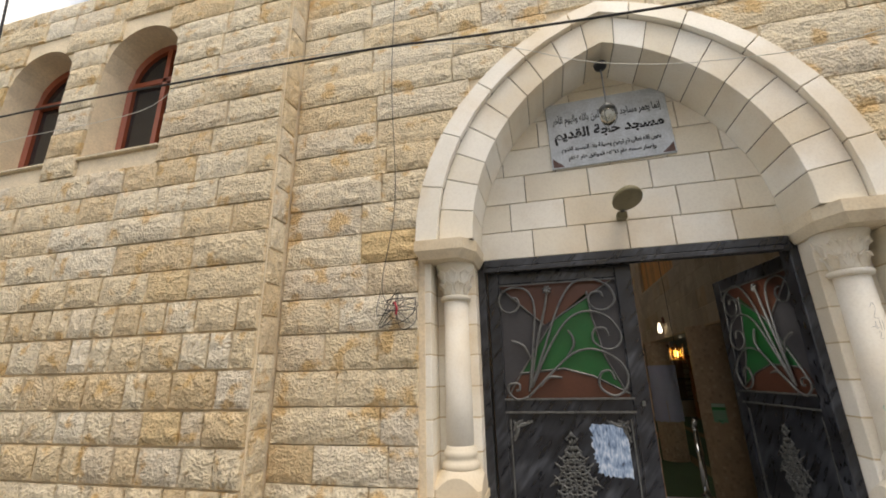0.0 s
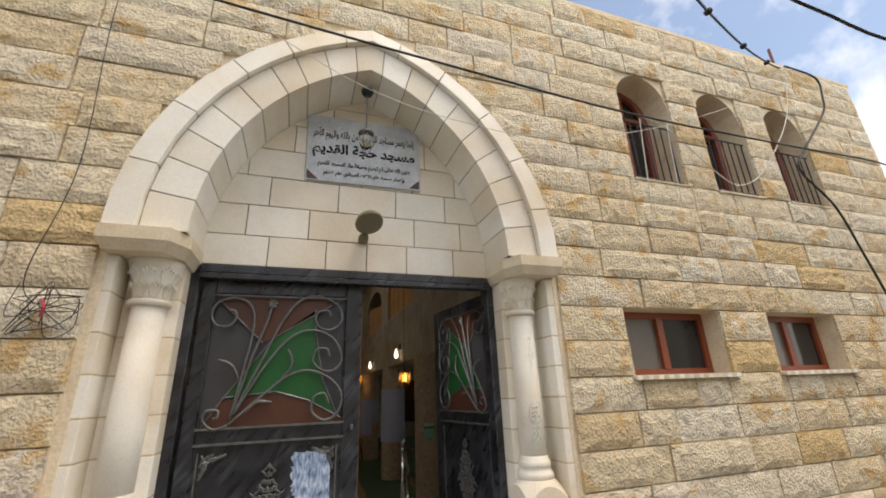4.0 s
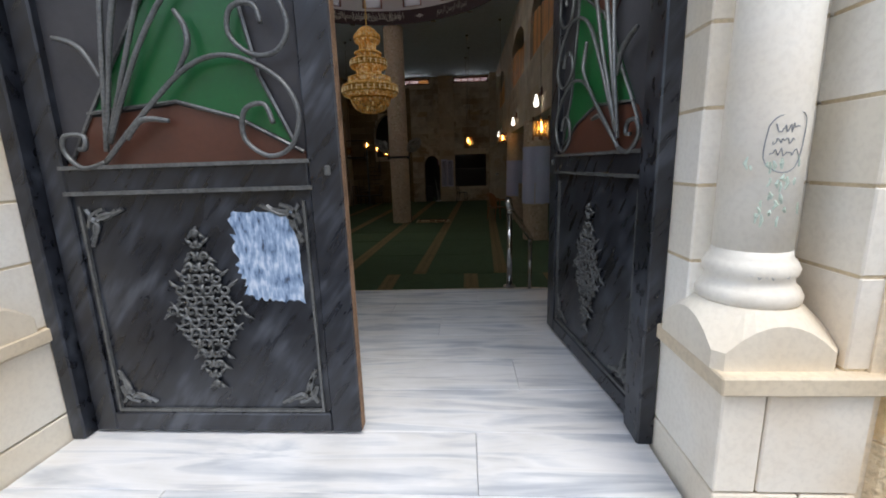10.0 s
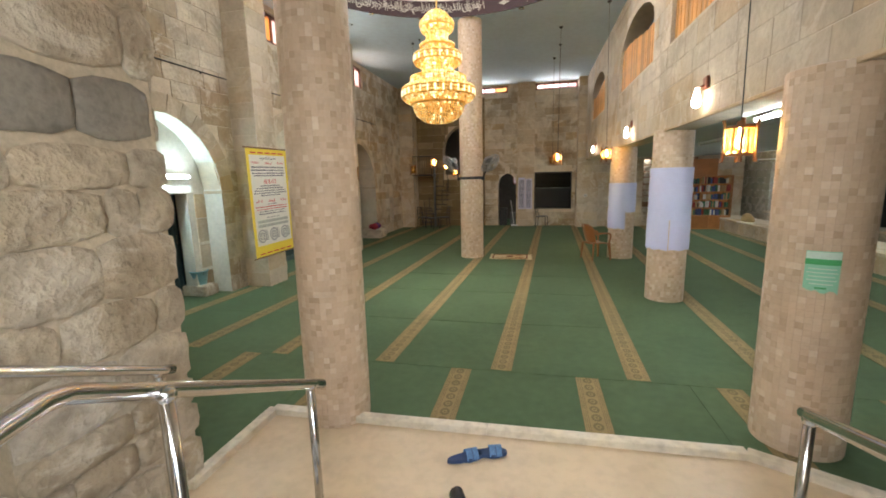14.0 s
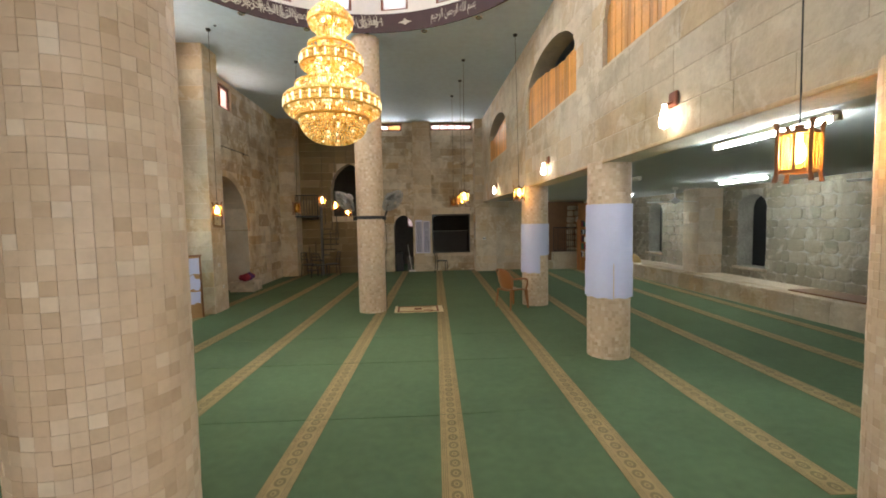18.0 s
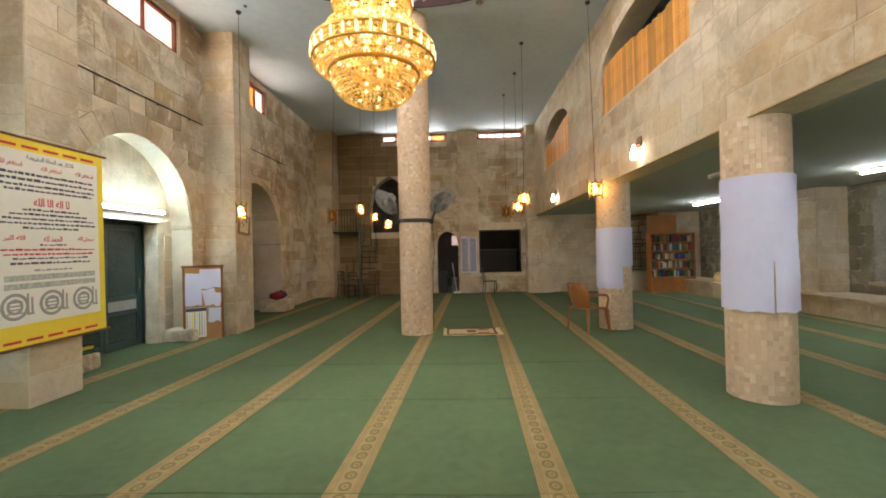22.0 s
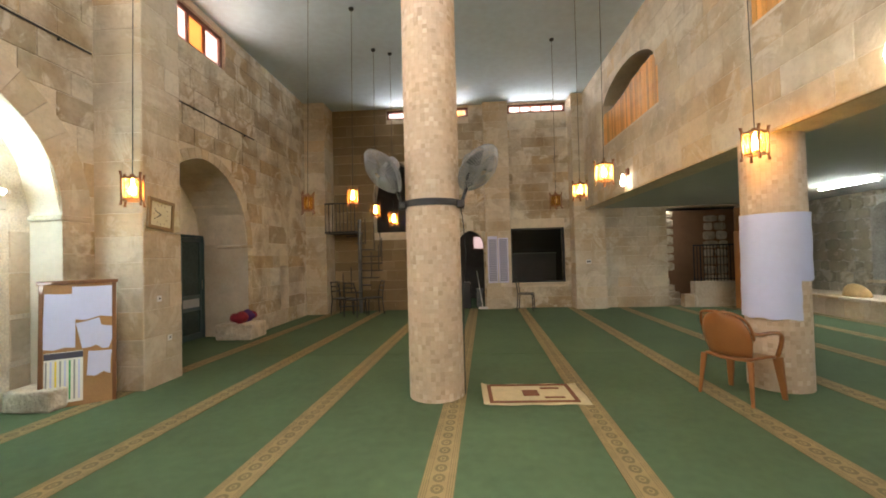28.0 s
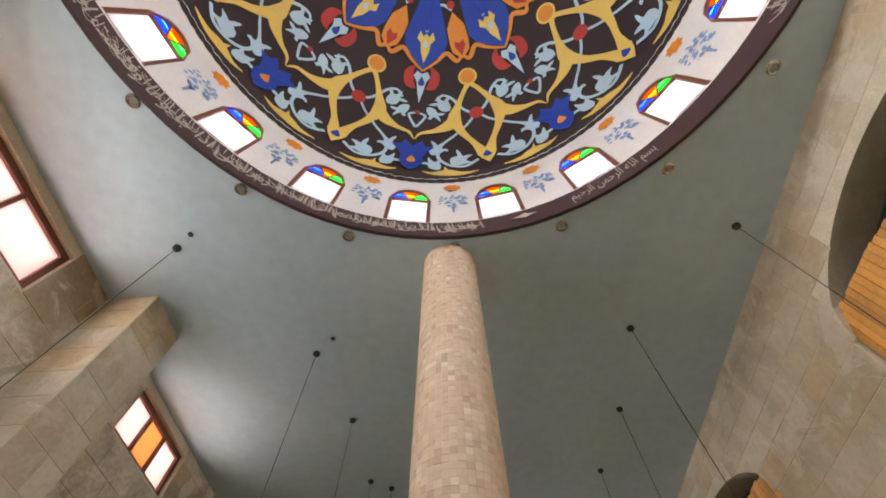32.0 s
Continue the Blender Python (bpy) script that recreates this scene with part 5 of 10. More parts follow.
def door_leaf(name, label, m, mirror=False, poster=True):
    """An iron leaf 0.93 wide, 1.78 high: x along it, z up, -y is the street side."""
    ob = thing(name, label, "door", m)
    ob["kind"] = "structure"
    W, Hh = 0.935, 1.775

    def P(px, py, y=0.0):
        u = (px - 45) / 585 * W
        return ((W - u if mirror else u), y, Hh - (py - 55) / 1110 * Hh)

    t = 0.045
    for nm, d in (("stile", (0, 0, 0, 0.075, t, Hh)), ("stile", (W - 0.1, 0, 0, W, t, Hh)), ("rail", (0.075, 0, 0, W - 0.1, t, 0.07)), ("rail", (0.075, 0, Hh - 0.085, W - 0.1, t, Hh)), ("rail", (0.075, 0, 0.84, W - 0.1, t, 0.925))):
        if mirror:
            d = (W - d[3], *d[1:3], W - d[0], *d[4:])
        part(nm, soft_box(*d, 0.005), m_door, ob)
    lx0, lx1 = (0.075, W - 0.1) if not mirror else (0.1, W - 0.075)
    part("lower_panel", boxes((lx0, 0.012, 0.07, lx1, 0.03, 0.84)), m_door, ob)
    part("back_sheet", boxes((lx0, 0.026, 0.925, lx1, 0.034, Hh - 0.085)), m_greyp, ob)
    shapes = [
        ("brown_pane", m_brown, [(88, 112), (555, 112), (305, 272), (268, 292)]),
        ("green_pane", m_greenp, [(448, 165), (300, 280), (160, 490), (330, 470), (440, 500), (540, 555), (490, 430), (456, 255)]),
        ("brown_pane", m_brown, [(150, 496), (330, 478), (440, 508), (562, 572), (562, 592), (88, 592)]),
    ]
    for nm, mat, poly in shapes:
        bm = bmesh.new()
        f, g = [bm.verts.new(P(*p, 0.019)) for p in poly], [bm.verts.new(P(*p, 0.025)) for p in poly]
        bm.faces.new(f)
        bm.faces.new(g[::-1])
        for i in range(len(poly)):
            bm.faces.new((f[i], g[i], g[(i + 1) % len(poly)], f[(i + 1) % len(poly)]))
        part(nm, bm, mat, ob)
    seams = [[(110, 135), (268, 292)], [(555, 115), (305, 275), (160, 490), (105, 580)], [(450, 160), (458, 260), (490, 430), (545, 555)], [(155, 488), (330, 472), (440, 505), (560, 572)]]
    for sm in seams:
        bm = bmesh.new()
        pipe(bm, [P(*p, 0.015) for p in sm], 0.006, 5)
        part("seam", bm, m_iron_worn, ob)
    curls = [
        [(190, 560), (215, 400), (235, 230), (215, 150), (160, 125), (105, 145), (90, 190), (110, 230), (150, 232), (172, 205), (165, 175), (140, 172)],
        [(195, 545), (240, 350), (275, 230), (292, 150)],
        [(200, 540), (270, 370), (330, 220), (390, 130), (460, 108), (530, 140), (553, 200), (520, 240), (475, 238), (452, 205), (465, 172), (500, 168), (508, 190)],
        [(200, 545), (280, 390), (360, 280), (440, 245), (520, 275), (558, 350), (535, 395), (490, 400), (452, 365), (462, 322), (500, 318), (512, 350)],
        [(185, 580), (280, 490), (370, 415), (450, 400), (530, 440), (563, 500), (545, 560), (500, 578), (458, 545), (465, 495), (500, 485), (515, 520)],
        [(185, 580), (140, 590), (108, 560), (115, 530), (150, 530), (152, 552), (138, 555)],
        [(205, 430), (185, 385), (160, 365), (130, 356)],
        [(345, 430), (375, 385), (375, 350), (360, 320)],
        [(235, 540), (270, 505), (320, 508)],
    ]
    for c in curls:
        bm = bmesh.new()
        pts = blend([P(*p, -0.006 - 0.004 * (i % 2)) for i, p in enumerate(c)], 5)
        pipe(bm, pts, [0.0075 if len(c) > 4 else 0.005 + 0.004 * math.sin(3 * i / len(pts)) for i in range(len(pts))], 7)
        part("scroll", bm, m_iron_worn, ob, smooth=True)
    bm = bmesh.new()
    cx, cy, cz = P(292, 145, -0.012)
    for k in range(7):
        a = 2 * math.pi * k / 7
        pipe(bm, [(cx, cy, cz), (cx + 0.02 * math.cos(a), cy - 0.006, cz + 0.02 * math.sin(a)), (cx + 0.032 * math.cos(a + 0.3), cy, cz + 0.032 * math.sin(a + 0.3))], [0.008, 0.009, 0.003], 5)
    part("flower", bm, m_iron_worn, ob)
    for nm, d in (("bead", (0.07, -0.012, 0.915, W - 0.09, 0.0, 0.927)), ("bead", (0.07, -0.012, 0.835, W - 0.09, 0.0, 0.847)), ("bead", (0.095, 0.002, 0.085, 0.103, 0.013, 0.8)), ("bead", (W - 0.128, 0.002, 0.085, W - 0.12, 0.013, 0.8)), ("bead", (0.095, 0.002, 0.075, W - 0.12, 0.013, 0.085)), ("bead", (0.07, -0.01, Hh - 0.1, W - 0.1, 0.0, Hh - 0.092))):
        if mirror:
            d = (W - d[3], *d[1:3], W - d[0], *d[4:])
        part(nm, boxes(d), m_iron_worn, ob)
    # cast diamond ornament of mirrored scrolls and leaf tips
    rnd = random.Random(12)
    bm = bmesh.new()
    ox, oz, hw, hh = W * (0.49 if not mirror else 0.51), 0.445, 0.125, 0.285
    for k in range(15):
        v = -0.92 + 1.84 * k / 14
        wide = (1 - abs(v)) * hw * (0.88 + 0.12 * math.cos(v * 20))
        n = max(1, int(wide / 0.034 + 0.6))
        for i in range(n):
            r = min(0.021, 0.012 + wide * 0.1)
            for sgn in (-1, 1):
                px, pz = ox + sgn * wide * (i + 0.55) / n, oz + v * hh
                up = 1 if (k + i) % 2 else -1
                curl = [(px + sgn * (r - 0.0016 * q) * math.cos(q * 0.75 + 2.2), 0.003 - 0.004 * (q % 2), pz + up * (r - 0.0016 * q) * math.sin(q * 0.75 + 2.2)) for q in range(10)]
                pipe(bm, curl, [0.0055, 0.006, 0.006, 0.0055, 0.005, 0.005, 0.0045, 0.004, 0.0045, 0.006], 5)
                tip = r * 1.5
                pipe(bm, [(px, 0.012, pz), (px + sgn * tip * 0.7, 0.002, pz + up * tip * 0.5), (px + sgn * tip * 1.3, 0.01, pz + up * tip)], [0.004, 0.0065, 0.002], 5)
        pipe(bm, [(ox, 0.012, oz + v * hh - 0.018), (ox, -0.001, oz + v * hh), (ox, 0.012, oz + v * hh + 0.02)], [0.004, 0.009, 0.003], 6)
    part("ornament", bm, m_iron_worn, ob, "cast grey diamond ornament", smooth=True)
    for cx, cz, sx, sz in ((0.115, 0.11, 1, 1), (W - 0.14, 0.11, -1, 1), (0.115, 0.79, 1, -1), (W - 0.14, 0.79, -1, -1)):
        if mirror and sz < 0:
            continue
        if mirror:
            cx, sx = W - cx, -sx
        bm = bmesh.new()
        for pts in ([(0, 0.12), (0.015, 0.09), (0.02, 0.05), (0.05, 0.02), (0.09, 0.015), (0.12, 0)], [(0, 0), (0.02, 0.03), (0.04, 0.04)], [(0.002, 0.1), (0.022, 0.075), (0.03, 0.05), (0.012, 0.035)], [(0.1, 0.002), (0.075, 0.022), (0.05, 0.03), (0.035, 0.012)], [(0.0, 0.06), (0.01, 0.03), (0.03, 0.01), (0.06, 0.0)]):
            pipe(bm, blend([(cx + sx * a, 0.008, cz + sz * b) for a, b in pts], 3), 0.0075, 5)
        part("corner_ornament", bm, m_iron_worn, ob)
    if poster:
        rnd = random.Random(3)
        bm = bmesh.new()
        edge = []
        for k in range(84):
            side, g = k // 21, k % 21 / 21
            x = (g, 1, 1 - g, 0)[side]
            z = (0, g, 1, 1 - g)[side]
            worn = max(0.0, 0.55 - x) * max(0.0, 0.6 - z) * 0.55
            pull = 1 - rnd.uniform(0, 0.2 if side == 3 else 0.12 if side == 0 else 0.05) - worn
            edge.append((0.5 + (x - 0.5) * pull, 0.5 + (z - 0.5) * pull))
        f = [bm.verts.new((0.565 + 0.22 * x, 0.0075, 0.465 + 0.31 * z)) for x, z in edge]
        g = [bm.verts.new((0.565 + 0.22 * x, 0.011, 0.465 + 0.31 * z)) for x, z in edge]
        bm.faces.new(f)
        for i in range(len(f)):
            bm.faces.new((f[i], g[i], g[(i + 1) % len(f)], f[(i + 1) % len(f)]))
        part("poster", bm, m_poster, ob, "torn faded blue poster")
    part("lock", soft_box(*((W - 0.05, -0.008, 0.875, W - 0.032, 0.053, 0.905) if not mirror else (0.032, -0.008, 0.875, 0.05, 0.053, 0.905)), 0.004), m_iron_worn, ob, "worn latch")
    part("worn_edge", boxes((W + 0.0005, 0.004, 0.01, W + 0.003, t - 0.004, Hh - 0.01) if not mirror else (-0.003, 0.004, 0.01, -0.0005, t - 0.004, Hh - 0.01)), m_rust, ob, "edge worn to rusty brown")
    return ob


door_leaf("door_1", "closed black iron door leaf with scrolls and torn poster", Matrix.Translation((0.262, 3.27, SILL + 0.012)))
door_leaf("door_2", "open black iron door leaf with green pane and scrolls", Matrix.Translation((1.985, 4.215, SILL + 0.012)) @ Matrix.Rotation(radians(-82.6), 4, "Z"), True, False)

# ---- plaque, lamp, wires ----
FORMS = {}
code = 0xFE8D
for ch, n in zip("ابةتثجحخدذرزسشصضطظعغفقكلمنهوىي", (2, 4, 2, 4, 4, 4, 4, 4, 2, 2, 2, 2, 4, 4, 4, 4, 4, 4, 4, 4, 4, 4, 4, 4, 4, 4, 4, 2, 2, 4)):
    FORMS[ch] = (code, n)
    code += n
FORMS["إ"], FORMS["آ"], FORMS["أ"], FORMS["ء"] = (0xFE87, 2), (0xFE81, 2), (0xFE83, 2), (0xFE80, 1)


def arabic(text):
    """The text in joined letter forms, in drawing order from the left."""
    out = []
    for word in text.split(" "):
        shaped = ""
        for i, ch in enumerate(word):
            if ch not in FORMS:
                shaped = shaped + ch
                continue
            base, n = FORMS[ch]
            before = i > 0 and FORMS.get(word[i - 1], (0, 0))[1] == 4
            after = i < len(word) - 1 and word[i + 1] in FORMS and n == 4 and FORMS[word[i + 1]][1] > 1
            form = (3 if after else 1) if before else (2 if after else 0)
            shaped += chr(base + min(form, n - 1)) if n > 1 else chr(base)
        digits = all(c in "٠١٢٣٤٥٦٧٨٩" for c in word) and word
        out.append(word if digits else shaped[::-1])
    return " ".join(out[::-1])


def lettering(name, text, height, width, material, parent, m, bold=0.0, label=""):
    """A line of text centred at m's origin in its xy plane, fitted to width, as a mesh."""
    cu = bpy.data.curves.new(name, "FONT")
    cu.body, cu.size, cu.extrude, cu.align_x, cu.align_y, cu.resolution_u = text, 1, 0, "CENTER", "CENTER", 2
    cu.offset = bold
    tmp = new(name, cu)
    me = bpy.data.meshes.new_from_object(tmp.evaluated_get(bpy.context.evaluated_depsgraph_get()))
    bpy.data.objects.remove(tmp)
    xs, ys = [v.co.x for v in me.vertices], [v.co.y for v in me.vertices]
    sx, sy = width / (max(xs) - min(xs)), height / (max(ys) - min(ys))
    cx, cy = (max(xs) + min(xs)) / 2, (max(ys) + min(ys)) / 2
    me.transform(Matrix.Diagonal((sx, sy, 1, 1)) @ Matrix.Translation((-cx, -cy, 0)))
    me.materials.clear()
    me.materials.append(material)
    ob = new(name, me)
    if parent:
        ob.parent = parent
    ob.matrix_basis = m
    return tagged(ob, label, kind="stuff")


m_plaque = plain("grey_blue_marble_plaque", (0.5, 0.54, 0.58), 0.35, vary=0.3, scale=9)
m_ink_black = plain("black_lettering", (0.015, 0.015, 0.018), 0.6)
plaque = thing("plaque", "grey marble plaque with black writing over the door", "plaque", Matrix.Translation((1.185, DOOR - 0.022, 3.73)) @ Matrix.Rotation(radians(-1.0), 4, "Y"))
part("slab", soft_box(-0.41, 0, -0.275, 0.41, 0.018, 0.275, 0.004), m_plaque, plaque)
UPR = Matrix.Rotation(math.pi / 2, 4, "X")
for txt, zz, hh, ww, bold in (("إنما يعمر مساجد الله من آمن بالله واليوم الآخر", 0.115, 0.105, 0.74, 0.018), ("مسجد حجة القديم", -0.02, 0.13, 0.74, 0.04), ("بعون الله تعالى تم ترميم وصيانة بناء المسجد القديم", -0.135, 0.055, 0.66, 0.032), ("وإعمار صحنه عام ١٤٣٥ه الموافق عام ٢٠١٤م", -0.205, 0.055, 0.58, 0.032)):
    lettering("lettering", arabic(txt), hh, ww, m_ink_black, plaque, Matrix.Translation((0, -0.002, zz)) @ UPR, bold)
for sx in (-1, 1):
    bm = bmesh.new()
    v = [bm.verts.new(p) for p in ((sx * 0.4, -0.0015, -0.265), (sx * 0.32, -0.0015, -0.265), (sx * 0.4, -0.0015, -0.19))]
    bm.faces.new(v)
    part("corner_mark", bm, m_brown, plaque)

m_lampgrey = plain("olive_grey_lamp_shell", (0.2, 0.175, 0.1), 0.6, vary=0.15)
m_lamp_lens = plain("dull_olive_lens", (0.19, 0.165, 0.095), 0.6, vary=0.25, scale=12)
flood = thing("floodlight", "oval olive-grey floodlight on a bracket over the door", "lamp", Matrix.Translation((1.185, 3.2, 3.02)))
HEAD = Matrix.Translation((0.012, -0.16, 0.055)) @ Matrix.Rotation(radians(-6), 4, "X") @ Matrix.Diagonal((0.085, 0.14, 0.075, 1))
bm = bmesh.new()
lathe(bm, [(1.0, -0.12), (1.03, 0.0), (0.96, 0.28), (0.75, 0.55), (0.4, 0.72), (0.02, 0.76)], 32)
part("shell", bm, m_lampgrey, flood, smooth=True, m=HEAD)
bm = bmesh.new()
lathe(bm, [(0.001, -0.26), (0.5, -0.23), (0.82, -0.17), (0.97, -0.11)], 32, cap=False)
part("lens", bm, m_lamp_lens, flood, "dull lens", smooth=True, m=HEAD)
part("bracket", soft_box(-0.03, -0.03, -0.02, 0.03, 0.045, 0.03, 0.006), m_lampgrey, flood)
bm = bmesh.new()
pipe(bm, [(0, -0.01, 0.02), (0.004, -0.04, 0.045), (0.008, -0.08, 0.065)], 0.016, 8)
part("neck", bm, m_iron_worn, flood, smooth=True)

m_clear = glass("lantern_glass", (0.95, 0.9, 0.75), 0.1)
pend = thing("hanging_lantern", "small dark metal lantern hanging on a chain in the arch", "lamp", Matrix.Translation((1.16, 3.02, 3.62)))
bm = bmesh.new()
lathe(bm, [(0.01, 0.0), (0.035, 0.02), (0.05, 0.06), (0.045, 0.1), (0.03, 0.12)], 14)
part("globe", bm, m_clear, pend, smooth=True)
bm = bmesh.new()
lathe(bm, [(0.05, 0.115), (0.055, 0.13), (0.02, 0.17), (0.008, 0.18)], 14)
part("cap", bm, m_iron_worn, pend, smooth=True)
bm = bmesh.new()
pipe(bm, [(0, 0, 0.18), (0, 0, 0.46)], 0.005, 6)
part("chain", bm, m_iron_worn, pend)
bm = bmesh.new()
lathe(bm, [(0.008, 0.455), (0.034, 0.463), (0.042, 0.48), (0.046, 0.5)], 14)
part("ceiling_cup", bm, m_iron, pend, smooth=True)
for k in range(3):
    a = 2 * math.pi * k / 3
    bm = bmesh.new()
    pipe(bm, [(0.05 * math.cos(a), 0.05 * math.sin(a), 0.12), (0.055 * math.cos(a), 0.055 * math.sin(a), 0.05), (0.02 * math.cos(a), 0.02 * math.sin(a), -0.02), (0, 0, -0.05)], 0.003, 5)
    part("strap", bm, m_iron_worn, pend)

m_cable = plain("black_cable", (0.01, 0.01, 0.011), 0.6)
m_cord = plain("pale_cord", (0.7, 0.68, 0.62), 0.7)


def cable(label, pts, r, mat, name="cable"):
    bm = bmesh.new()
    pipe(bm, blend(pts, 6), r, 6)
    ob = part(name, bm, mat)
    return tagged(ob, label, "cable")


cable("thick black power cable strung along the facade", [(-7.2, 2.7, 4.36), (-4.1, 2.55, 4.34), (-0.79, 2.55, 4.23), (0.4, 2.55, 4.13), (1.5, 2.55, 4.05), (3.0, 2.55, 3.965), (4.7, 2.55, 3.985), (6.3, 2.6, 4.06), (7.0, 2.9, 4.1)], 0.008, m_cable)
cable("thin pale wire sagging across the arch", [(-4.6, 2.64, 4.1), (-3.7, 2.64, 4.15), (-2.4, 2.64, 4.17), (-1.7, 2.62, 4.4), (0.15, 2.8, 4.36), (1.1, 2.8, 3.96), (1.75, 2.8, 3.82), (2.5, 2.8, 3.82), (3.57, 2.8, 4.12), (5.0, 2.85, 4.8), (5.84, 2.9, 5.46)], 0.003, m_cord)
cable("black cable with insulators rising to the roof pole", [(1.9, 1.3, 3.61), (2.44, 1.6, 4.04), (3.49, 2.1, 4.64), (4.52, 2.5, 5.01), (5.29, 2.75, 5.26), (5.85, 2.92, 5.48)], 0.009, m_cable)
cable("black cable hanging down the facade from the roof pole", [(5.85, 2.88, 5.48), (6.31, 2.86, 5.41), (6.25, 2.84, 5.1), (6.14, 2.84, 4.85), (5.6, 2.84, 4.3), (5.38, 2.84, 4), (5.72, 2.84, 3.63), (5.89, 2.84, 3.11), (6.06, 2.84, 2.55), (6.29, 2.84, 2.02), (6.56, 2.84, 1.75), (7, 2.8, 1.72)], 0.011, m_cable)
cable("twisted black cable across the street", [(-1.2, 2.66, 5.4), (0.4, 1.4, 4.9), (1.5, 1.3, 4.5), (2.81, 1.5, 4.04), (3.58, 1.5, 3.89), (4.61, 1.5, 3.72), (6.5, 2.0, 3.2), (7.7, 2.95, 2.4)], 0.009, m_cable)
cable("black cable hanging beside the wing windows", [(-4.3, 2.5, 6.2), (-4.2, 2.5, 5.6), (-4.1, 2.5, 5.0), (-3.95, 2.5, 4.6), (-4.0, 2.55, 4.34)], 0.012, m_cable)
cable("pale cord looped from a window grille", [(3.45, 2.84, 4.22), (3.4, 2.84, 3.7), (3.36, 2.85, 3.15)], 0.004, m_cord)
cable("pale cord looped between the window grilles", [(3.75, 2.84, 4.26), (3.72, 2.84, 3.85), (3.7, 2.84, 3.4)], 0.004, m_cord)
cable("pale cord looped up to the roof pole", [(3.42, 2.86, 4.27), (3.76, 2.86, 4.19), (4.26, 2.86, 3.79), (4.52, 2.86, 3.72), (4.92, 2.86, 3.97), (5.53, 2.87, 4.69), (5.86, 2.9, 5.42)], 0.005, m_cord)
pole = thing("roof_pole", "rusty thin pole on the roof edge holding cables", "pole", Matrix.Translation((5.86, 2.97, 5.4)))
bm = bmesh.new()
pipe(bm, [(0, 0, 0), (0, 0, 0.42)], 0.016, 8)
part("tube", bm, m_frame, pole)
for at in ((3.49, 2.1, 4.64), (4.52, 2.5, 5.01), (5.29, 2.75, 5.26)):
    knot = thing("cable_knot", "black clamp on the cable over the street", "clamp", Matrix.Translation(at))
    bm = bmesh.new()
    lathe(bm, [(0.01, -0.035), (0.024, -0.02), (0.015, 0), (0.024, 0.02), (0.01, 0.035)], 10)
    part("body", bm, m_cable, knot, m=Matrix.Rotation(radians(50), 4, "Y"))
tangle = thing("wire_tangle", "tangle of thin wires with a red tag on the stones", "wires")
rnd = random.Random(8)
for k in range(5):
    bm = bmesh.new()
    pts = [(-0.26 + rnd.uniform(-0.14, 0.14), FACE - 0.075 - rnd.uniform(0, 0.02), 2.42 + rnd.uniform(-0.13, 0.13)) for _ in range(7)]
    pipe(bm, blend(pts, 5), 0.0022, 4)
    part("wire", bm, m_cable, tangle)
m_red = plain("red_tag", (0.5, 0.05, 0.07), 0.6)
bm = bmesh.new()
pipe(bm, [(-0.27, FACE - 0.09, 2.47), (-0.25, FACE - 0.1, 2.43), (-0.26, FACE - 0.09, 2.39)], 0.007, 6)
part("tag", bm, m_red, tangle, "red plastic tag")
cable("thin grey wire hanging on the stones", [(-0.3, FACE - 0.07, 5.3), (-0.32, FACE - 0.075, 4.2), (-0.28, FACE - 0.075, 3.2), (-0.36, FACE - 0.08, 2.6), (-0.3, FACE - 0.08, 2.45)], 0.0025, m_cable)

# ---- facade windows ----
m_wineglass = plain("dark_window_glass", (0.02, 0.022, 0.025), 0.08, vary=0.2)
m_redwood = plain("red_brown_window_frame", (0.26, 0.06, 0.025), 0.4, vary=0.2)
m_milky = plain("milky_window_film", (0.17, 0.155, 0.14), 0.3, vary=0.1)
sillm = stone("cream_sill", [(0, (0.7, 0.6, 0.44)), (1, (0.75, 0.66, 0.5))], "object", bump=0.1)


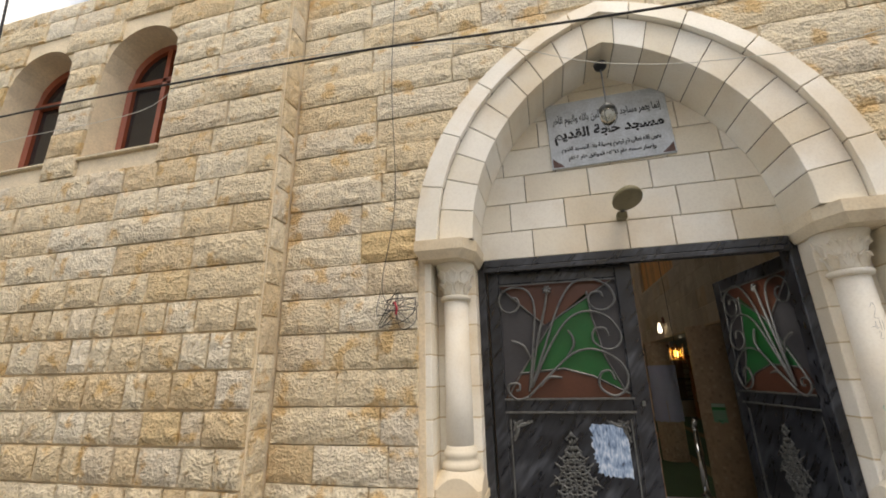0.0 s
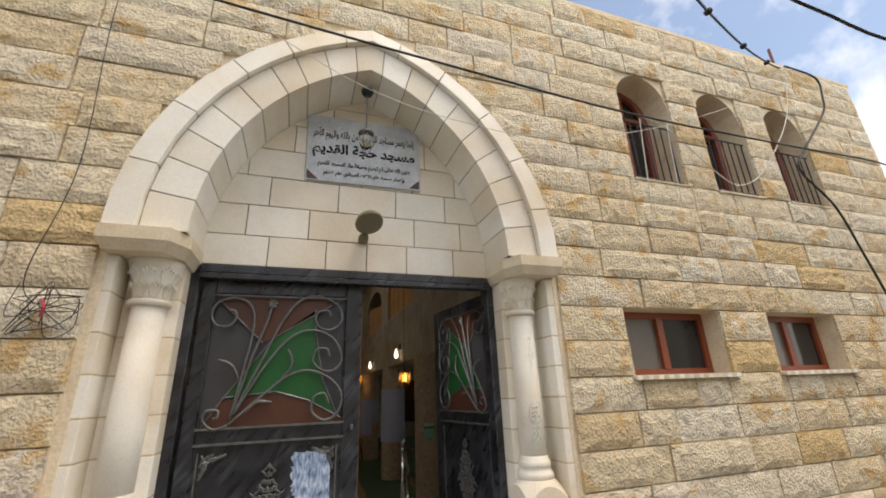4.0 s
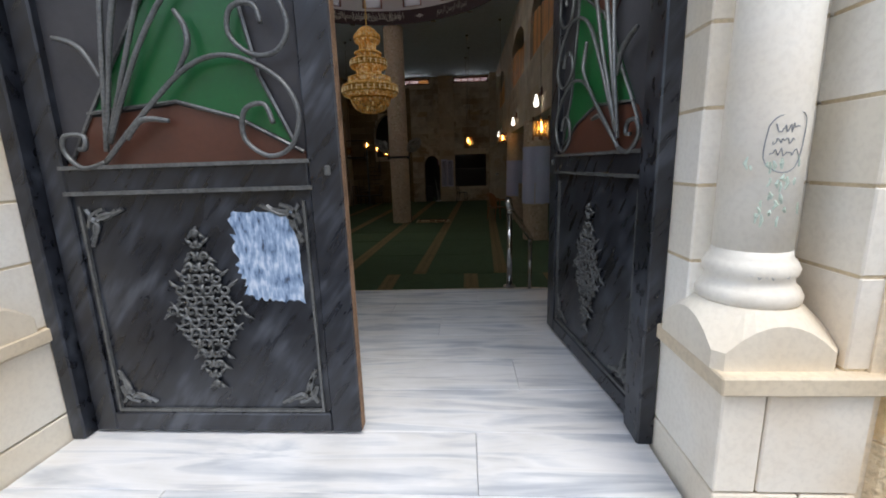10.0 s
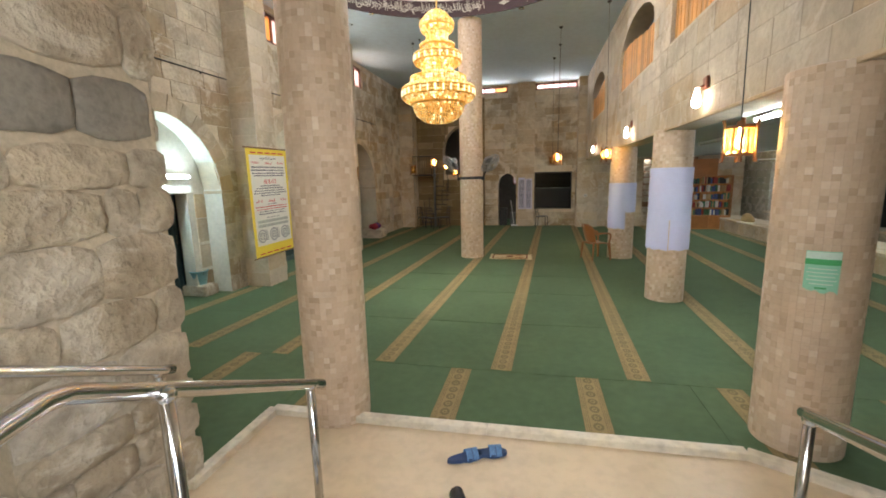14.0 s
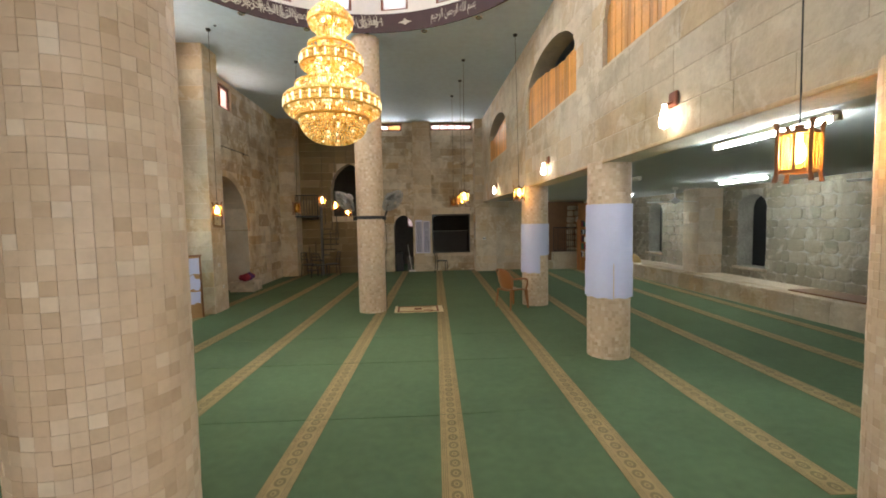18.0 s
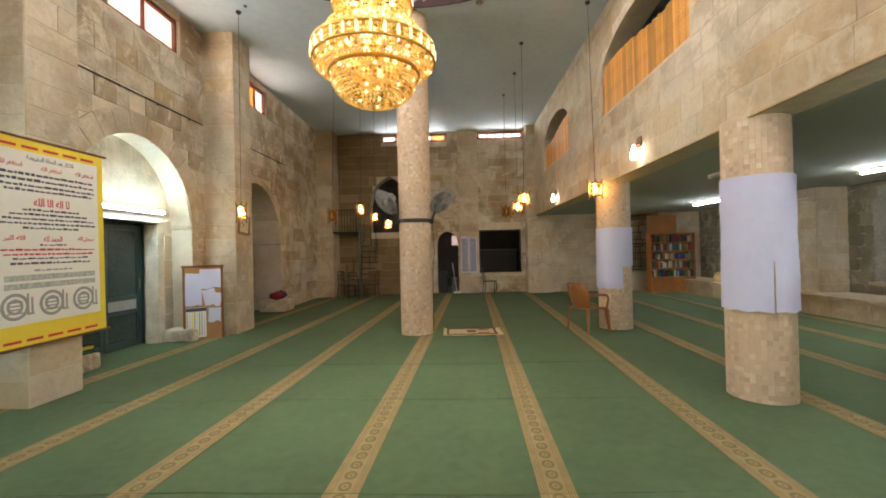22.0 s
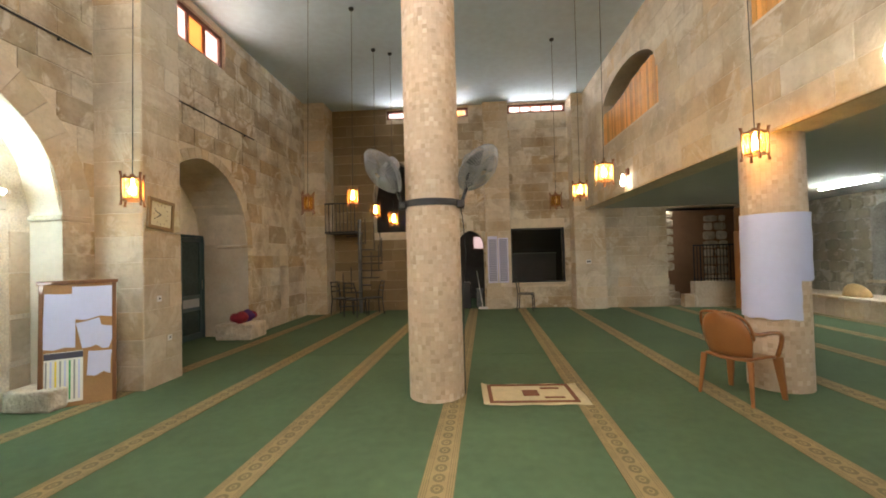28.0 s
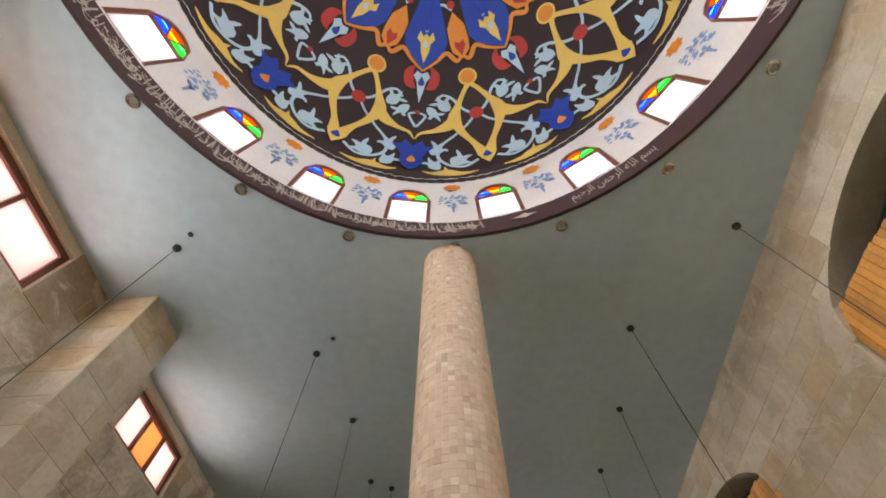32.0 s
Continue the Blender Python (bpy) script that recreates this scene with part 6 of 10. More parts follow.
def arched_window(name, label, h, face, grille, leaf=True):
    ob = thing(name, label, "window")
    ob["kind"] = "structure"
    y = face + 0.28
    c, half = (h.a0 + h.a1) / 2, (h.a1 - h.a0) / 2
    out = [(c + half * math.cos(math.pi * k / 14), h.z1 + (h.apex - h.z1) * math.sin(math.pi * k / 14)) for k in range(15)]
    bm = bmesh.new()
    pipe(bm, [(x, y, z) for x, z in [(h.a1 - 0.02, h.z0 + 0.02)] + out + [(h.a0 + 0.02, h.z0 + 0.02), (h.a1 - 0.02, h.z0 + 0.02)]], 0.045, 6)
    part("window_frame", bm, m_redwood, ob)
    bm = bmesh.new()
    vs = [bm.verts.new((x, y + 0.01, z)) for x, z in [(h.a1, h.z0)] + out + [(h.a0, h.z0)]]
    bm.faces.new(vs)
    part("pane", bm, m_wineglass, ob)
    part("mullion", boxes((c - 0.025, y - 0.03, h.z0, c + 0.025, y + 0.005, h.apex - 0.01)), m_redwood, ob)
    part("transom", boxes((h.a0, y - 0.03, h.z1 - 0.02, h.a1, y + 0.005, h.z1 + 0.03)), m_redwood, ob)
    part("window_sill", soft_box(h.a0 - 0.01, face - 0.035, h.z0 - 0.02, h.a1 + 0.01, face + 0.25, h.z0 + 0.005, 0.006), sillm, ob)
    if grille:
        for k in range(7):
            x = h.a0 + 0.03 + (h.a1 - h.a0 - 0.06) * k / 6
            bm = bmesh.new()
            pipe(bm, [(x, face + 0.03, h.z0 + 0.01), (x, face + 0.03, h.z0 + 0.62)], 0.007, 6)
            part("grille_bar", bm, m_iron, ob)
        for z in (h.z0 + 0.05, h.z0 + 0.62):
            bm = bmesh.new()
            pipe(bm, [(h.a0, face + 0.03, z), (h.a1, face + 0.03, z)], 0.008, 6)
            part("grille_rail", bm, m_iron, ob)
    return ob


for h in up_windows:
    arched_window("window_upper", "arched red-framed upper window with a low iron grille", h, FACE, True)
for h in wing_holes:
    arched_window("window_wing", "arched red-framed window in a deep grey reveal", h, 2.72, False)
for h in low_windows:
    ob = thing("window_low", "small red-framed sliding window with a stone sill", "window")
    ob["kind"] = "structure"
    y = FACE + 0.14
    bm = boxes((h.a0, y, h.z0, h.a1, y + 0.05, h.z0 + 0.05), (h.a0, y, h.z1 - 0.05, h.a1, y + 0.05, h.z1), (h.a0, y, h.z0 + 0.05, h.a0 + 0.05, y + 0.05, h.z1 - 0.05), (h.a1 - 0.05, y, h.z0 + 0.05, h.a1, y + 0.05, h.z1 - 0.05))
    part("window_frame", bm, m_redwood, ob)
    c = (h.a0 + h.a1) / 2
    part("sash", boxes((c - 0.03, y - 0.01, h.z0 + 0.05, c + 0.03, y + 0.04, h.z1 - 0.05)), m_redwood, ob)
    part("pane", boxes((h.a0 + 0.05, y + 0.02, h.z0 + 0.05, c - 0.03, y + 0.028, h.z1 - 0.05)), m_milky, ob)
    part("pane", boxes((c + 0.03, y + 0.02, h.z0 + 0.05, h.a1 - 0.05, y + 0.028, h.z1 - 0.05)), m_wineglass, ob)
    part("window_sill", soft_box(h.a0 - 0.03, FACE - 0.055, h.z0 - 0.03, h.a1 + 0.03, FACE + 0.13, h.z0 + 0.003, 0.006), sillm, ob)
    n = int((h.a1 - h.a0 + 0.06) / 0.045)
    for k in range(n):
        x = h.a0 - 0.03 + 0.045 * k
        part("sill_chip", boxes((x, FACE - 0.07, h.z0 - 0.028, x + 0.043, FACE - 0.056, h.z0 + 0.001)), (m_white, m_tan_stone)[k % 2], ob)

outside += [o for o in bpy.data.objects if o not in already]
for o in outside:
    if not o.parent:
        o.matrix_basis = ENTRANCE @ o.matrix_basis

# ---- beyond the corner ----
nb = thing("neighbour_house", "low old house of rough pale stones with a dark opening", "house")
m_rubble = stone("pale_rubble", YEL, "none", bump=1.0, coarse=9, fine=30, dist=0.06)
part("wall", boxes((8.9, 3.6, ROAD, 14, 4.0, 1.9), (8.9, 3.6, 2.6, 14, 4.0, 3.0), (10.5, 3.6, 1.9, 14, 4.0, 2.6)), m_rubble, nb)
part("opening", boxes((8.9, 4.1, 1.9, 10.5, 4.2, 2.6)), m_dark, nb)
rnd = random.Random(2)
for k in range(26):
    w = rnd.uniform(0.12, 0.3)
    part("stone", soft_box(-w / 2, -0.12, -0.07, w / 2, 0.12, 0.07, 0.03), m_rubble, nb, m=Matrix.Translation((9.0 + 0.19 * k, 3.62, 3.05 + 0.12 * (k % 2) + rnd.uniform(-0.02, 0.03))) @ Matrix.Rotation(rnd.uniform(-0.2, 0.2), 4, "Y"))
part("side_wall", boxes((7.75, 3.5, ROAD, 8.89, 3.7, 2.55)), m_joint, nb, "cream rendered garden wall")

# ---- stonework of the hall ----
OLD = [(0.0, (0.5, 0.41, 0.29)), (0.25, (0.63, 0.54, 0.41)), (0.5, (0.56, 0.46, 0.33)), (0.75, (0.68, 0.59, 0.46)), (0.9, (0.46, 0.38, 0.28)), (1.0, (0.74, 0.67, 0.56))]
GREY = [(0.0, (0.19, 0.17, 0.12)), (0.3, (0.27, 0.24, 0.175)), (0.6, (0.22, 0.195, 0.14)), (0.85, (0.32, 0.29, 0.22)), (1.0, (0.17, 0.155, 0.115))]
m_old = stone("old_rubble_limestone", OLD, "object", bump=0.9, coarse=5, fine=18, stain=(0.36, 0.28, 0.19), stain_amt=0.65, spread=(0.48, 0.62), mottle=0.95, grain=0.5, dist=0.05, lime=0.55)
m_old_i = stone("old_rubble_limestone_rest", OLD, "island", bump=0.9, coarse=5, fine=18, stain=(0.36, 0.28, 0.19), stain_amt=0.65, spread=(0.48, 0.62), mottle=0.95, grain=0.5, dist=0.05, lime=0.55)
m_basalt = stone("dark_grey_stone", [(0, (0.22, 0.195, 0.16)), (1, (0.34, 0.3, 0.245))], "object", bump=0.5, coarse=5, fine=24, stain=(0.3, 0.27, 0.22))
m_aisle_stone = stone("grey_aisle_stone", GREY, "object", bump=0.35, coarse=2.5, fine=16, stain=(0.24, 0.2, 0.13), stain_amt=0.5, spread=(0.48, 0.66), mottle=0.6, grain=0.3, dist=0.03, lime=0.3)
m_aisle_stone_i = stone("grey_aisle_stone_rest", GREY, "island", bump=0.35, coarse=2.5, fine=16, stain=(0.24, 0.2, 0.13), stain_amt=0.5, spread=(0.48, 0.66), mottle=0.6, grain=0.3, dist=0.03, lime=0.3)
m_pale = stone("pale_dressed_limestone", [(0, (0.5, 0.42, 0.31)), (0.4, (0.58, 0.5, 0.39)), (0.7, (0.52, 0.43, 0.31)), (0.9, (0.56, 0.42, 0.26)), (1, (0.64, 0.58, 0.48))], "object", bump=0.35, coarse=1.9, fine=17, stain=(0.43, 0.29, 0.15), stain_amt=0.6, spread=(0.5, 0.68), mottle=0.55, grain=0.28, dist=0.025, lime=0.4)
m_pale_i = stone("pale_dressed_limestone_rest", [(0, (0.5, 0.42, 0.31)), (0.4, (0.58, 0.5, 0.39)), (0.7, (0.52, 0.43, 0.31)), (0.9, (0.56, 0.42, 0.26)), (1, (0.64, 0.58, 0.48))], "island", bump=0.35, coarse=1.9, fine=17, stain=(0.43, 0.29, 0.15), stain_amt=0.6, spread=(0.5, 0.68), mottle=0.55, grain=0.28, dist=0.025, lime=0.4)
rubble = cobble_variants("stone", m_old, 12)
aisle_blocks = cobble_variants("stone", m_aisle_stone, 8)
pale = stone_variants("stone", m_pale, 0.3, 6, grid=(3, 2))


def arch_ring(parent, hole, depth, face, n, width, proud, meshmat, name="voussoir"):
    """Wedge stones round an arch in a wall along y, each a part."""
    c, half, spring, apex = (hole.a0 + hole.a1) / 2, (hole.a1 - hole.a0) / 2, hole.z1, hole.apex
    fine = []
    for k in range(201):
        a = c - half * math.cos(math.pi * k / 200)
        fine.append(Vector((a, arch_top(a, c, half, spring, apex))))
    fine[0].y = fine[-1].y = spring
    run = [0.0]
    for p, q in zip(fine, fine[1:]):
        run.append(run[-1] + (q - p).length)

    def at(s):
        i = next((i for i, r in enumerate(run) if r >= s), 200)
        i = max(i, 1)
        f = (s - run[i - 1]) / max(1e-9, run[i] - run[i - 1])
        p = fine[i - 1].lerp(fine[i], f)
        lo, hi = fine[max(0, i - 4)], fine[min(200, i + 3)]
        d = (hi - lo).normalized()
        nrm = Vector((-d.y, d.x))
        return p, nrm

    for k in range(n):
        s0, s1 = run[-1] * k / n + 0.003, run[-1] * (k + 1) / n - 0.003
        (p0, n0), (p1, n1) = at(s0), at(s1)
        quad = [p0, p1, p1 + n1 * width, p0 + n0 * width]
        bm = bmesh.new()
        out = [bm.verts.new((depth + face * proud, q.x, q.y)) for q in quad]
        back_ = [bm.verts.new((depth - face * 0.02, q.x, q.y)) for q in quad]
        bm.faces.new(out)
        bm.faces.new(back_[::-1])
        for i in range(4):
            j = (i + 1) % 4
            bm.faces.new((out[i], back_[i], back_[j], out[j]))
        part(name, bm, meshmat, parent)


RING = {arch1: 0.3, arch2: 0.34, arch3: 0.17}
grown = [Opening(h.a0 - w, h.a1 + w, 0, h.z1, h.apex + w) for h, w in RING.items()] + [win0, win1, win2, niche3]
mason = Masonry(west, dress, m_dress_i, (WEST, 14.5, 1.6))
courses(mason, "y", 6.9, BACK, 0, CEIL, WEST, 1, grown, 0.33, (0.34, 1.0), 0.012, 0.005, 5, 0.07)
random.seed(5)
for h, w in RING.items():
    for a0, a1 in ((h.a0 - w, h.a0), (h.a1, h.a1 + w)):
        courses(mason, "y", a0, a1, 0, h.z1 - 0.06, WEST, 1, (), 0.3, (0.3, 0.4), 0.02, 0.006, 9, 0.05)
mason.lay()
for h, w in RING.items():
    arch_ring(west, h, WEST, 1, 15 if h is not arch3 else 27, w, 0.022, m_pale)
    bm = bmesh.new()
    for s in (h.a0 - 0.03, h.a1 - 0.28):
        box(bm, WEST - 0.9, s, h.z1 - 0.055, WEST + 0.035, s + 0.31, h.z1)
    for a0, a1 in ((h.a0 - w, h.a0 + 0.03), (h.a1 - 0.03, h.a1 + w)):
        part("impost", soft_box(WEST - 0.6, a0, h.z1 - 0.055, WEST + 0.04, a1, h.z1, 0.012), m_pale, west, "moulded impost stone")
    bm.free()
m_reveal = stone("bare_reveal_stone", BEI, "none", bump=0.2, coarse=1.9, fine=17, stain=(0.38, 0.26, 0.14), stain_amt=0.4, mottle=0.4, grain=0.2)
m_lime = plain("whitewashed_plaster", (0.62, 0.58, 0.5), 0.92, vary=0.14, scale=1.8, bump=0.3, bump_scale=9)
for h in RING:
    bm = bmesh.new()
    c, half, n = (h.a0 + h.a1) / 2, (h.a1 - h.a0) / 2, 26
    rows_ = []
    for x in (WEST - 0.945, WEST - 0.5, WEST + 0.012):
        pts = [(h.a0 + 0.004, 0.01)] + [(c - (half - 0.004) * math.cos(math.pi * k / n), h.top(c - half * math.cos(math.pi * k / n)) - 0.004) for k in range(n + 1)] + [(h.a1 - 0.004, 0.01)]
        rows_.append([bm.verts.new((x, a, z)) for a, z in pts])
    for p, q in zip(rows_, rows_[1:]):
        for i in range(len(p) - 1):
            bm.faces.new((p[i], p[i + 1], q[i + 1], q[i]))
    part("reveal", bm, m_lime if h is arch1 else m_reveal, west, "whitewashed inside of the arch" if h is arch1 else "bare stone inside of the arch")

m_rough_lime = plain("rough_limed_rubble", (0.6, 0.54, 0.44), 0.95, vary=0.3, scale=5, bump=1.0, bump_scale=16)
for h, top, door, mat in ((arch1, 1.87, (9.58, 11.0), m_lime), (arch2, 2.06, (13.28, 14.82), m_rough_lime)):
    inner_wall = structure("wall_recess", wall_mesh("y", h.a0 - 0.1, h.a1 + 0.1, 0.009, h.apex + 0.05, WEST - 0.6, WEST - 0.36, [Opening(door[0], door[1], 0.009, top)]), mat, "limed wall with the door opening inside the arch", "wall")
    part("lintel", soft_box(WEST - 0.62, door[0] - 0.12, top, WEST - 0.345, door[1] + 0.12, top + 0.14, 0.012), m_lime, inner_wall, "limed lintel over the door")
    for p, q in ((h.a0 + 0.01, door[0] - 0.14), (door[1] + 0.14, h.a1 - 0.01)):
        if q - p > 0.08:
            for za in (0.01, 0.5, 0.98, 1.42):
                part("jamb_stone", soft_box(WEST - 0.37, p, za, WEST - 0.348, q, za + 0.43, 0.008), m_pale, inner_wall)
# darker brown blocks for the west part of the end wall
DARK_BROWN = [(0.0, (0.2, 0.14, 0.07)), (0.4, (0.26, 0.185, 0.095)), (0.7, (0.22, 0.155, 0.08)), (0.9, (0.34, 0.26, 0.15)), (1.0, (0.17, 0.12, 0.06))]
m_dark_brown = stone("browned_limestone", DARK_BROWN, "object", bump=0.16, coarse=1.9, fine=17, stain=(0.16, 0.11, 0.06), stain_amt=0.5, spread=(0.5, 0.72), mottle=0.4, grain=0.22, dist=0.015)
m_dark_brown_i = stone("browned_limestone_rest", DARK_BROWN, "island", bump=0.16, coarse=1.9, fine=17, stain=(0.16, 0.11, 0.06), stain_amt=0.5, spread=(0.5, 0.72), mottle=0.4, grain=0.22, dist=0.015)
brown_blocks = stone_variants("stone", m_dark_brown, 0.35, 6, grid=(3, 2))
mason = Masonry(back, brown_blocks, m_dark_brown_i, (-2.5, BACK, 1.8), limit=120)
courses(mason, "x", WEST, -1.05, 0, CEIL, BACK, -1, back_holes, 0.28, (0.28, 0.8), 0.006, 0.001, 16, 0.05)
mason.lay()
mason = Masonry(back, dress, m_dress_i, (0.8, BACK, 1.8))
courses(mason, "x", -1.05, EAST + 0.33, 0, CEIL, BACK, -1, back_holes, 0.28, (0.28, 0.8), 0.007, 0.004, 6, 0.05)
mason.lay()
mason = Masonry(east, pale, m_pale_i, (EAST, 13, 3.2))
courses(mason, "y", FRONT + 0.1, BACK, AISLE, CEIL, EAST, -1, bal, 0.29, (0.35, 0.8), 0.006, 0.003, 7, 0.03)
mason.lay()
part("soffit_edge", soft_box(EAST - 0.016, FRONT + 0.1, AISLE - 0.03, EAST + 0.03, BACK, AISLE + 0.005, 0.006), m_pale, east)

# the old rubble wall beside the steps
mason = Masonry(stub, rubble, m_old_i, (-1.22, 6.4, 1.5), name="rubble_stone")
courses(mason, "y", FRONT + 0.1, 7.05, 0.35, 2.22, -1.23, 1, [stub_niche], 0.27, (0.18, 0.6), 0.06, -0.015, 21, 0.09)
courses(mason, "y", FRONT + 0.1, 7.05, 2.62, CEIL, -1.22, 1, (), 0.29, (0.2, 0.6), 0.055, -0.015, 22, 0.09)
courses(mason, "y", FRONT + 0.1, 7.05, 0.0, 0.345, -1.22, 1, (), 0.34, (0.3, 0.6), 0.05, 0.02, 23, 0.02)
courses(mason, "x", -1.74, -1.24, 0, 2.22, 7.0, 1, (), 0.3, (0.26, 0.56), 0.03, 0.012, 24, 0.07)
courses(mason, "x", -1.74, -1.2, 2.24, CEIL, 7.02, 1, (), 0.3, (0.26, 0.56), 0.045, 0.02, 25, 0.06)
mason.lay()
a = FRONT + 0.15
rnd = random.Random(4)
basalt = cobble_variants("dark_stone", m_basalt, 4)
while a < 6.92:
    w = min(rnd.uniform(0.34, 0.5), 6.98 - a)
    o = new("dark_stone", basalt[rnd.randrange(4)] if a > 5.5 else rubble[0])
    o.parent = stub
    o.matrix_basis = Matrix.Translation((-1.22, a + w / 2, 2.42)) @ Matrix.Rotation(math.pi / 2, 4, "Z") @ Matrix.Diagonal((w + 0.01, 0.055, 0.33, 1))
    a += w

# piers
for nm, ax, ay, bx, by in pier_specs:
    mason = Masonry(piers[nm], pale, m_pale_i, (ax, ay, 1.4), limit=120)
    courses(mason, "x", ax + (0.02 if ax < 0 else 0), bx, 0, CEIL, ay, -1, (), 0.3, (0.36, 0.66), 0.007, 0.004, 31 + int(ay * 10), 0.03)
    if ax < 0:
        courses(mason, "y", ay, by, 0, CEIL, bx, 1, (), 0.3, (0.34, 0.66), 0.007, 0.004, 32 + int(ay * 10), 0.03)
    else:
        courses(mason, "y", ay, by, 0, CEIL, ax, -1, (), 0.3, (0.34, 0.66), 0.007, 0.004, 32 + int(ay * 10), 0.03)
    mason.lay()
for nm, ax, ay, bx, by in (("pier_aisle", 7.45, 11.55, 8.5, 12.3), ("pier_aisle_far", 7.85, 16.95, 8.5, 17.6)):
    mason = Masonry(piers[nm], pale, m_pale_i, (ax, ay, 1.4), limit=80)
    courses(mason, "x", ax, bx, 0, AISLE, ay, -1, (), 0.3, (0.36, 0.66), 0.014, 0.006, 41, 0.03)
    courses(mason, "y", ay, by, 0, AISLE, ax, -1, (), 0.3, (0.36, 0.66), 0.014, 0.006, 42, 0.03)
    mason.lay()

# aisle
mason = Masonry(aisle_wall, aisle_blocks, m_aisle_stone_i, (8.5, 14.5, 1.2))
courses(mason, "y", FRONT + 0.3, BACK - 0.25, 0, AISLE, 8.5, -1, aisle_w, 0.22, (0.18, 0.46), 0.02, -0.012, 51, 0.06)
mason.lay()
mason = Masonry(aisle_back, pale, m_pale_i, (5, 22, 1.2))
courses(mason, "x", EAST + 0.5, 8.5, 0, AISLE, BACK - 0.25, -1, [Opening(5.08, 7.1, 0, AISLE)], 0.27, (0.3, 0.6), 0.014, 0.006, 52, 0.03)
mason.lay()
plinth = bpy.data.objects["plinth"]
mason = Masonry(plinth, pale, m_pale_i, (7.5, 14, 0.2))
courses(mason, "y", 12.31, BACK - 0.3, 0, 0.36, 7.5, -1, (), 0.36, (0.4, 0.8), 0.012, 0.008, 53, 0)
mason.lay()
for k in range(14):
    part("coping_stone", soft_box(7.46, 12.31 + 0.71 * k, 0.36, 7.86, 12.31 + 0.71 * k + 0.7, 0.43, 0.01), m_pale, plinth)

# whitewashed niche with a ledge in the rubble wall
tagged(part("niche_lining", boxes((-1.74, 4.61, 0.581, -1.7, 6.05, 1.579), (-1.7, 4.61, 0.581, -1.16, 6.05, 0.63), (-1.7, 4.61, 1.56, -1.2, 6.05, 1.578)), m_lime), "whitewashed niche in the rubble wall", "niche", kind="structure")

# ---- painted dome ----
m_paint = {n: plain("dome_paint_" + n, c, 0.6, vary=0.08, scale=3) for n, c in dict(yellow=(0.7, 0.46, 0.1), ice=(0.42, 0.55, 0.62), blue=(0.008, 0.04, 0.3), orange=(0.66, 0.22, 0.02), red=(0.42, 0.025, 0.015), brown=(0.035, 0.012, 0.01), cream=(0.66, 0.6, 0.55)).items()}
RX, RZ = DRUM - 0.02, 2.9


def on_dome(u, e, inset):
    """u degrees round from the sector's axis, e degrees up the shell."""
    a, b = radians(u), radians(e)
    return Vector(((RX - inset) * math.cos(b) * math.cos(a), (RX - inset) * math.cos(b) * math.sin(a), SPRING + (RZ - inset) * math.sin(b)))


def smooth_line(pts, n=5):
    """Points on a smooth curve through pts."""
    P = [Vector(p) for p in pts]
    out = []
    for i in range(len(P) - 1):
        p0, p1, p2, p3 = P[max(i - 1, 0)], P[i], P[i + 1], P[min(i + 2, len(P) - 1)]
        for k in range(n):
            t = k / n
            out.append(0.5 * ((2 * p1) + (p2 - p0) * t + (2 * p0 - 5 * p1 + 4 * p2 - p3) * t * t + (3 * p1 - p0 - 3 * p2 + p3) * t ** 3))
    return out + [P[-1]]


def ribbon(pts, inset, n=5):
    """A painted stroke: points u, e and half width in degrees of e."""
    bm = bmesh.new()
    line = smooth_line(pts, n)
    pairs = []
    for i, p in enumerate(line):
        q, r = line[max(i - 1, 0)], line[min(i + 1, len(line) - 1)]
        f = math.cos(radians(p.y))
        d = Vector(((r.x - q.x) * f, r.y - q.y))
        d = d.normalized() if d.length > 1e-6 else Vector((0, 1))
        w = max(p.z, 0.05)
        pairs.append([bm.verts.new(on_dome(p.x + s * -d.y * w / f, p.y + s * d.x * w, inset)) for s in (-1, 1)])
    for (a, b), (c, d) in zip(pairs, pairs[1:]):
        bm.faces.new((a, b, d, c))
    return bm


def blot(cu, ce, outline, inset):
    """A painted patch: outline of (x, y) in degrees of arc round a centre."""
    bm = bmesh.new()
    f = math.cos(radians(ce))
    mid = bm.verts.new(on_dome(cu, ce, inset))
    vs = [bm.verts.new(on_dome(cu + x / f, ce + y, inset)) for x, y in outline]
    for i in range(len(vs)):
        bm.faces.new((mid, vs[i], vs[(i + 1) % len(vs)]))
    return bm


def round_(r, n=18, sy=1.0):
    return [(r * math.cos(2 * math.pi * k / n), sy * r * math.sin(2 * math.pi * k / n)) for k in range(n)]


def drop(w, h, flip=1):
    """A teardrop w wide and h high, its tip up (flip 1) or down (-1)."""
    return [(w * math.sin(t) * (0.55 - 0.45 * math.cos(t)) * 1.25, flip * h * (-0.5 * math.cos(t) * -1)) for t in [2 * math.pi * k / 20 for k in range(20)]]


def leafshape(w, h, ang):
    """A full leaf with a curled shoulder, a small side lobe and a hooked tip."""
    c, s = math.cos(radians(ang)), math.sin(radians(ang))
    base = [(0.02, -0.52), (0.3, -0.4), (0.46, -0.16), (0.4, 0.08), (0.62, 0.2), (0.8, 0.36), (0.46, 0.33), (0.22, 0.24), (0.12, 0.42), (-0.06, 0.58), (-0.08, 0.34), (-0.2, 0.14), (-0.48, 0.2), (-0.66, 0.06), (-0.42, 0.0), (-0.34, -0.2), (-0.2, -0.4)]
    line = smooth_line([(x * w, y * h, 0) for x, y in base + base[:1]], 3)[:-1]
    return [(p.x * c - p.y * s, p.x * s + p.y * c) for p in line]


motifs = []  # name, mesh, material


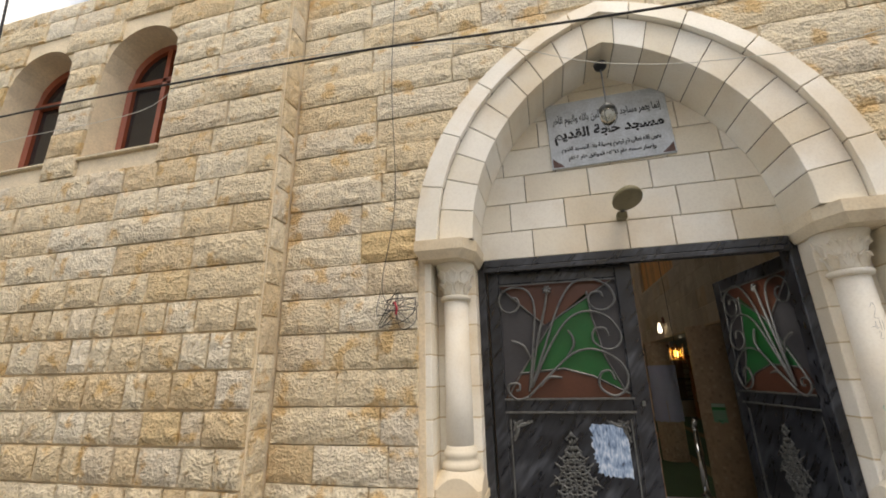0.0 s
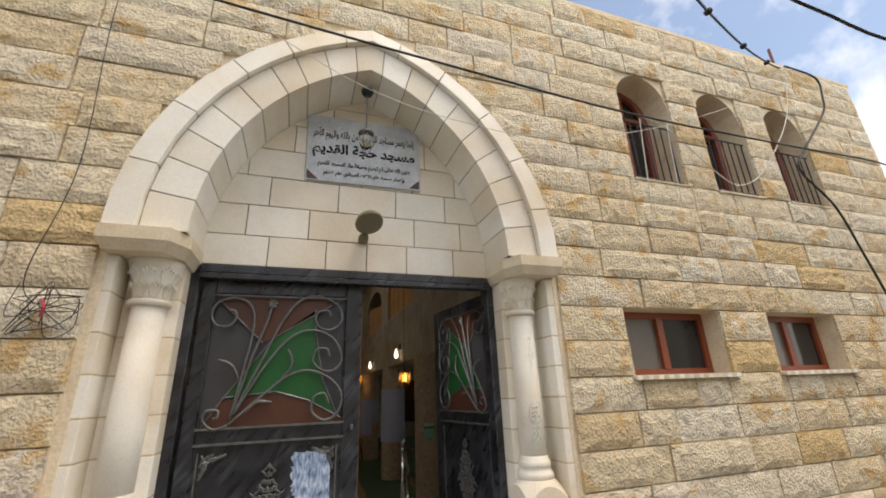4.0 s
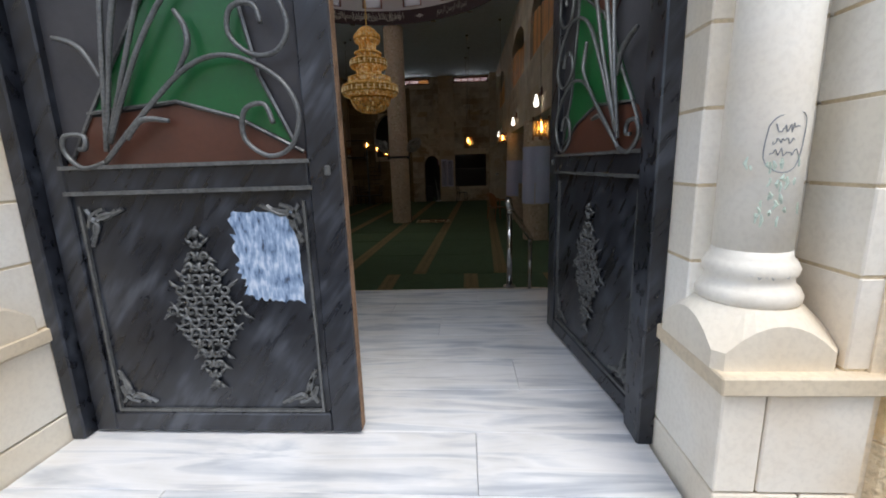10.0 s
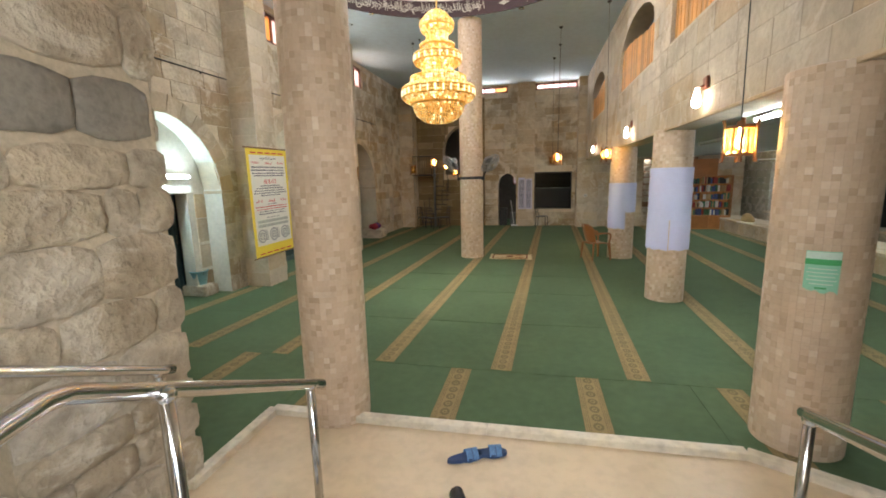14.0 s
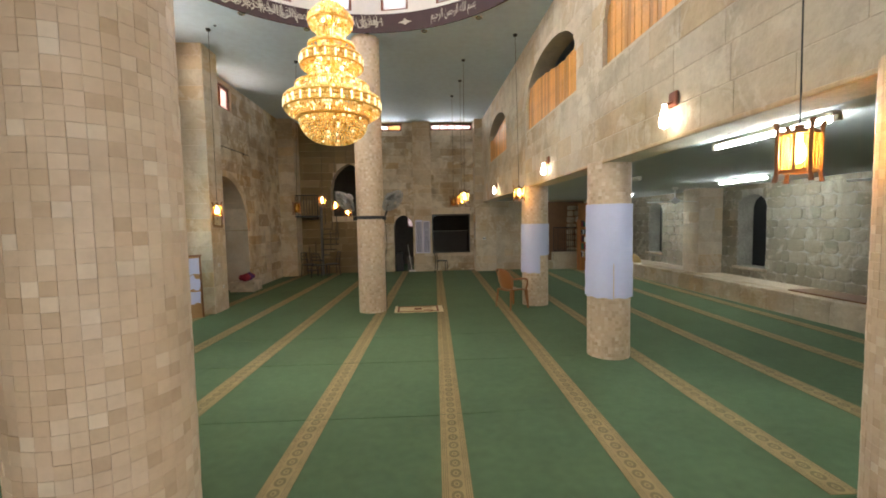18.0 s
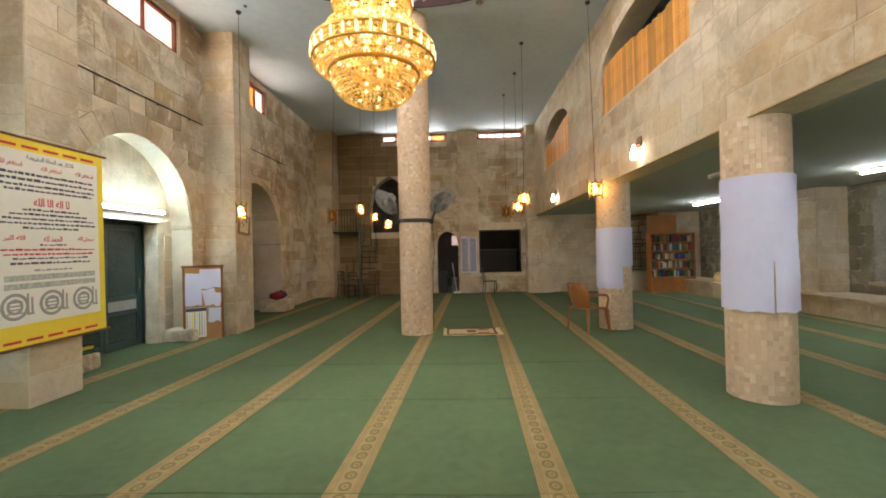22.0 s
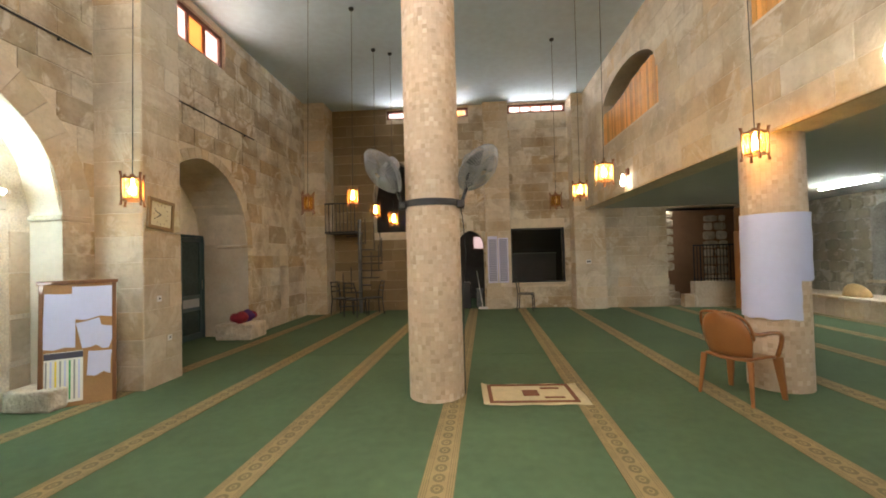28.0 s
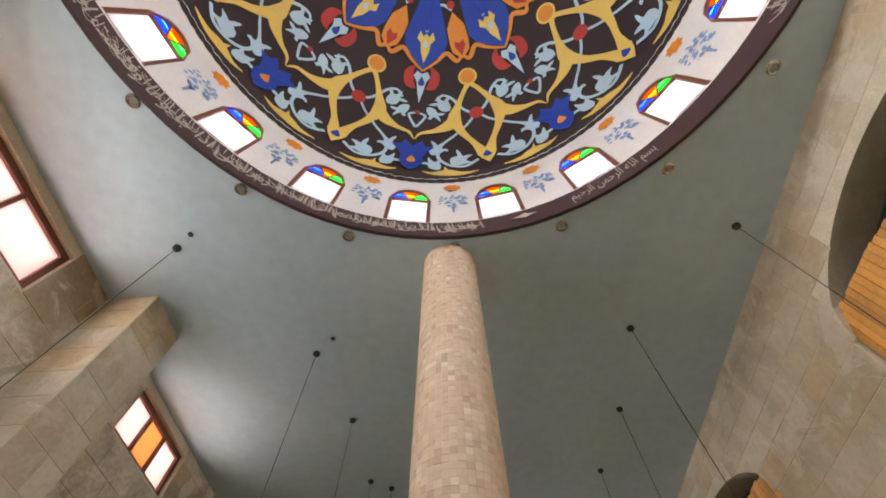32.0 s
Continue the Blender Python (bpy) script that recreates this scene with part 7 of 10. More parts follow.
def motif(name, bm, colour):
    motifs.append(mesh_of(name, bm, m_paint[colour]))


for s in (-1, 1):
    motif("scroll", ribbon([(0, 48.5, 0.9), (s * 3.0, 46, 0.7), (s * 6.5, 41, 1.0), (s * 8.5, 36, 2.0), (s * 6.5, 30.5, 1.2), (s * 3.2, 25, 0.9), (s * 1.2, 20, 1.6), (0, 16, 0.8)], 0.03), "yellow")
    motif("scroll", ribbon([(s * 7.8, 37, 1.6), (s * 11, 33.5, 1.9), (s * 16, 31.5, 0.9), (s * 20.5, 30.2, 0.5), (s * 22.3, 27.5, 0.15)], 0.029), "yellow")
    motif("crescent", ribbon([(s * 3.5, 10.8, 0.2), (s * 8, 10.4, 1.0), (s * 12, 11.4, 1.7), (s * 16, 11.2, 0.8), (s * 19, 12.2, 0.15)], 0.022), "yellow")
    motif("crescent_tip", blot(s * 12, 12.6, [(-0.9, -1), (0.9, -1), (s * 0.8, 2.4)], 0.024), "yellow")
    motif("stem", ribbon([(s * 2.8, 17, 0.5), (s * 7, 14.4, 0.55), (s * 11.5, 15.8, 0.5), (s * 14.6, 20, 0.5), (s * 13.4, 25.5, 0.45), (s * 9, 29.5, 0.4), (s * 4, 33.5, 0.4), (s * 0.5, 37, 0.4)], 0.018), "ice")
    motif("stem", ribbon([(s * 0.5, 37, 0.4), (s * 4.5, 39.5, 0.45), (s * 8.5, 44, 0.45), (s * 12.5, 45.5, 0.4), (s * 15.5, 43.5, 0.35)], 0.018), "ice")
    motif("stem", ribbon([(s * 22.4, 33, 0.4), (s * 20.5, 35.5, 0.4), (s * 19.5, 37.8, 0.4), (s * 22.4, 38.6, 0.35)], 0.018), "ice")
    motif("leaf", blot(s * 7.8, 17.6, leafshape(s * 6.2, 6.5, s * 55), 0.024), "ice")
    motif("leaf", blot(s * 15.8, 16.2, leafshape(s * 4.4, 6.5, s * -28), 0.024), "ice")
    motif("leaf", blot(s * 14.6, 23.6, leafshape(s * 4.6, 6.5, s * 30), 0.024), "ice")
    motif("leaf", blot(s * 12.4, 42.2, leafshape(s * 4.6, 6.2, s * -35), 0.024), "ice")
    motif("leaf", blot(s * 16.4, 38.4, leafshape(s * 3.6, 6.2, s * 140), 0.024), "ice")
    motif("petal", ribbon([(22.5 * s - s * 2.4, 47.5, 0.2), (22.5 * s - s * 5.4, 49, 1.5), (22.5 * s - s * 6.6, 52.5, 1.3), (22.5 * s - s * 4.4, 55.0, 0.3)], 0.024), "red")
    motif("lobe_edge", ribbon([(0, 58.5, 0.25), (s * 3.6, 56.5, 0.7), (s * 9, 59.5, 0.7), (s * 15, 57.0, 0.5), (s * 22.5, 53.6, 0.3)], 0.034), "orange")
motif("calyx", blot(0, 17.2, [(0, -3.4), (1.8, -0.6), (3.0, 2.0), (1.4, 2.6), (0, 4.2), (-1.4, 2.6), (-3.0, 2.0), (-1.8, -0.6)], 0.034), "yellow")
motif("drop", blot(0, 18.4, drop(1.5, 3.2), 0.04), "blue")
motif("disc_rim", blot(0, 50.6, round_(2.9), 0.036), "yellow")
motif("disc", blot(0, 50.6, round_(2.3), 0.042), "orange")
motif("red_disc", blot(0, 37, round_(2.2), 0.03), "red")
motif("medallion", blot(22.5, 19.4, [(0, -7.2), (2.0, -5.4), (3.4, -2.6), (3.0, 0), (4.2, 2.4), (6.4, 4.8), (3.6, 5.2), (2.6, 7.6), (0, 5.0), (-2.6, 7.6), (-3.6, 5.2), (-6.4, 4.8), (-4.2, 2.4), (-3.0, 0), (-3.4, -2.6), (-2.0, -5.4)], 0.03), "blue")
motif("medallion_drop", blot(22.5, 18, drop(1.5, 3.4), 0.038), "orange")
motif("ice_drop", blot(22.5, 48.6, [(0, -6.4), (0.9, -2), (1.5, 1.2), (2.7, 3.0), (1.8, 4.8), (0, 4.0), (-1.8, 4.8), (-2.7, 3.0), (-1.5, 1.2), (-0.9, -2)], 0.032), "ice")
motif("ice_drop_heart", blot(22.5, 50, drop(1.2, 3.4), 0.04), "blue")
motif("red_dot", blot(22.5, 38.6, round_(0.8), 0.03), "red")
motif("orange_heart", blot(0, 62.5, [(0, -5.6), (2.4, -3.2), (3.0, 0), (3.2, 4.5), (0, 9), (-3.2, 4.5), (-3.0, 0), (-2.4, -3.2)], 0.028), "orange")
motif("red_heart", blot(0, 60.8, [(0, -3.0), (1.7, 0.2), (1.4, 2.0), (0, 1.1), (-1.4, 2.0), (-1.7, 0.2)], 0.036), "red")
motif("blue_lobe", blot(22.5, 65, [(0, -11), (2.2, -8), (5.0, -5.2), (6.4, -1.6), (6.0, 3), (4.0, 12), (0, 22), (-4.0, 12), (-6.0, 3), (-6.4, -1.6), (-5.0, -5.2), (-2.2, -8)], 0.022), "blue")
motif("yellow_flower", blot(22.5, 61.5, [(0, -5.4), (1.2, -1.6), (1.6, 1.0), (3.0, 2.2), (2.2, 4.6), (1.1, 3.0), (0, 4.0), (-1.1, 3.0), (-2.2, 4.6), (-3.0, 2.2), (-1.6, 1.0), (-1.2, -1.6)], 0.034), "yellow")
motif("flower_heart", blot(22.5, 62.4, drop(0.9, 2.4), 0.042), "ice")
motif("centre_stem", ribbon([(22.5, 66, 0.4), (20.5, 70, 0.35), (10, 74, 0.4), (0, 72, 0.4)], 0.03), "ice")
motif("red_bud", blot(0, 73.5, round_(1.2), 0.034), "red")
for k in range(8):
    m = Matrix.Translation(DOME) @ Matrix.Rotation(radians(78.9 + 45 * k), 4, "Z")
    for me in motifs:
        o = new(me.name.split(".")[0], me)
        o.parent, o.matrix_basis = dome, m
bm = bmesh.new()
lathe(bm, [((RX - 0.03) * math.cos(radians(a)), SPRING + (RZ - 0.03) * math.sin(radians(a))) for a in (78, 84, 89)], 32, cap=True)
part("rosette", bm, m_paint["blue"], dome, m=Matrix.Translation(DOME))
bm = bmesh.new()
lathe(bm, [((RX - 0.05) * math.cos(radians(a)), SPRING + (RZ - 0.05) * math.sin(radians(a))) for a in (84, 86, 89)], 24, cap=True)
part("rosette_heart", bm, m_paint["orange"], dome, m=Matrix.Translation(DOME))
# cream foot of the shell with a scalloped upper edge
bm = bmesh.new()
ringA, ringB = [], []
for k in range(804):
    u = 360 * k / 804
    ringA.append(bm.verts.new(((DRUM + 0.012) * math.cos(radians(u)), (DRUM + 0.012) * math.sin(radians(u)), SPRING + 0.35)))
    ringB.append(bm.verts.new(on_dome(u, 8.0 + 0.55 * abs(math.sin(radians(u * 67))), 0.008)))
for k in range(804):
    j = (k + 1) % 804
    bm.faces.new((ringA[k], ringA[j], ringB[j], ringB[k]))
part("scalloped_foot", bm, m_paint["cream"], dome, "cream foot with a scalloped edge", m=Matrix.Translation(DOME))
# flowers and stars between the drum windows
m_floral = plain("blue_flower_paint", (0.2, 0.3, 0.48), 0.7, vary=0.5, scale=30)
rnd = random.Random(8)


def patch(cz, pts):
    bm = bmesh.new()
    mid = bm.verts.new((DRUM - 0.012, 0, cz))
    vs = [bm.verts.new((DRUM - 0.012, x, cz + z)) for x, z in pts]
    for i in range(len(vs)):
        bm.faces.new((mid, vs[i], vs[(i + 1) % len(vs)]))
    return bm


star_me = mesh_of("star", patch(7.26, [((0.14 if k % 2 else 0.1) * math.cos(math.pi * k / 8), (0.14 if k % 2 else 0.1) * math.sin(math.pi * k / 8)) for k in range(16)]), m_paint["orange"])
vs, fs = [], []
for i in range(46):
    a, r = rnd.uniform(-math.pi, math.pi), 0.21 * math.sqrt(rnd.random())
    cx, cz, q, w = r * math.cos(a), 0.02 + r * math.sin(a) * 1.1, rnd.uniform(0, 6.28), rnd.uniform(0.018, 0.034)
    if cz < -0.12:
        cx *= 0.4
    b0 = len(vs)
    vs += [(DRUM - 0.012 - 0.0001 * i, cx + w * math.cos(q + 2 * math.pi * k / 5) * (1.3 if k % 2 else 0.8), 6.74 + cz + w * math.sin(q + 2 * math.pi * k / 5)) for k in range(5)]
    fs.append([b0 + k for k in range(5)])
flower_me = bpy.data.meshes.new("flower")
flower_me.from_pydata(vs, [], fs)
flower_me.materials.append(m_floral)
stem_me = mesh_of("flower_stem", patch(6.48, [(0.012, -0.1), (0.02, 0.1), (-0.02, 0.1), (-0.012, -0.1)]), m_floral)
for k in range(18):
    m = Matrix.Translation(DOME) @ Matrix.Rotation(math.pi / 2 + radians(20 * k), 4, "Z")
    for me in (star_me, flower_me, stem_me):
        o = new(me.name, me)
        o.parent, o.matrix_basis = drum, m


# writing on the maroon band: the words that can be read, the rest is strokes
def bend_text(text, height, width, ang, z, r, material, parent, bold=0.0):
    ob = lettering("lettering", arabic(text), height, width, material, parent, Matrix.Identity(4), bold)
    for v in ob.data.vertices:
        a = ang - v.co.x / r
        v.co = Vector((DOME.x + r * math.cos(a), DOME.y + r * math.sin(a), z + v.co.y))
    return ob


m_script = plain("cream_script_paint", (0.42, 0.37, 0.3), 0.7)
dome_band = bpy.data.objects["dome_band"]
bend_text("بسم الله الرحمن الرحيم", 0.26, 0.95, radians(58), CEIL + 0.145, DRUM - 0.04, m_script, dome_band)
for words, start, wide in (("وسيق الذين اتقوا ربهم الى الجنة زمرا", 86.0, 2.55), ("حتى اذا جاءوها وفتحت ابوابها", 132.0, 2.2), ("وقال لهم خزنتها سلام عليكم طبتم", 172.0, 2.4), ("فادخلوها خالدين", 215.0, 1.2)):
    bend_text(words, 0.25, wide, radians(start) + wide / 2 / DRUM, CEIL + 0.15, DRUM - 0.04, m_script, dome_band, 0.012)
rnd = random.Random(12)
for seg in range(23):
    a0 = radians(84 + 13.0 * seg)
    bm = bmesh.new()
    for i in range(70 if seg > 11 else 34):
        a = a0 + radians(rnd.uniform(0, 13))
        z = CEIL + 0.05 + rnd.uniform(0, 0.13)
        kind = rnd.random()
        r = DRUM - 0.036 - 0.00015 * i
        if kind < 0.4:
            line = [(a + 0.004 * j * rnd.uniform(0.5, 1.2), z + 0.055 * j) for j in range(4)]
        elif kind < 0.75:
            line = [(a + 0.012 * j, z + 0.035 - 0.03 * math.sin(j * 1.0)) for j in range(5)]
        else:
            line = [(a + 0.009 * math.cos(j), z + 0.06 + 0.03 * math.sin(j)) for j in range(6)]
        w = rnd.uniform(0.003, 0.0065)
        prev = None
        for aa, zz in line:
            pr = [bm.verts.new((DOME.x + r * math.cos(aa), DOME.y + r * math.sin(aa), zz + s * w)) for s in (-1, 1)] if kind >= 0.4 else [bm.verts.new((DOME.x + r * math.cos(aa + s * w / r), DOME.y + r * math.sin(aa + s * w / r), zz)) for s in (-1, 1)]
            if prev:
                bm.faces.new((*prev, *pr[::-1]))
            prev = pr
    ob = part("script", bm, m_script, dome_band)
    tagged(ob, kind="stuff")
for k in range(4):
    part("script_mark", patch(CEIL + 0.13, [(0.14, 0), (0.04, 0.03), (0, 0.07), (-0.04, 0.03), (-0.14, 0), (-0.04, -0.03), (0, -0.06), (0.04, -0.03)]), m_script, dome_band, m=Matrix.Translation(DOME) @ Matrix.Rotation(radians(76 + 90 * k), 4, "Z") @ Matrix.Translation((-0.045, 0, 0)))

# ---- things of the hall ----
m_gold_glass = glass("gold_crystal", (1.0, 0.78, 0.34), 0.35)
# crystals emit faintly, standing in for bulb light caught in them
m_crystal_glow = glow("lit_gold_crystal", (1.0, 0.66, 0.22), 0.018)
m_ch_bulb = glow("soft_warm_bulb", (1.0, 0.7, 0.34), 0.5)
# stronger emission on some beads and bars stands in for glints
m_glint = glow("sparkling_crystal", (1.0, 0.82, 0.48), 0.085)
m_gilt = plain("gilded_metal", (0.85, 0.52, 0.13), 0.42, 0.75, vary=0.15)
m_black_plastic = plain("black_plastic", (0.02, 0.02, 0.022), 0.4)
m_grey_plastic = plain("grey_plastic", (0.3, 0.3, 0.3), 0.4)
m_white_plastic = plain("white_plastic", (0.7, 0.7, 0.69), 0.35)
m_lantern_wood = plain("brown_lantern_wood", (0.16, 0.06, 0.016), 0.35, vary=0.2, coat=0.4)


def amber_glass():
    """Thin amber glass: partly clear, partly milky."""
    mat, n, l, b = nodes_of("amber_lantern_glass")
    clear, milk, mx = n.new("ShaderNodeBsdfTransparent"), n.new("ShaderNodeBsdfTranslucent"), n.new("ShaderNodeMixShader")
    clear.inputs[0].default_value = (1, 0.86, 0.56, 1)
    milk.inputs[0].default_value = (0.85, 0.6, 0.26, 1)
    mx.inputs[0].default_value = 0.16
    l.new(clear.outputs[0], mx.inputs[1])
    l.new(milk.outputs[0], mx.inputs[2])
    l.new(mx.outputs[0], n["Material Output"].inputs[0])
    return mat


m_lantern_glass = amber_glass()
m_cord = plain("black_cord", (0.03, 0.03, 0.03), 0.6)
m_brown_plastic = plain("brown_plastic", (0.3, 0.115, 0.035), 0.32, vary=0.08, coat=0.2)
m_teal = plain("dark_teal_paint", (0.03, 0.06, 0.062), 0.35)
m_dim_glass = plain("dusky_green_glass", (0.035, 0.055, 0.055), 0.06, vary=0.3, scale=2)
m_ink = plain("dark_ink", (0.06, 0.06, 0.09), 0.7)
m_ink_red = plain("red_ink", (0.55, 0.03, 0.04), 0.7)
m_yellow = plain("yellow_banner", (0.82, 0.62, 0.06), 0.7, vary=0.05)
m_white_cloth = plain("white_banner", (0.78, 0.76, 0.7), 0.75, vary=0.04)
m_cork = plain("brown_hardboard", (0.36, 0.2, 0.09), 0.85, vary=0.15)


def rod(name, p, q, r, mat, parent, steps=8, label=""):
    bm = bmesh.new()
    pipe(bm, [p, q], r, steps)
    return part(name, bm, mat, parent, label, smooth=False)


# chandelier: a bowl, two bead-hung bands, discs, necks and a crown, from the bottom up
ch = thing("chandelier", "large gilded crystal chandelier of stacked tiers, lit, hanging from the dome", "chandelier", Matrix.Translation((-0.6, 12.1, 0)))
ch_bm = bmesh.new()
bmesh.ops.create_icosphere(ch_bm, subdivisions=1, radius=1)
crystal_me = mesh_of("crystal", ch_bm, m_crystal_glow)
rnd = random.Random(3)
pool_v, pool_f, pool_m = [], [], []
CH0 = 2.96  # the lowest bead


def bead(x, y, z, sx, sz, kind):
    b0 = len(pool_v)
    pool_v.extend((x + v.co.x * sx, y + v.co.y * sx, z + v.co.z * sz) for v in crystal_me.vertices)
    for p in crystal_me.polygons:
        pool_f.append([b0 + i for i in p.vertices])
        pool_m.append(kind)


def mixed():
    u = rnd.random()
    return 0 if u < 0.56 else 1 if u < 0.74 else 2 if u < 0.92 else 3


def bead_skirt(r0, z0, r1, z1, rows, size=0.017, swell=0.0, tall=1.15):
    """Rows of beads from one ring to another, bulging by swell."""
    for j in range(rows):
        f = (j + 0.5) / rows
        rr, zz = r0 + (r1 - r0) * f + swell * math.sin(math.pi * f), CH0 + z0 + (z1 - z0) * f
        n = max(5, int(2 * math.pi * rr / (size * 2.25)))
        for i in range(n):
            a = 2 * math.pi * (i + 0.5 * (j % 2)) / n
            bead(rr * math.cos(a), rr * math.sin(a), zz, size, size * tall, mixed())


def string_drum(r, z0, z1, pitch=0.028):
    """Upright strings of fine beads."""
    n, rows = int(2 * math.pi * r / pitch), max(2, int((z1 - z0) / 0.034))
    for i in range(n):
        a, lit = 2 * math.pi * i / n, mixed()
        for j in range(rows):
            bead(r * math.cos(a), r * math.sin(a), CH0 + z0 + (z1 - z0) * (j + 0.5) / rows, 0.011, (z1 - z0) / rows * 0.5, lit if rnd.random() < 0.8 else 3)


def gilt_ring(r, z, thick=0.014):
    bm = bmesh.new()
    lathe(bm, [(r - thick, CH0 + z - thick * 0.7), (r + thick * 0.6, CH0 + z - thick), (r + thick, CH0 + z), (r + thick * 0.5, CH0 + z + thick), (r - thick, CH0 + z + thick * 0.7)], 48, cap=False)
    part("tier_ring", bm, m_gilt, ch, "gilded ring", smooth=True)


def crystal_band(r, z0, z1):
    """A band of square gilt panels between upright clear bars."""
    n = int(2 * math.pi * r / 0.12)
    for i in range(n):
        a = 2 * math.pi * i / n
        turn = Matrix.Rotation(a, 4, "Z")
        part("bar", soft_box(r + 0.004, -0.011, CH0 + z0 + 0.008, r + 0.024, 0.011, CH0 + z1 - 0.008, 0.005), m_glint, ch, "clear crystal bar", m=turn)
        half = math.pi * r / n - 0.016
        bm = boxes((r - 0.006, -half, CH0 + z0 + 0.01, r + 0.004, half, CH0 + z1 - 0.01))
        part("panel", bm, m_gilt, ch, "amber crystal panel", m=Matrix.Rotation(a + math.pi / n, 4, "Z"))
        for u in (-0.5, 0.0, 0.5):
            for w in (0.28, 0.72):
                aa = a + math.pi / n + u * half / r * 1.2
                bead((r + 0.007) * math.cos(aa), (r + 0.007) * math.sin(aa), CH0 + z0 + (z1 - z0) * w, 0.014, 0.02, mixed())
    gilt_ring(r + 0.006, z0)
    gilt_ring(r + 0.006, z1)


# bowl
for j in range(13):
    f = (j + 0.5) / 13
    rr, zz = 0.43 * math.cos(f * math.pi / 2) ** 0.8, CH0 + 0.31 - 0.3 * math.sin(f * math.pi / 2)
    n2 = max(5, int(2 * math.pi * rr / 0.043))
    for i in range(n2):
        a = 2 * math.pi * (i + 0.5 * (j % 2)) / n2
        bead(rr * math.cos(a), rr * math.sin(a), zz, 0.019, 0.02, mixed())
bm = bmesh.new()
lathe(bm, [(0.42, CH0 + 0.31), (0.37, CH0 + 0.22), (0.25, CH0 + 0.1), (0.1, CH0 + 0.03), (0.01, CH0 + 0.015)], 40, cap=False)
part("bowl", bm, m_gold_glass, ch, "gold glass bowl", smooth=True)
gilt_ring(0.45, 0.32, 0.02)
# great band with its fringe, the disc over it and the neck
bead_skirt(0.46, 0.335, 0.6, 0.42, 5, 0.017, 0.03)
crystal_band(0.61, 0.43, 0.55)
bead_skirt(0.62, 0.565, 0.49, 0.635, 4, 0.016, 0.02)
gilt_ring(0.485, 0.64)
string_drum(0.47, 0.65, 0.73)
bead_skirt(0.48, 0.74, 0.29, 0.8, 4, 0.015, 0.03)
string_drum(0.27, 0.8, 0.93)
# second band
bead_skirt(0.29, 0.93, 0.385, 0.99, 4, 0.015, 0.02)
crystal_band(0.39, 1.0, 1.11)
bead_skirt(0.395, 1.125, 0.22, 1.17, 4, 0.015, 0.02)
string_drum(0.2, 1.17, 1.24)
gilt_ring(0.29, 1.25)
bead_skirt(0.295, 1.265, 0.2, 1.31, 3, 0.014, 0.02)
string_drum(0.18, 1.31, 1.46)
# crown
bead_skirt(0.2, 1.46, 0.27, 1.54, 4, 0.015, 0.02)
gilt_ring(0.275, 1.55)
bead_skirt(0.28, 1.565, 0.22, 1.68, 5, 0.016, 0.025)
bead_skirt(0.22, 1.68, 0.05, 1.82, 6, 0.014, 0.03)
me = bpy.data.meshes.new("beading")
me.from_pydata(pool_v, [], pool_f)
for mm in (m_crystal_glow, m_gold_glass, m_gilt, m_glint):
    me.materials.append(mm)
me.polygons.foreach_set("material_index", pool_m)
o = new("beading", me)
o.parent = ch
tagged(o, "strings of gold crystal beads", kind="stuff")
bm = bmesh.new()
lathe(bm, [(0.04, CH0 + 0.3), (0.05, CH0 + 0.6), (0.03, CH0 + 0.8), (0.05, CH0 + 1.1), (0.025, CH0 + 1.4), (0.05, CH0 + 1.7), (0.012, CH0 + 1.85)], 16)
part("stem", bm, m_gilt, ch, smooth=True)
for z, r, n in ((0.4, 0.3, 8), (0.69, 0.25, 6), (1.05, 0.2, 6), (1.6, 0.1, 4)):
    for i in range(n):
        bm = bmesh.new()
        bmesh.ops.create_uvsphere(bm, u_segments=10, v_segments=8, radius=0.03)
        part("bulb", bm, m_ch_bulb, ch, "lit bulb", m=Matrix.Translation((r * math.cos(6.283 * i / n), r * math.sin(6.283 * i / n), CH0 + z)))
bm = bmesh.new()
for k in range(44):
    zz = CH0 + 1.84 + 0.12 * k
    if zz > SPRING + RZ - 0.1:
        break
    pipe(bm, [(0.018 * math.cos(t) * (1 if k % 2 else 0), 0.018 * math.cos(t) * (0 if k % 2 else 1), zz + 0.07 * math.sin(t) + 0.06) for t in [2 * math.pi * i / 8 for i in range(9)]], 0.007, 4)
part("chain", bm, m_gilt, ch, "gilt chain")


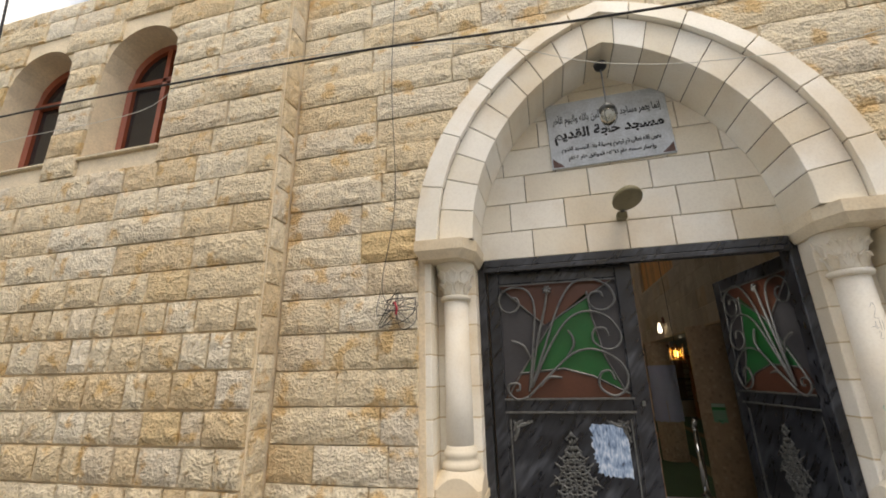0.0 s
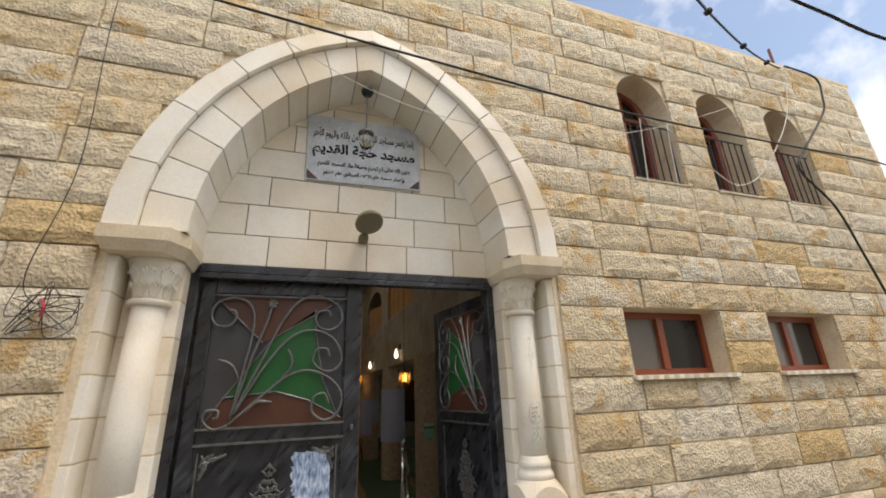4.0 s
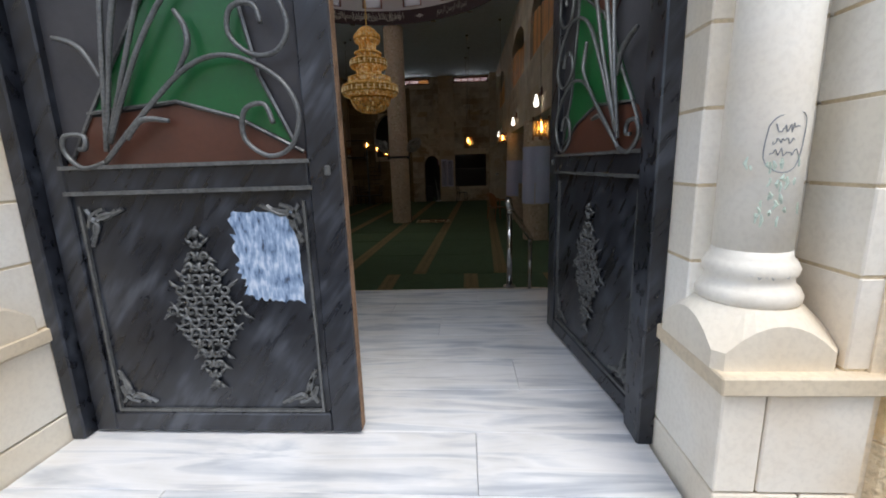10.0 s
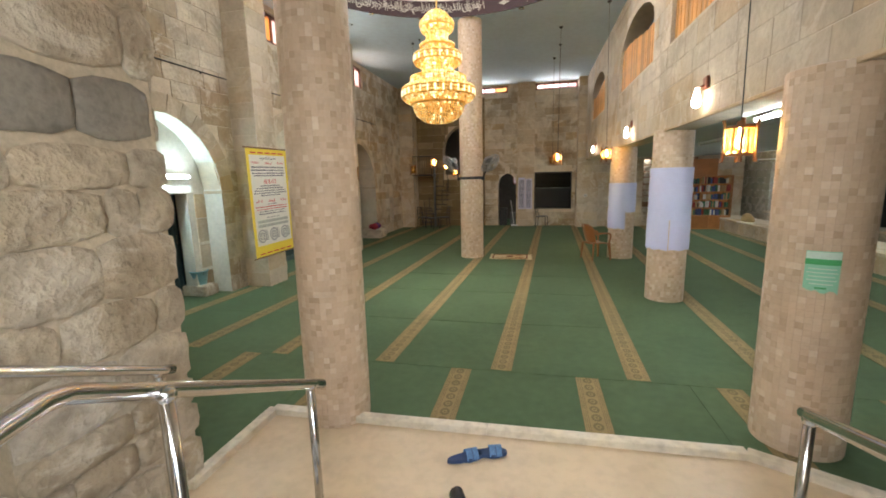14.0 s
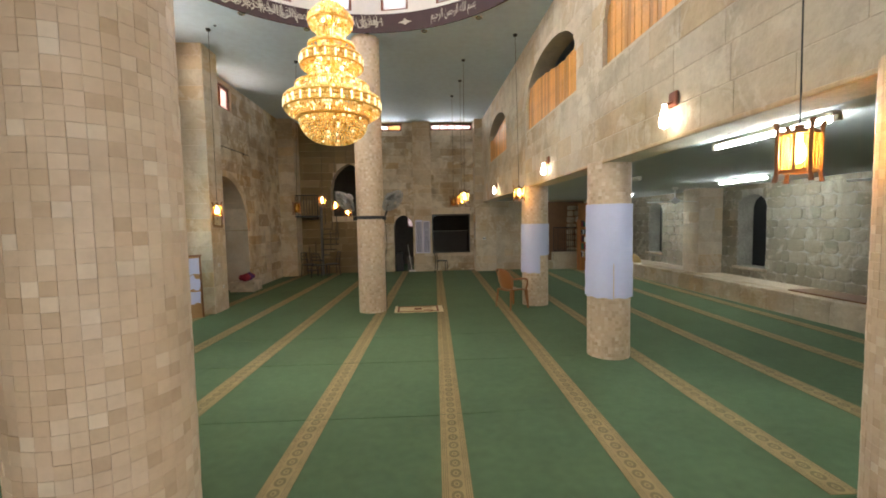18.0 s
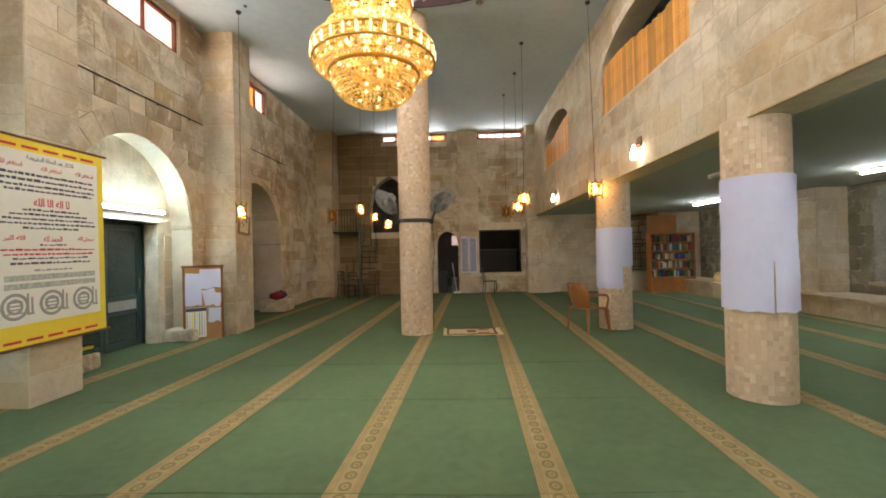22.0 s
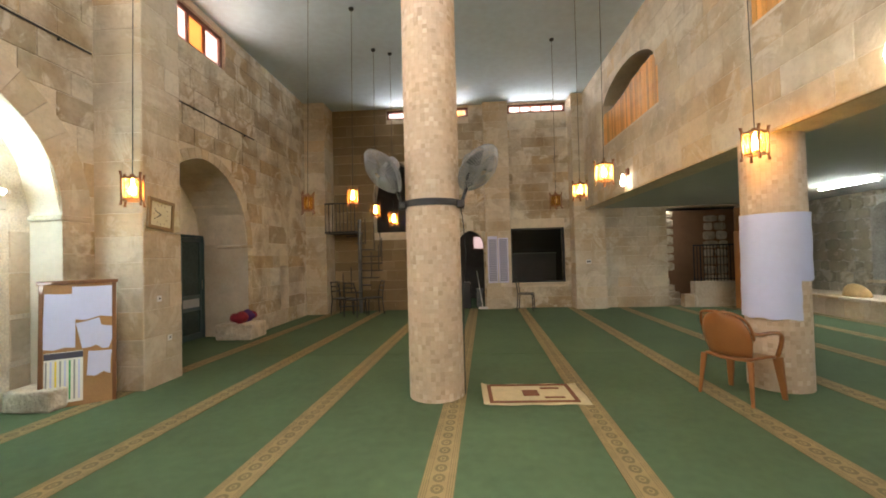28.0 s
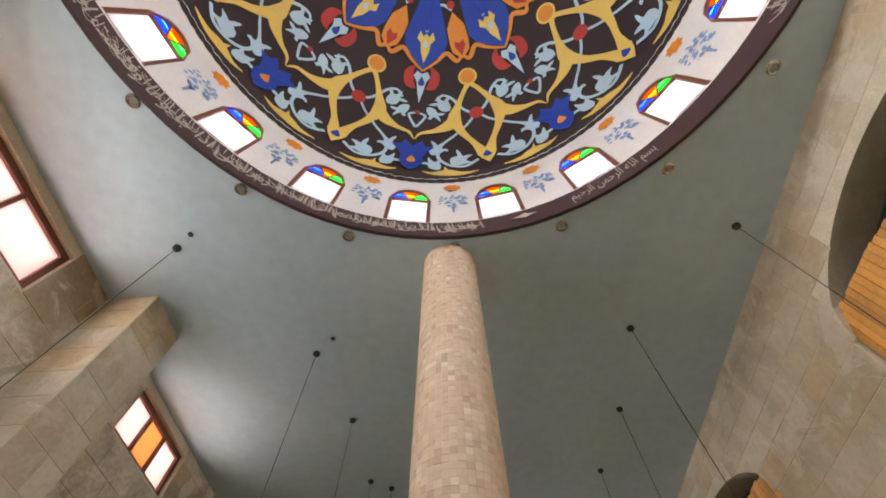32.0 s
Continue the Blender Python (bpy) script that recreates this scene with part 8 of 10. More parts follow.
# lanterns
def lantern(label, x, y, z, hook, lit=True, top=CEIL, big=1.0):
    """A six-sided wooden lantern; z is its middle, hook the place of the ceiling rose."""
    ob = thing("lantern", label, "lantern", Matrix.Translation((x, y, z)), "hanging lanterns")
    s = 0.068 * big
    for k in range(4):
        turn = Matrix.Rotation(math.pi / 2 * k + 0.5, 4, "Z")
        bm = bmesh.new()
        pts = [(0.011, -0.165), (0.008, -0.12), (0.008, 0.12), (0.011, 0.165)]
        rings = [[bm.verts.new((s + (q * q) * 0.5 + p * a, s + (q * q) * 0.5 + p * b, q * big)) for a, b in ((-1, -1), (1, -1), (1, 1), (-1, 1))] for p, q in pts]
        bm.faces.new(rings[0][::-1])
        bm.faces.new(rings[-1])
        for lo, hi in zip(rings, rings[1:]):
            for i in range(4):
                bm.faces.new((lo[i], lo[(i + 1) % 4], hi[(i + 1) % 4], hi[i]))
        part("post", bm, m_lantern_wood, ob, m=turn)
        for zz in (-0.105, 0.105):
            part("rail", boxes((s - 0.006, -s + 0.009, zz * big - 0.009, s + 0.008, s - 0.009, zz * big + 0.009)), m_lantern_wood, ob, m=turn)
        part("slat", boxes((s - 0.002, -0.006, -0.095 * big, s + 0.007, 0.006, 0.095 * big)), m_lantern_wood, ob, m=turn)
        part("glass", boxes((s - 0.006, -s + 0.01, -0.095 * big, s - 0.003, s - 0.01, 0.095 * big)), m_lantern_glass, ob, "amber glass pane", m=turn)
    part("cap", boxes((-s, -s, 0.114 * big, s, s, 0.12 * big), (-0.02, -0.02, 0.121 * big, 0.02, 0.02, 0.15 * big)), m_lantern_wood, ob, m=Matrix.Rotation(0.5, 4, "Z"))
    bm = bmesh.new()
    lathe(bm, [(0.001, -0.06), (0.022, -0.045), (0.03, -0.005), (0.02, 0.04), (0.012, 0.06), (0.012, 0.1)], 14)
    part("bulb", bm, m_bulb if lit else m_white_plastic, ob, "lit bulb" if lit else "unlit bulb", smooth=True)
    hx, hy = hook[0] - x, hook[1] - y
    rod("cord", (0, 0, 0.14 * big), (hx, hy, top - z - 0.02), 0.0045, m_cord, ob, 5, "black cord")
    bm = bmesh.new()
    lathe(bm, [(0.045, 0), (0.042, -0.03), (0.012, -0.05)], 14)
    part("ceiling_rose", bm, m_black_plastic, ob, m=Matrix.Translation((hx, hy, top - z)))
    return ob


WARM = "brown lantern with amber glass and a lit bulb on a cord"
DIM = "brown lantern with amber glass and an unlit bulb on a cord"
lantern(WARM, 2.62, 8.66, 2.25, (2.57, 8.65))
lantern(WARM, -3.47, 14.86, 2.21, (-3.5, 14.95))
lantern(WARM, 2.62, 15.15, 2.48, (2.55, 15.1))
lantern(WARM, 1.6, 16.43, 2.5, (1.62, 16.42))
lantern(WARM, 1.68, 17.9, 2.5, (1.68, 17.85))
lantern(DIM, 1.57, 19.26, 2.52, (1.57, 19.2), False)
lantern(DIM, -2.56, 17.03, 2.32, (-2.3, 16.55), False)
lantern(WARM, -2.13, 17.94, 2.54, (-2.05, 17.8))
lantern(WARM, -2.06, 19.35, 2.46, (-2.0, 19.2))
lantern(WARM, -1.68, 19.3, 2.26, (-1.7, 19.4))
lantern(DIM, -4.1, 9.24, 2.65, (-4.05, 9.2), False)
m_speaker = plain("dusty_grey_board", (0.15, 0.13, 0.11), 0.7, vary=0.2)
ob = thing("loudspeaker", "dark grey box loudspeaker fixed to the west wall", "loudspeaker", Matrix.Translation((WEST + 0.02, 9.12, 3.28)))
part("cabinet", soft_box(0, -0.12, -0.22, 0.2, 0.12, 0.22, 0.012), m_speaker, ob)
part("grille", soft_box(0.201, -0.105, -0.2, 0.212, 0.105, 0.2, 0.004), m_grey_plastic, ob)
part("bracket", boxes((-0.01, -0.03, -0.05, -0.001, 0.03, 0.05)), m_iron, ob)

# ceiling spots round the dome
for a in range(0, 360, 20):
    c = radians(a + 11)
    ob = thing("ceiling_spot", "small round spotlight set in the ceiling beside the dome", "spotlight", Matrix.Translation((DOME.x + 0.05 + 3.36 * math.cos(c), DOME.y + 3.36 * math.sin(c), CEIL)), "ceiling spots")
    bm = bmesh.new()
    lathe(bm, [(0.035, -0.002), (0.045, -0.016), (0.062, -0.012), (0.07, 0.0)], 18, cap=False)
    part("ring", bm, m_steel, ob, smooth=True)
    bm = bmesh.new()
    lathe(bm, [(0.001, -0.006), (0.036, -0.004)], 14, cap=False)
    part("lens", bm, m_grey_plastic, ob)

# spare hooks beside the lantern cords
for x, y in ((-3.3, 14.8), (-2.05, 16.33)):
    ob = thing("ceiling_hook", "small dark iron hook fixed in the painted ceiling", "hook", Matrix.Translation((x, y, CEIL)))
    bm = bmesh.new()
    lathe(bm, [(0.03, 0.0), (0.03, -0.008), (0.01, -0.012), (0.008, -0.03), (0.001, -0.034)], 12)
    part("plate", bm, m_black_plastic, ob, smooth=True)

# wall lamps over the arcade
for y in (10.25, 14.02, 19.07):
    ob = thing("wall_lamp", "white bulb on a rust red bracket, lit, on the arcade wall", "lamp", Matrix.Translation((EAST - 0.014, y, 2.95)), "wall lamps")
    part("bracket", soft_box(-0.03, -0.06, -0.02, 0.002, 0.06, 0.12, 0.01), m_frame, ob, "rust red bracket")
    rod("arm", (-0.02, 0, 0.03), (-0.09, 0, 0.0), 0.012, m_frame, ob)
    bm = bmesh.new()
    lathe(bm, [(0.001, -0.22), (0.04, -0.2), (0.05, -0.15), (0.035, -0.08), (0.02, -0.03), (0.02, 0.0)], 16)
    part("bulb", bm, m_cool, ob, "lit white bulb", smooth=True, m=Matrix.Translation((-0.1, 0, 0.0)))
    lamp("wall_lamp_light", "POINT", Matrix.Translation((EAST - 0.2, y, 2.72)), 0.009, (1, 0.86, 0.62), 0.06)


# balcony fillings of pine slats
for h, first in zip(bal, (0, 1, 2)):
    ob = thing("slat_screen", "screen of upright orange pine slats in an arched opening", "screen", group="balcony screens")
    n = int((h.a1 - h.a0) / 0.075)
    rnd = random.Random(first)
    for k in range(n):
        a = h.a0 + 0.02 + (h.a1 - h.a0 - 0.04) * (k + 0.5) / n
        top = min(h.top(a) - 0.03, 4.66 + 0.1 * math.sin(a * 1.7 + first) + rnd.uniform(-0.015, 0.015))
        w = (h.a1 - h.a0 - 0.04) / n * 0.46
        bm = boxes((-0.011, -w, 0, 0.011, w, top - h.z0))
        part("slat", bm, m_wood, ob, m=Matrix.Translation((EAST + 0.06 + 0.004 * (k % 2), a, h.z0)))
    part("rail", boxes((EAST + 0.078, h.a0 + 0.02, h.z0 + 0.1, EAST + 0.11, h.a1 - 0.02, h.z0 + 0.17)), m_wood, ob)

# fans on the column
cx, cy, cr = -0.545, 15.39, 0.294
strap = thing("fan_strap", "black metal strap round the column that carries two fans", "bracket", Matrix.Translation((cx, cy, 2.025)))
bm = bmesh.new()
lathe(bm, [(cr, -0.035), (cr + 0.006, -0.035), (cr + 0.006, 0.035), (cr, 0.035)], 40, cap=False)
part("strap", bm, m_black_plastic, strap)


def wall_fan(side):
    ob = thing("fan", "grey wire-caged fan on a black arm strapped to the column", "fan", Matrix.Translation((cx + side * (cr + 0.01), cy - 0.12, 2.02)), "column fans")
    bm = bmesh.new()
    hub_at = Vector((side * 0.195, -0.03, 0.35))
    way = Vector((side * 0.62, -0.46, -0.62)).normalized()
    pipe(bm, [(0, 0, -0.02), (side * 0.03, 0.0, 0.06), (side * 0.07, 0.05, 0.18), hub_at - way * 0.16], 0.018, 8)
    part("arm", bm, m_black_plastic, ob, "black arm")
    part("clamp", soft_box(-0.04, -0.03, -0.05, 0.04, 0.05, 0.03, 0.01), m_black_plastic, ob)
    head = Matrix.Translation(hub_at) @ Vector((0, -1, 0)).rotation_difference(way).to_matrix().to_4x4()
    bm = bmesh.new()
    lathe(bm, [(0.02, 0.2), (0.075, 0.18), (0.085, 0.1), (0.06, 0.05), (0.02, 0.04)], 18)
    part("motor", bm, m_grey_plastic, ob, "grey motor housing", smooth=True, m=head @ Matrix.Rotation(radians(-90), 4, "X"))
    R = 0.27
    for zz, nm in ((-0.055, "front_cage"), (0.055, "rear_cage")):
        bm = bmesh.new()
        for k in range(56):
            a = 2 * math.pi * k / 56
            pipe(bm, [(0.04 * math.cos(a), zz * 1.4, 0.04 * math.sin(a)), (0.19 * math.cos(a), zz * 1.3, 0.19 * math.sin(a)), (R * math.cos(a), 0, R * math.sin(a))], 0.0042, 3, False)
        for rr, yy in ((0.04, zz * 1.4), (0.13, zz * 1.36), (0.19, zz * 1.3), (R, 0)):
            pipe(bm, [(rr * math.cos(t), yy, rr * math.sin(t)) for t in [2 * math.pi * i / 30 for i in range(31)]], 0.005 if rr == R else 0.003, 4, False)
        tagged(part(nm, bm, m_grey_plastic, ob, m=head), "grey wire cage", kind="stuff")
    bm = bmesh.new()
    lathe(bm, [(0.001, -0.03), (0.04, -0.028), (0.045, 0.03), (0.001, 0.03)], 16)
    part("hub", bm, m_grey_plastic, ob, m=head @ Matrix.Rotation(radians(90), 4, "X"))
    for k in range(3):
        bm = bmesh.new()
        vs = [[bm.verts.new((r * math.cos(t), 0.03 * (t - 0.5) , r * math.sin(t))) for t in (0.0, 0.35, 0.7, 1.05)] for r in (0.04, 0.1, 0.17, 0.22)]
        for p, q in zip(vs, vs[1:]):
            for i in range(3):
                bm.faces.new((p[i], p[i + 1], q[i + 1], q[i]))
        part("blade", bm, m_iron_worn, ob, "grey blade", m=head @ Matrix.Rotation(2 * math.pi * k / 3 + 0.4, 4, "Y"))
    return ob


wall_fan(-1)
wall_fan(1)
ob = thing("fan_cable", "thin dark cable running down the column from the fans", "cable")
bm = bmesh.new()
pipe(bm, [(cx + 0.3, cy - 0.04, 2.02), (cx + 0.325, cy - 0.05, 1.8), (cx + 0.345, cy - 0.06, 1.45), (cx + 0.31, cy - 0.05, 1.2), (cx + 0.3, cy - 0.04, 0.6), (cx + 0.3, cy, 0.01)], 0.006, 6)
part("cord", bm, m_cord, ob)


def ceiling_fan(x, y):
    ob = thing("ceiling_fan", "white three-bladed ceiling fan at rest under the aisle ceiling", "fan", Matrix.Translation((x, y, AISLE)), "ceiling fans")
    bm = bmesh.new()
    lathe(bm, [(0.05, 0), (0.07, -0.04), (0.02, -0.08)], 18)
    part("canopy", bm, m_white_plastic, ob, smooth=True)
    rod("rod", (0, 0, -0.06), (0, 0, -0.3), 0.014, m_white_plastic, ob)
    bm = bmesh.new()
    lathe(bm, [(0.02, -0.26), (0.06, -0.29), (0.11, -0.32), (0.11, -0.36), (0.05, -0.4), (0.001, -0.41)], 22)
    part("motor", bm, m_white_plastic, ob, smooth=True)
    for k in range(3):
        bm = boxes((0.09, -0.06, -0.356, 0.66, 0.06, -0.35))
        part("blade", bm, m_white_plastic, ob, "white blade", m=Matrix.Rotation(radians(120 * k + 12), 4, "Z") @ Matrix.Translation((0, 0, -0.35)) @ Matrix.Rotation(radians(9), 4, "X") @ Matrix.Translation((0, 0, 0.35)))
    return ob


ceiling_fan(6.1, 10.7)
ceiling_fan(6.9, 16.5)


# paper round the columns
def wrap(label, col, z0, z1, a0, a1, seams, lower=None):
    x, y, r = col
    ob = thing("paper_wrap", label, "paper", Matrix.Translation((x, y, 0)), "column papers")

    def sheet(za, zb, p, q, out, nm="sheet"):
        bm = bmesh.new()
        n, m2 = 20, 6
        rnd = random.Random(int(za * 100))
        grid = []
        for j in range(m2 + 1):
            row = []
            for i in range(n + 1):
                a = p + (q - p) * i / n
                wob = 0.003 * math.sin(i * 1.3 + j * 2.1) + rnd.uniform(-0.001, 0.001)
                zz = za + (zb - za) * j / m2 + (0.008 * math.sin(i * 0.9) if j == 0 else 0)
                row.append(bm.verts.new(((r + out + wob) * math.cos(a), (r + out + wob) * math.sin(a), zz)))
            grid.append(row)
        for p_, q_ in zip(grid, grid[1:]):
            for i in range(n):
                bm.faces.new((p_[i], p_[i + 1], q_[i + 1], q_[i]))
        part(nm, bm, m_paper, ob, smooth=True)

    mid = z0 + (z1 - z0) * 0.36
    sheet(mid, z1, a0, a1, 0.016)
    for p, q in seams:
        sheet(z0, mid + 0.02, p, q, 0.022)
    return ob


wrap("white paper sheets wrapped round the mosaic column", (3.11, 12.02, 0.286), 0.845, 2.1, radians(-200), radians(20), ((radians(-200), radians(-104)), (radians(-102), radians(20))))
wrap("white paper sheets wrapped round the mosaic column", (3.09, 15.62, 0.291), 0.745, 1.825, radians(-200), radians(20), ((radians(-200), radians(-85)),))
ob = thing("notice", "green and white notice stuck to the mosaic column", "notice", Matrix.Translation((2.985, 8.22, 0)))
m_green_sheet = plain("green_print", (0.05, 0.36, 0.12), 0.6)
m_mint = plain("mint_paper", (0.27, 0.6, 0.43), 0.6, vary=0.08)
m_mint_pale = plain("pale_mint_paper", (0.55, 0.7, 0.62), 0.6)
for za, zb, mat, nm, w, out in ((1.22, 1.49, m_mint, "sheet", 0.3, 0), (1.44, 1.485, m_mint_pale, "heading", 0.29, 0.002), (1.4, 1.437, m_green_sheet, "band", 0.3, 0.002), (1.37, 1.376, m_mint_pale, "line", 0.24, 0.002), (1.345, 1.351, m_mint_pale, "line", 0.26, 0.002), (1.32, 1.326, m_mint_pale, "line", 0.22, 0.002), (1.295, 1.301, m_mint_pale, "line", 0.25, 0.002), (1.27, 1.276, m_mint_pale, "line", 0.2, 0.002), (1.24, 1.252, m_green_sheet, "print", 0.1, 0.002)):
    bm = bmesh.new()
    rr = 0.297 + out
    rows_ = [[bm.verts.new((rr * math.cos(-math.pi / 2 - 0.4 + w * (2 * i / 8 - 1)), rr * math.sin(-math.pi / 2 - 0.4 + w * (2 * i / 8 - 1)), z - (0.012 * math.sin(i * 1.7) - 0.02 * (i < 2) if nm == "sheet" and z == za else 0))) for i in range(9)] for z in (za, zb)]
    for i in range(8):
        bm.faces.new((rows_[0][i], rows_[0][i + 1], rows_[1][i + 1], rows_[1][i]))
    part(nm, bm, mat, ob)

# banner
ban = thing("banner", "yellow and white prayer banner on wooden rods hanging on the pier", "banner", Matrix.Translation((-4.0, 12.08, 1.65)) @ Matrix.Rotation(radians(0.8), 4, "X"))
W2, H2 = 0.62, 1.02
part("cloth", boxes((0.0, -W2, -H2, 0.004, W2, H2)), m_yellow, ban, "yellow cloth")
part("white_field", boxes((0.0045, -W2 + 0.075, -0.8, 0.006, W2 - 0.075, H2 - 0.13)), m_white_cloth, ban, "white field")
for zz in (-H2, H2):
    rod("rod", (0.004, -W2 - 0.05, zz), (0.004, W2 + 0.05, zz), 0.014, m_lantern_wood, ban, 8, "wooden rod")
FACING = Matrix(((0, 0, 1, 0), (1, 0, 0, 0), (0, 1, 0, 0), (0, 0, 0, 1)))
def banner_line(text, y, z, high, wide, mat, bold=0.0):
    lettering("lettering", arabic(text), high, wide, mat, ban, Matrix.Translation((0.0075, y, z)) @ FACING, bold)


rnd = random.Random(6)


def text_bar(y0, y1, z, h, mat):
    """A line too small to read, as bars of word length."""
    a = y0
    while a < y1 - 0.02:
        w = min(rnd.uniform(0.025, 0.075), y1 - a)
        part("text_bar", boxes((0.0065, a, z, 0.0075, a + w, z + h * rnd.uniform(0.55, 1))), mat, ban)
        a += w + 0.012


banner_line("الاذكار بعد الصلاة المفروضة", 0, 0.83, 0.06, 0.5, m_ink, 0.02)
for y, z in ((-0.4, 0.75), (0.0, 0.74), (0.38, 0.75)):
    banner_line("استغفر الله", y, z, 0.06, 0.22, m_ink_red, 0.03)
banner_line("لا اله الا الله", 0, 0.4, 0.085, 0.38, m_ink_red, 0.03)
for text, y in (("الله اكبر", -0.38), ("الحمد لله", 0.0), ("سبحان الله", 0.38)):
    banner_line(text, y, 0.035, 0.06, 0.2, m_ink_red, 0.03)
for z, h, mat, wid in ((0.655, 0.03, m_ink, 0.5), (0.6, 0.03, m_ink, 0.52), (0.545, 0.026, m_ink, 0.5), (0.5, 0.026, m_ink, 0.46), (0.31, 0.024, m_ink, 0.3), (0.265, 0.024, m_ink, 0.42), (0.22, 0.024, m_ink, 0.48), (0.175, 0.024, m_ink, 0.5), (0.13, 0.022, m_ink, 0.3), (-0.035, 0.018, m_ink, 0.14), (-0.085, 0.024, m_ink_red, 0.5), (-0.13, 0.022, m_ink_red, 0.48), (-0.17, 0.018, m_ink, 0.4), (-0.22, 0.024, m_ink, 0.42), (-0.29, 0.02, m_grey_plastic, 0.2)):
    text_bar(-wid, wid, z, h, mat)
for z in (-0.35, -0.43):
    part("text_panel", boxes((0.0065, -0.48, z - 0.028, 0.0075, 0.48, z + 0.028)), plain("dim_print", (0.42, 0.44, 0.4), 0.8, vary=0.5, scale=30), ban, "grey green panel of fine print")
for y in (-0.36, 0, 0.36):
    for r0, r1 in ((0.1, 0.13), (0.05, 0.075)):
        bm = bmesh.new()
        lathe(bm, [(r0, 0), (r1, 0), (r1, 0.0015), (r0, 0.0015), (r0, 0)], 24, cap=False)
        part("emblem", bm, m_grey_plastic, ban, "grey round emblem", m=Matrix.Translation((0.0065, y - 0.03, -0.62)) @ FACING)
    for k in range(4):
        part("emblem_bar", boxes((0.0065, y - 0.1, -0.69 + 0.035 * k, 0.0075, y + 0.04, -0.675 + 0.035 * k)), m_grey_plastic, ban)
    part("emblem_stroke", boxes((0.0065, y + 0.08, -0.7, 0.0075, y + 0.1, -0.5), (0.0065, y + 0.12, -0.7, 0.0075, y + 0.14, -0.54), (0.0065, y + 0.08, -0.71, 0.0075, y + 0.15, -0.69)), m_grey_plastic, ban, "grey brush stroke")
for k in range(5):
    part("text_bar", boxes((0.0045, -0.5 + 0.21 * k, -H2 + 0.05, 0.0055, -0.34 + 0.21 * k, -H2 + 0.075)), m_ink_red, ban)
    part("text_bar", boxes((0.0045, -0.5 + 0.21 * k, H2 - 0.1, 0.0055, -0.34 + 0.21 * k, H2 - 0.075)), m_ink_red, ban)

# notice board leaning at the pier
brd = thing("notice_board", "brown hardboard notice board with torn white papers, leaning on the pier", "notice board", Matrix.Translation((-4.3, 15.1, 0.008)) @ Matrix.Rotation(radians(37), 4, "Z") @ Matrix.Rotation(radians(-4), 4, "X") @ Matrix.Diagonal((0.9, 1, 0.98, 1)))
part("board", soft_box(-0.35, 0, 0, 0.35, 0.02, 1.34, 0.004), m_cork, brd)
for p, q in (((-0.35, 0, 1.3), (0.35, 0, 1.3)), ((-0.33, 0, 0), (-0.33, 0, 1.3)), ((0.33, 0, 0), (0.33, 0, 1.3))):
    part("edging", soft_box(min(p[0], q[0]) - 0.02, -0.012, p[2], max(p[0], q[0]) + 0.02, -0.001, max(q[2], p[2] + 0.04), 0.003), m_lantern_wood, brd)
for x0, z0, x1, z1, ang in ((-0.31, 0.62, -0.02, 1.2, 2), (-0.06, 0.92, 0.31, 1.27, 0), (0.0, 0.62, 0.22, 0.9, -12), (0.12, 0.6, 0.31, 0.84, 14), (0.08, 0.3, 0.3, 0.56, 3)):
    w, h = (x1 - x0) / 2, (z1 - z0) / 2
    bm = bmesh.new()
    rnd = random.Random(int(x0 * 100 + z0 * 1000))
    edge = [(-w, -h), (-w * 0.3, -h + rnd.uniform(-0.02, 0.02)), (w * 0.4, -h + rnd.uniform(-0.03, 0.03)), (w, -h), (w + rnd.uniform(-0.02, 0.02), 0), (w, h), (0, h + rnd.uniform(-0.02, 0)), (-w, h)]
    bm.faces.new([bm.verts.new((x, -0.004 - 0.003 * abs(x), z)) for x, z in edge])
    part("sheet", bm, m_paper, brd, "white torn paper", m=Matrix.Translation(((x0 + x1) / 2, -0.002, (z0 + z1) / 2)) @ Matrix.Rotation(radians(ang), 4, "Y"))
part("calendar", boxes((-0.3, -0.008, 0.05, 0.04, -0.004, 0.58)), m_white_cloth, brd, "printed calendar")
part("calendar_head", boxes((-0.3, -0.0105, 0.51, 0.04, -0.0085, 0.575)), m_ink, brd, "black calendar heading")
for k in range(8):
    part("calendar_column", boxes((-0.29 + 0.041 * k, -0.01, 0.08, -0.29 + 0.041 * k + 0.016, -0.0085, 0.49)), [m_grey_plastic, m_paper, m_yellow, m_grey_plastic, m_paper, m_green_sheet, m_grey_plastic, m_paper][k], brd)

# clock
clk = thing("wall_clock", "square wall clock with a wooden frame on the pier", "clock", Matrix.Translation((-3.937, 15.815, 2.07)) @ Matrix.Rotation(radians(-5), 4, "X") @ Matrix.Diagonal((1, 1.1, 1.16, 1)))
part("frame", boxes((0, -0.19, -0.16, 0.03, 0.19, -0.125), (0, -0.19, 0.125, 0.03, 0.19, 0.16), (0, -0.19, -0.125, 0.03, -0.155, 0.125), (0, 0.155, -0.125, 0.03, 0.19, 0.125)), plain("clock_wood", (0.2, 0.125, 0.06), 0.4), clk)
part("face", boxes((0.002, -0.154, -0.124, 0.014, 0.154, 0.124)), plain("yellowed_clock_face", (0.5, 0.48, 0.38), 0.35), clk)
for ln, ang, w in ((0.07, 120, 0.006), (0.1, 70, 0.004)):
    part("hand", boxes((0.015, -w, 0, 0.018, w, ln)), m_ink, clk, m=Matrix.Rotation(radians(ang), 4, "X"))
for k in range(12):
    part("mark", boxes((0.0145, -0.003, 0.095, 0.016, 0.003, 0.112)), m_ink, clk, m=Matrix.Rotation(radians(30 * k), 4, "X"))

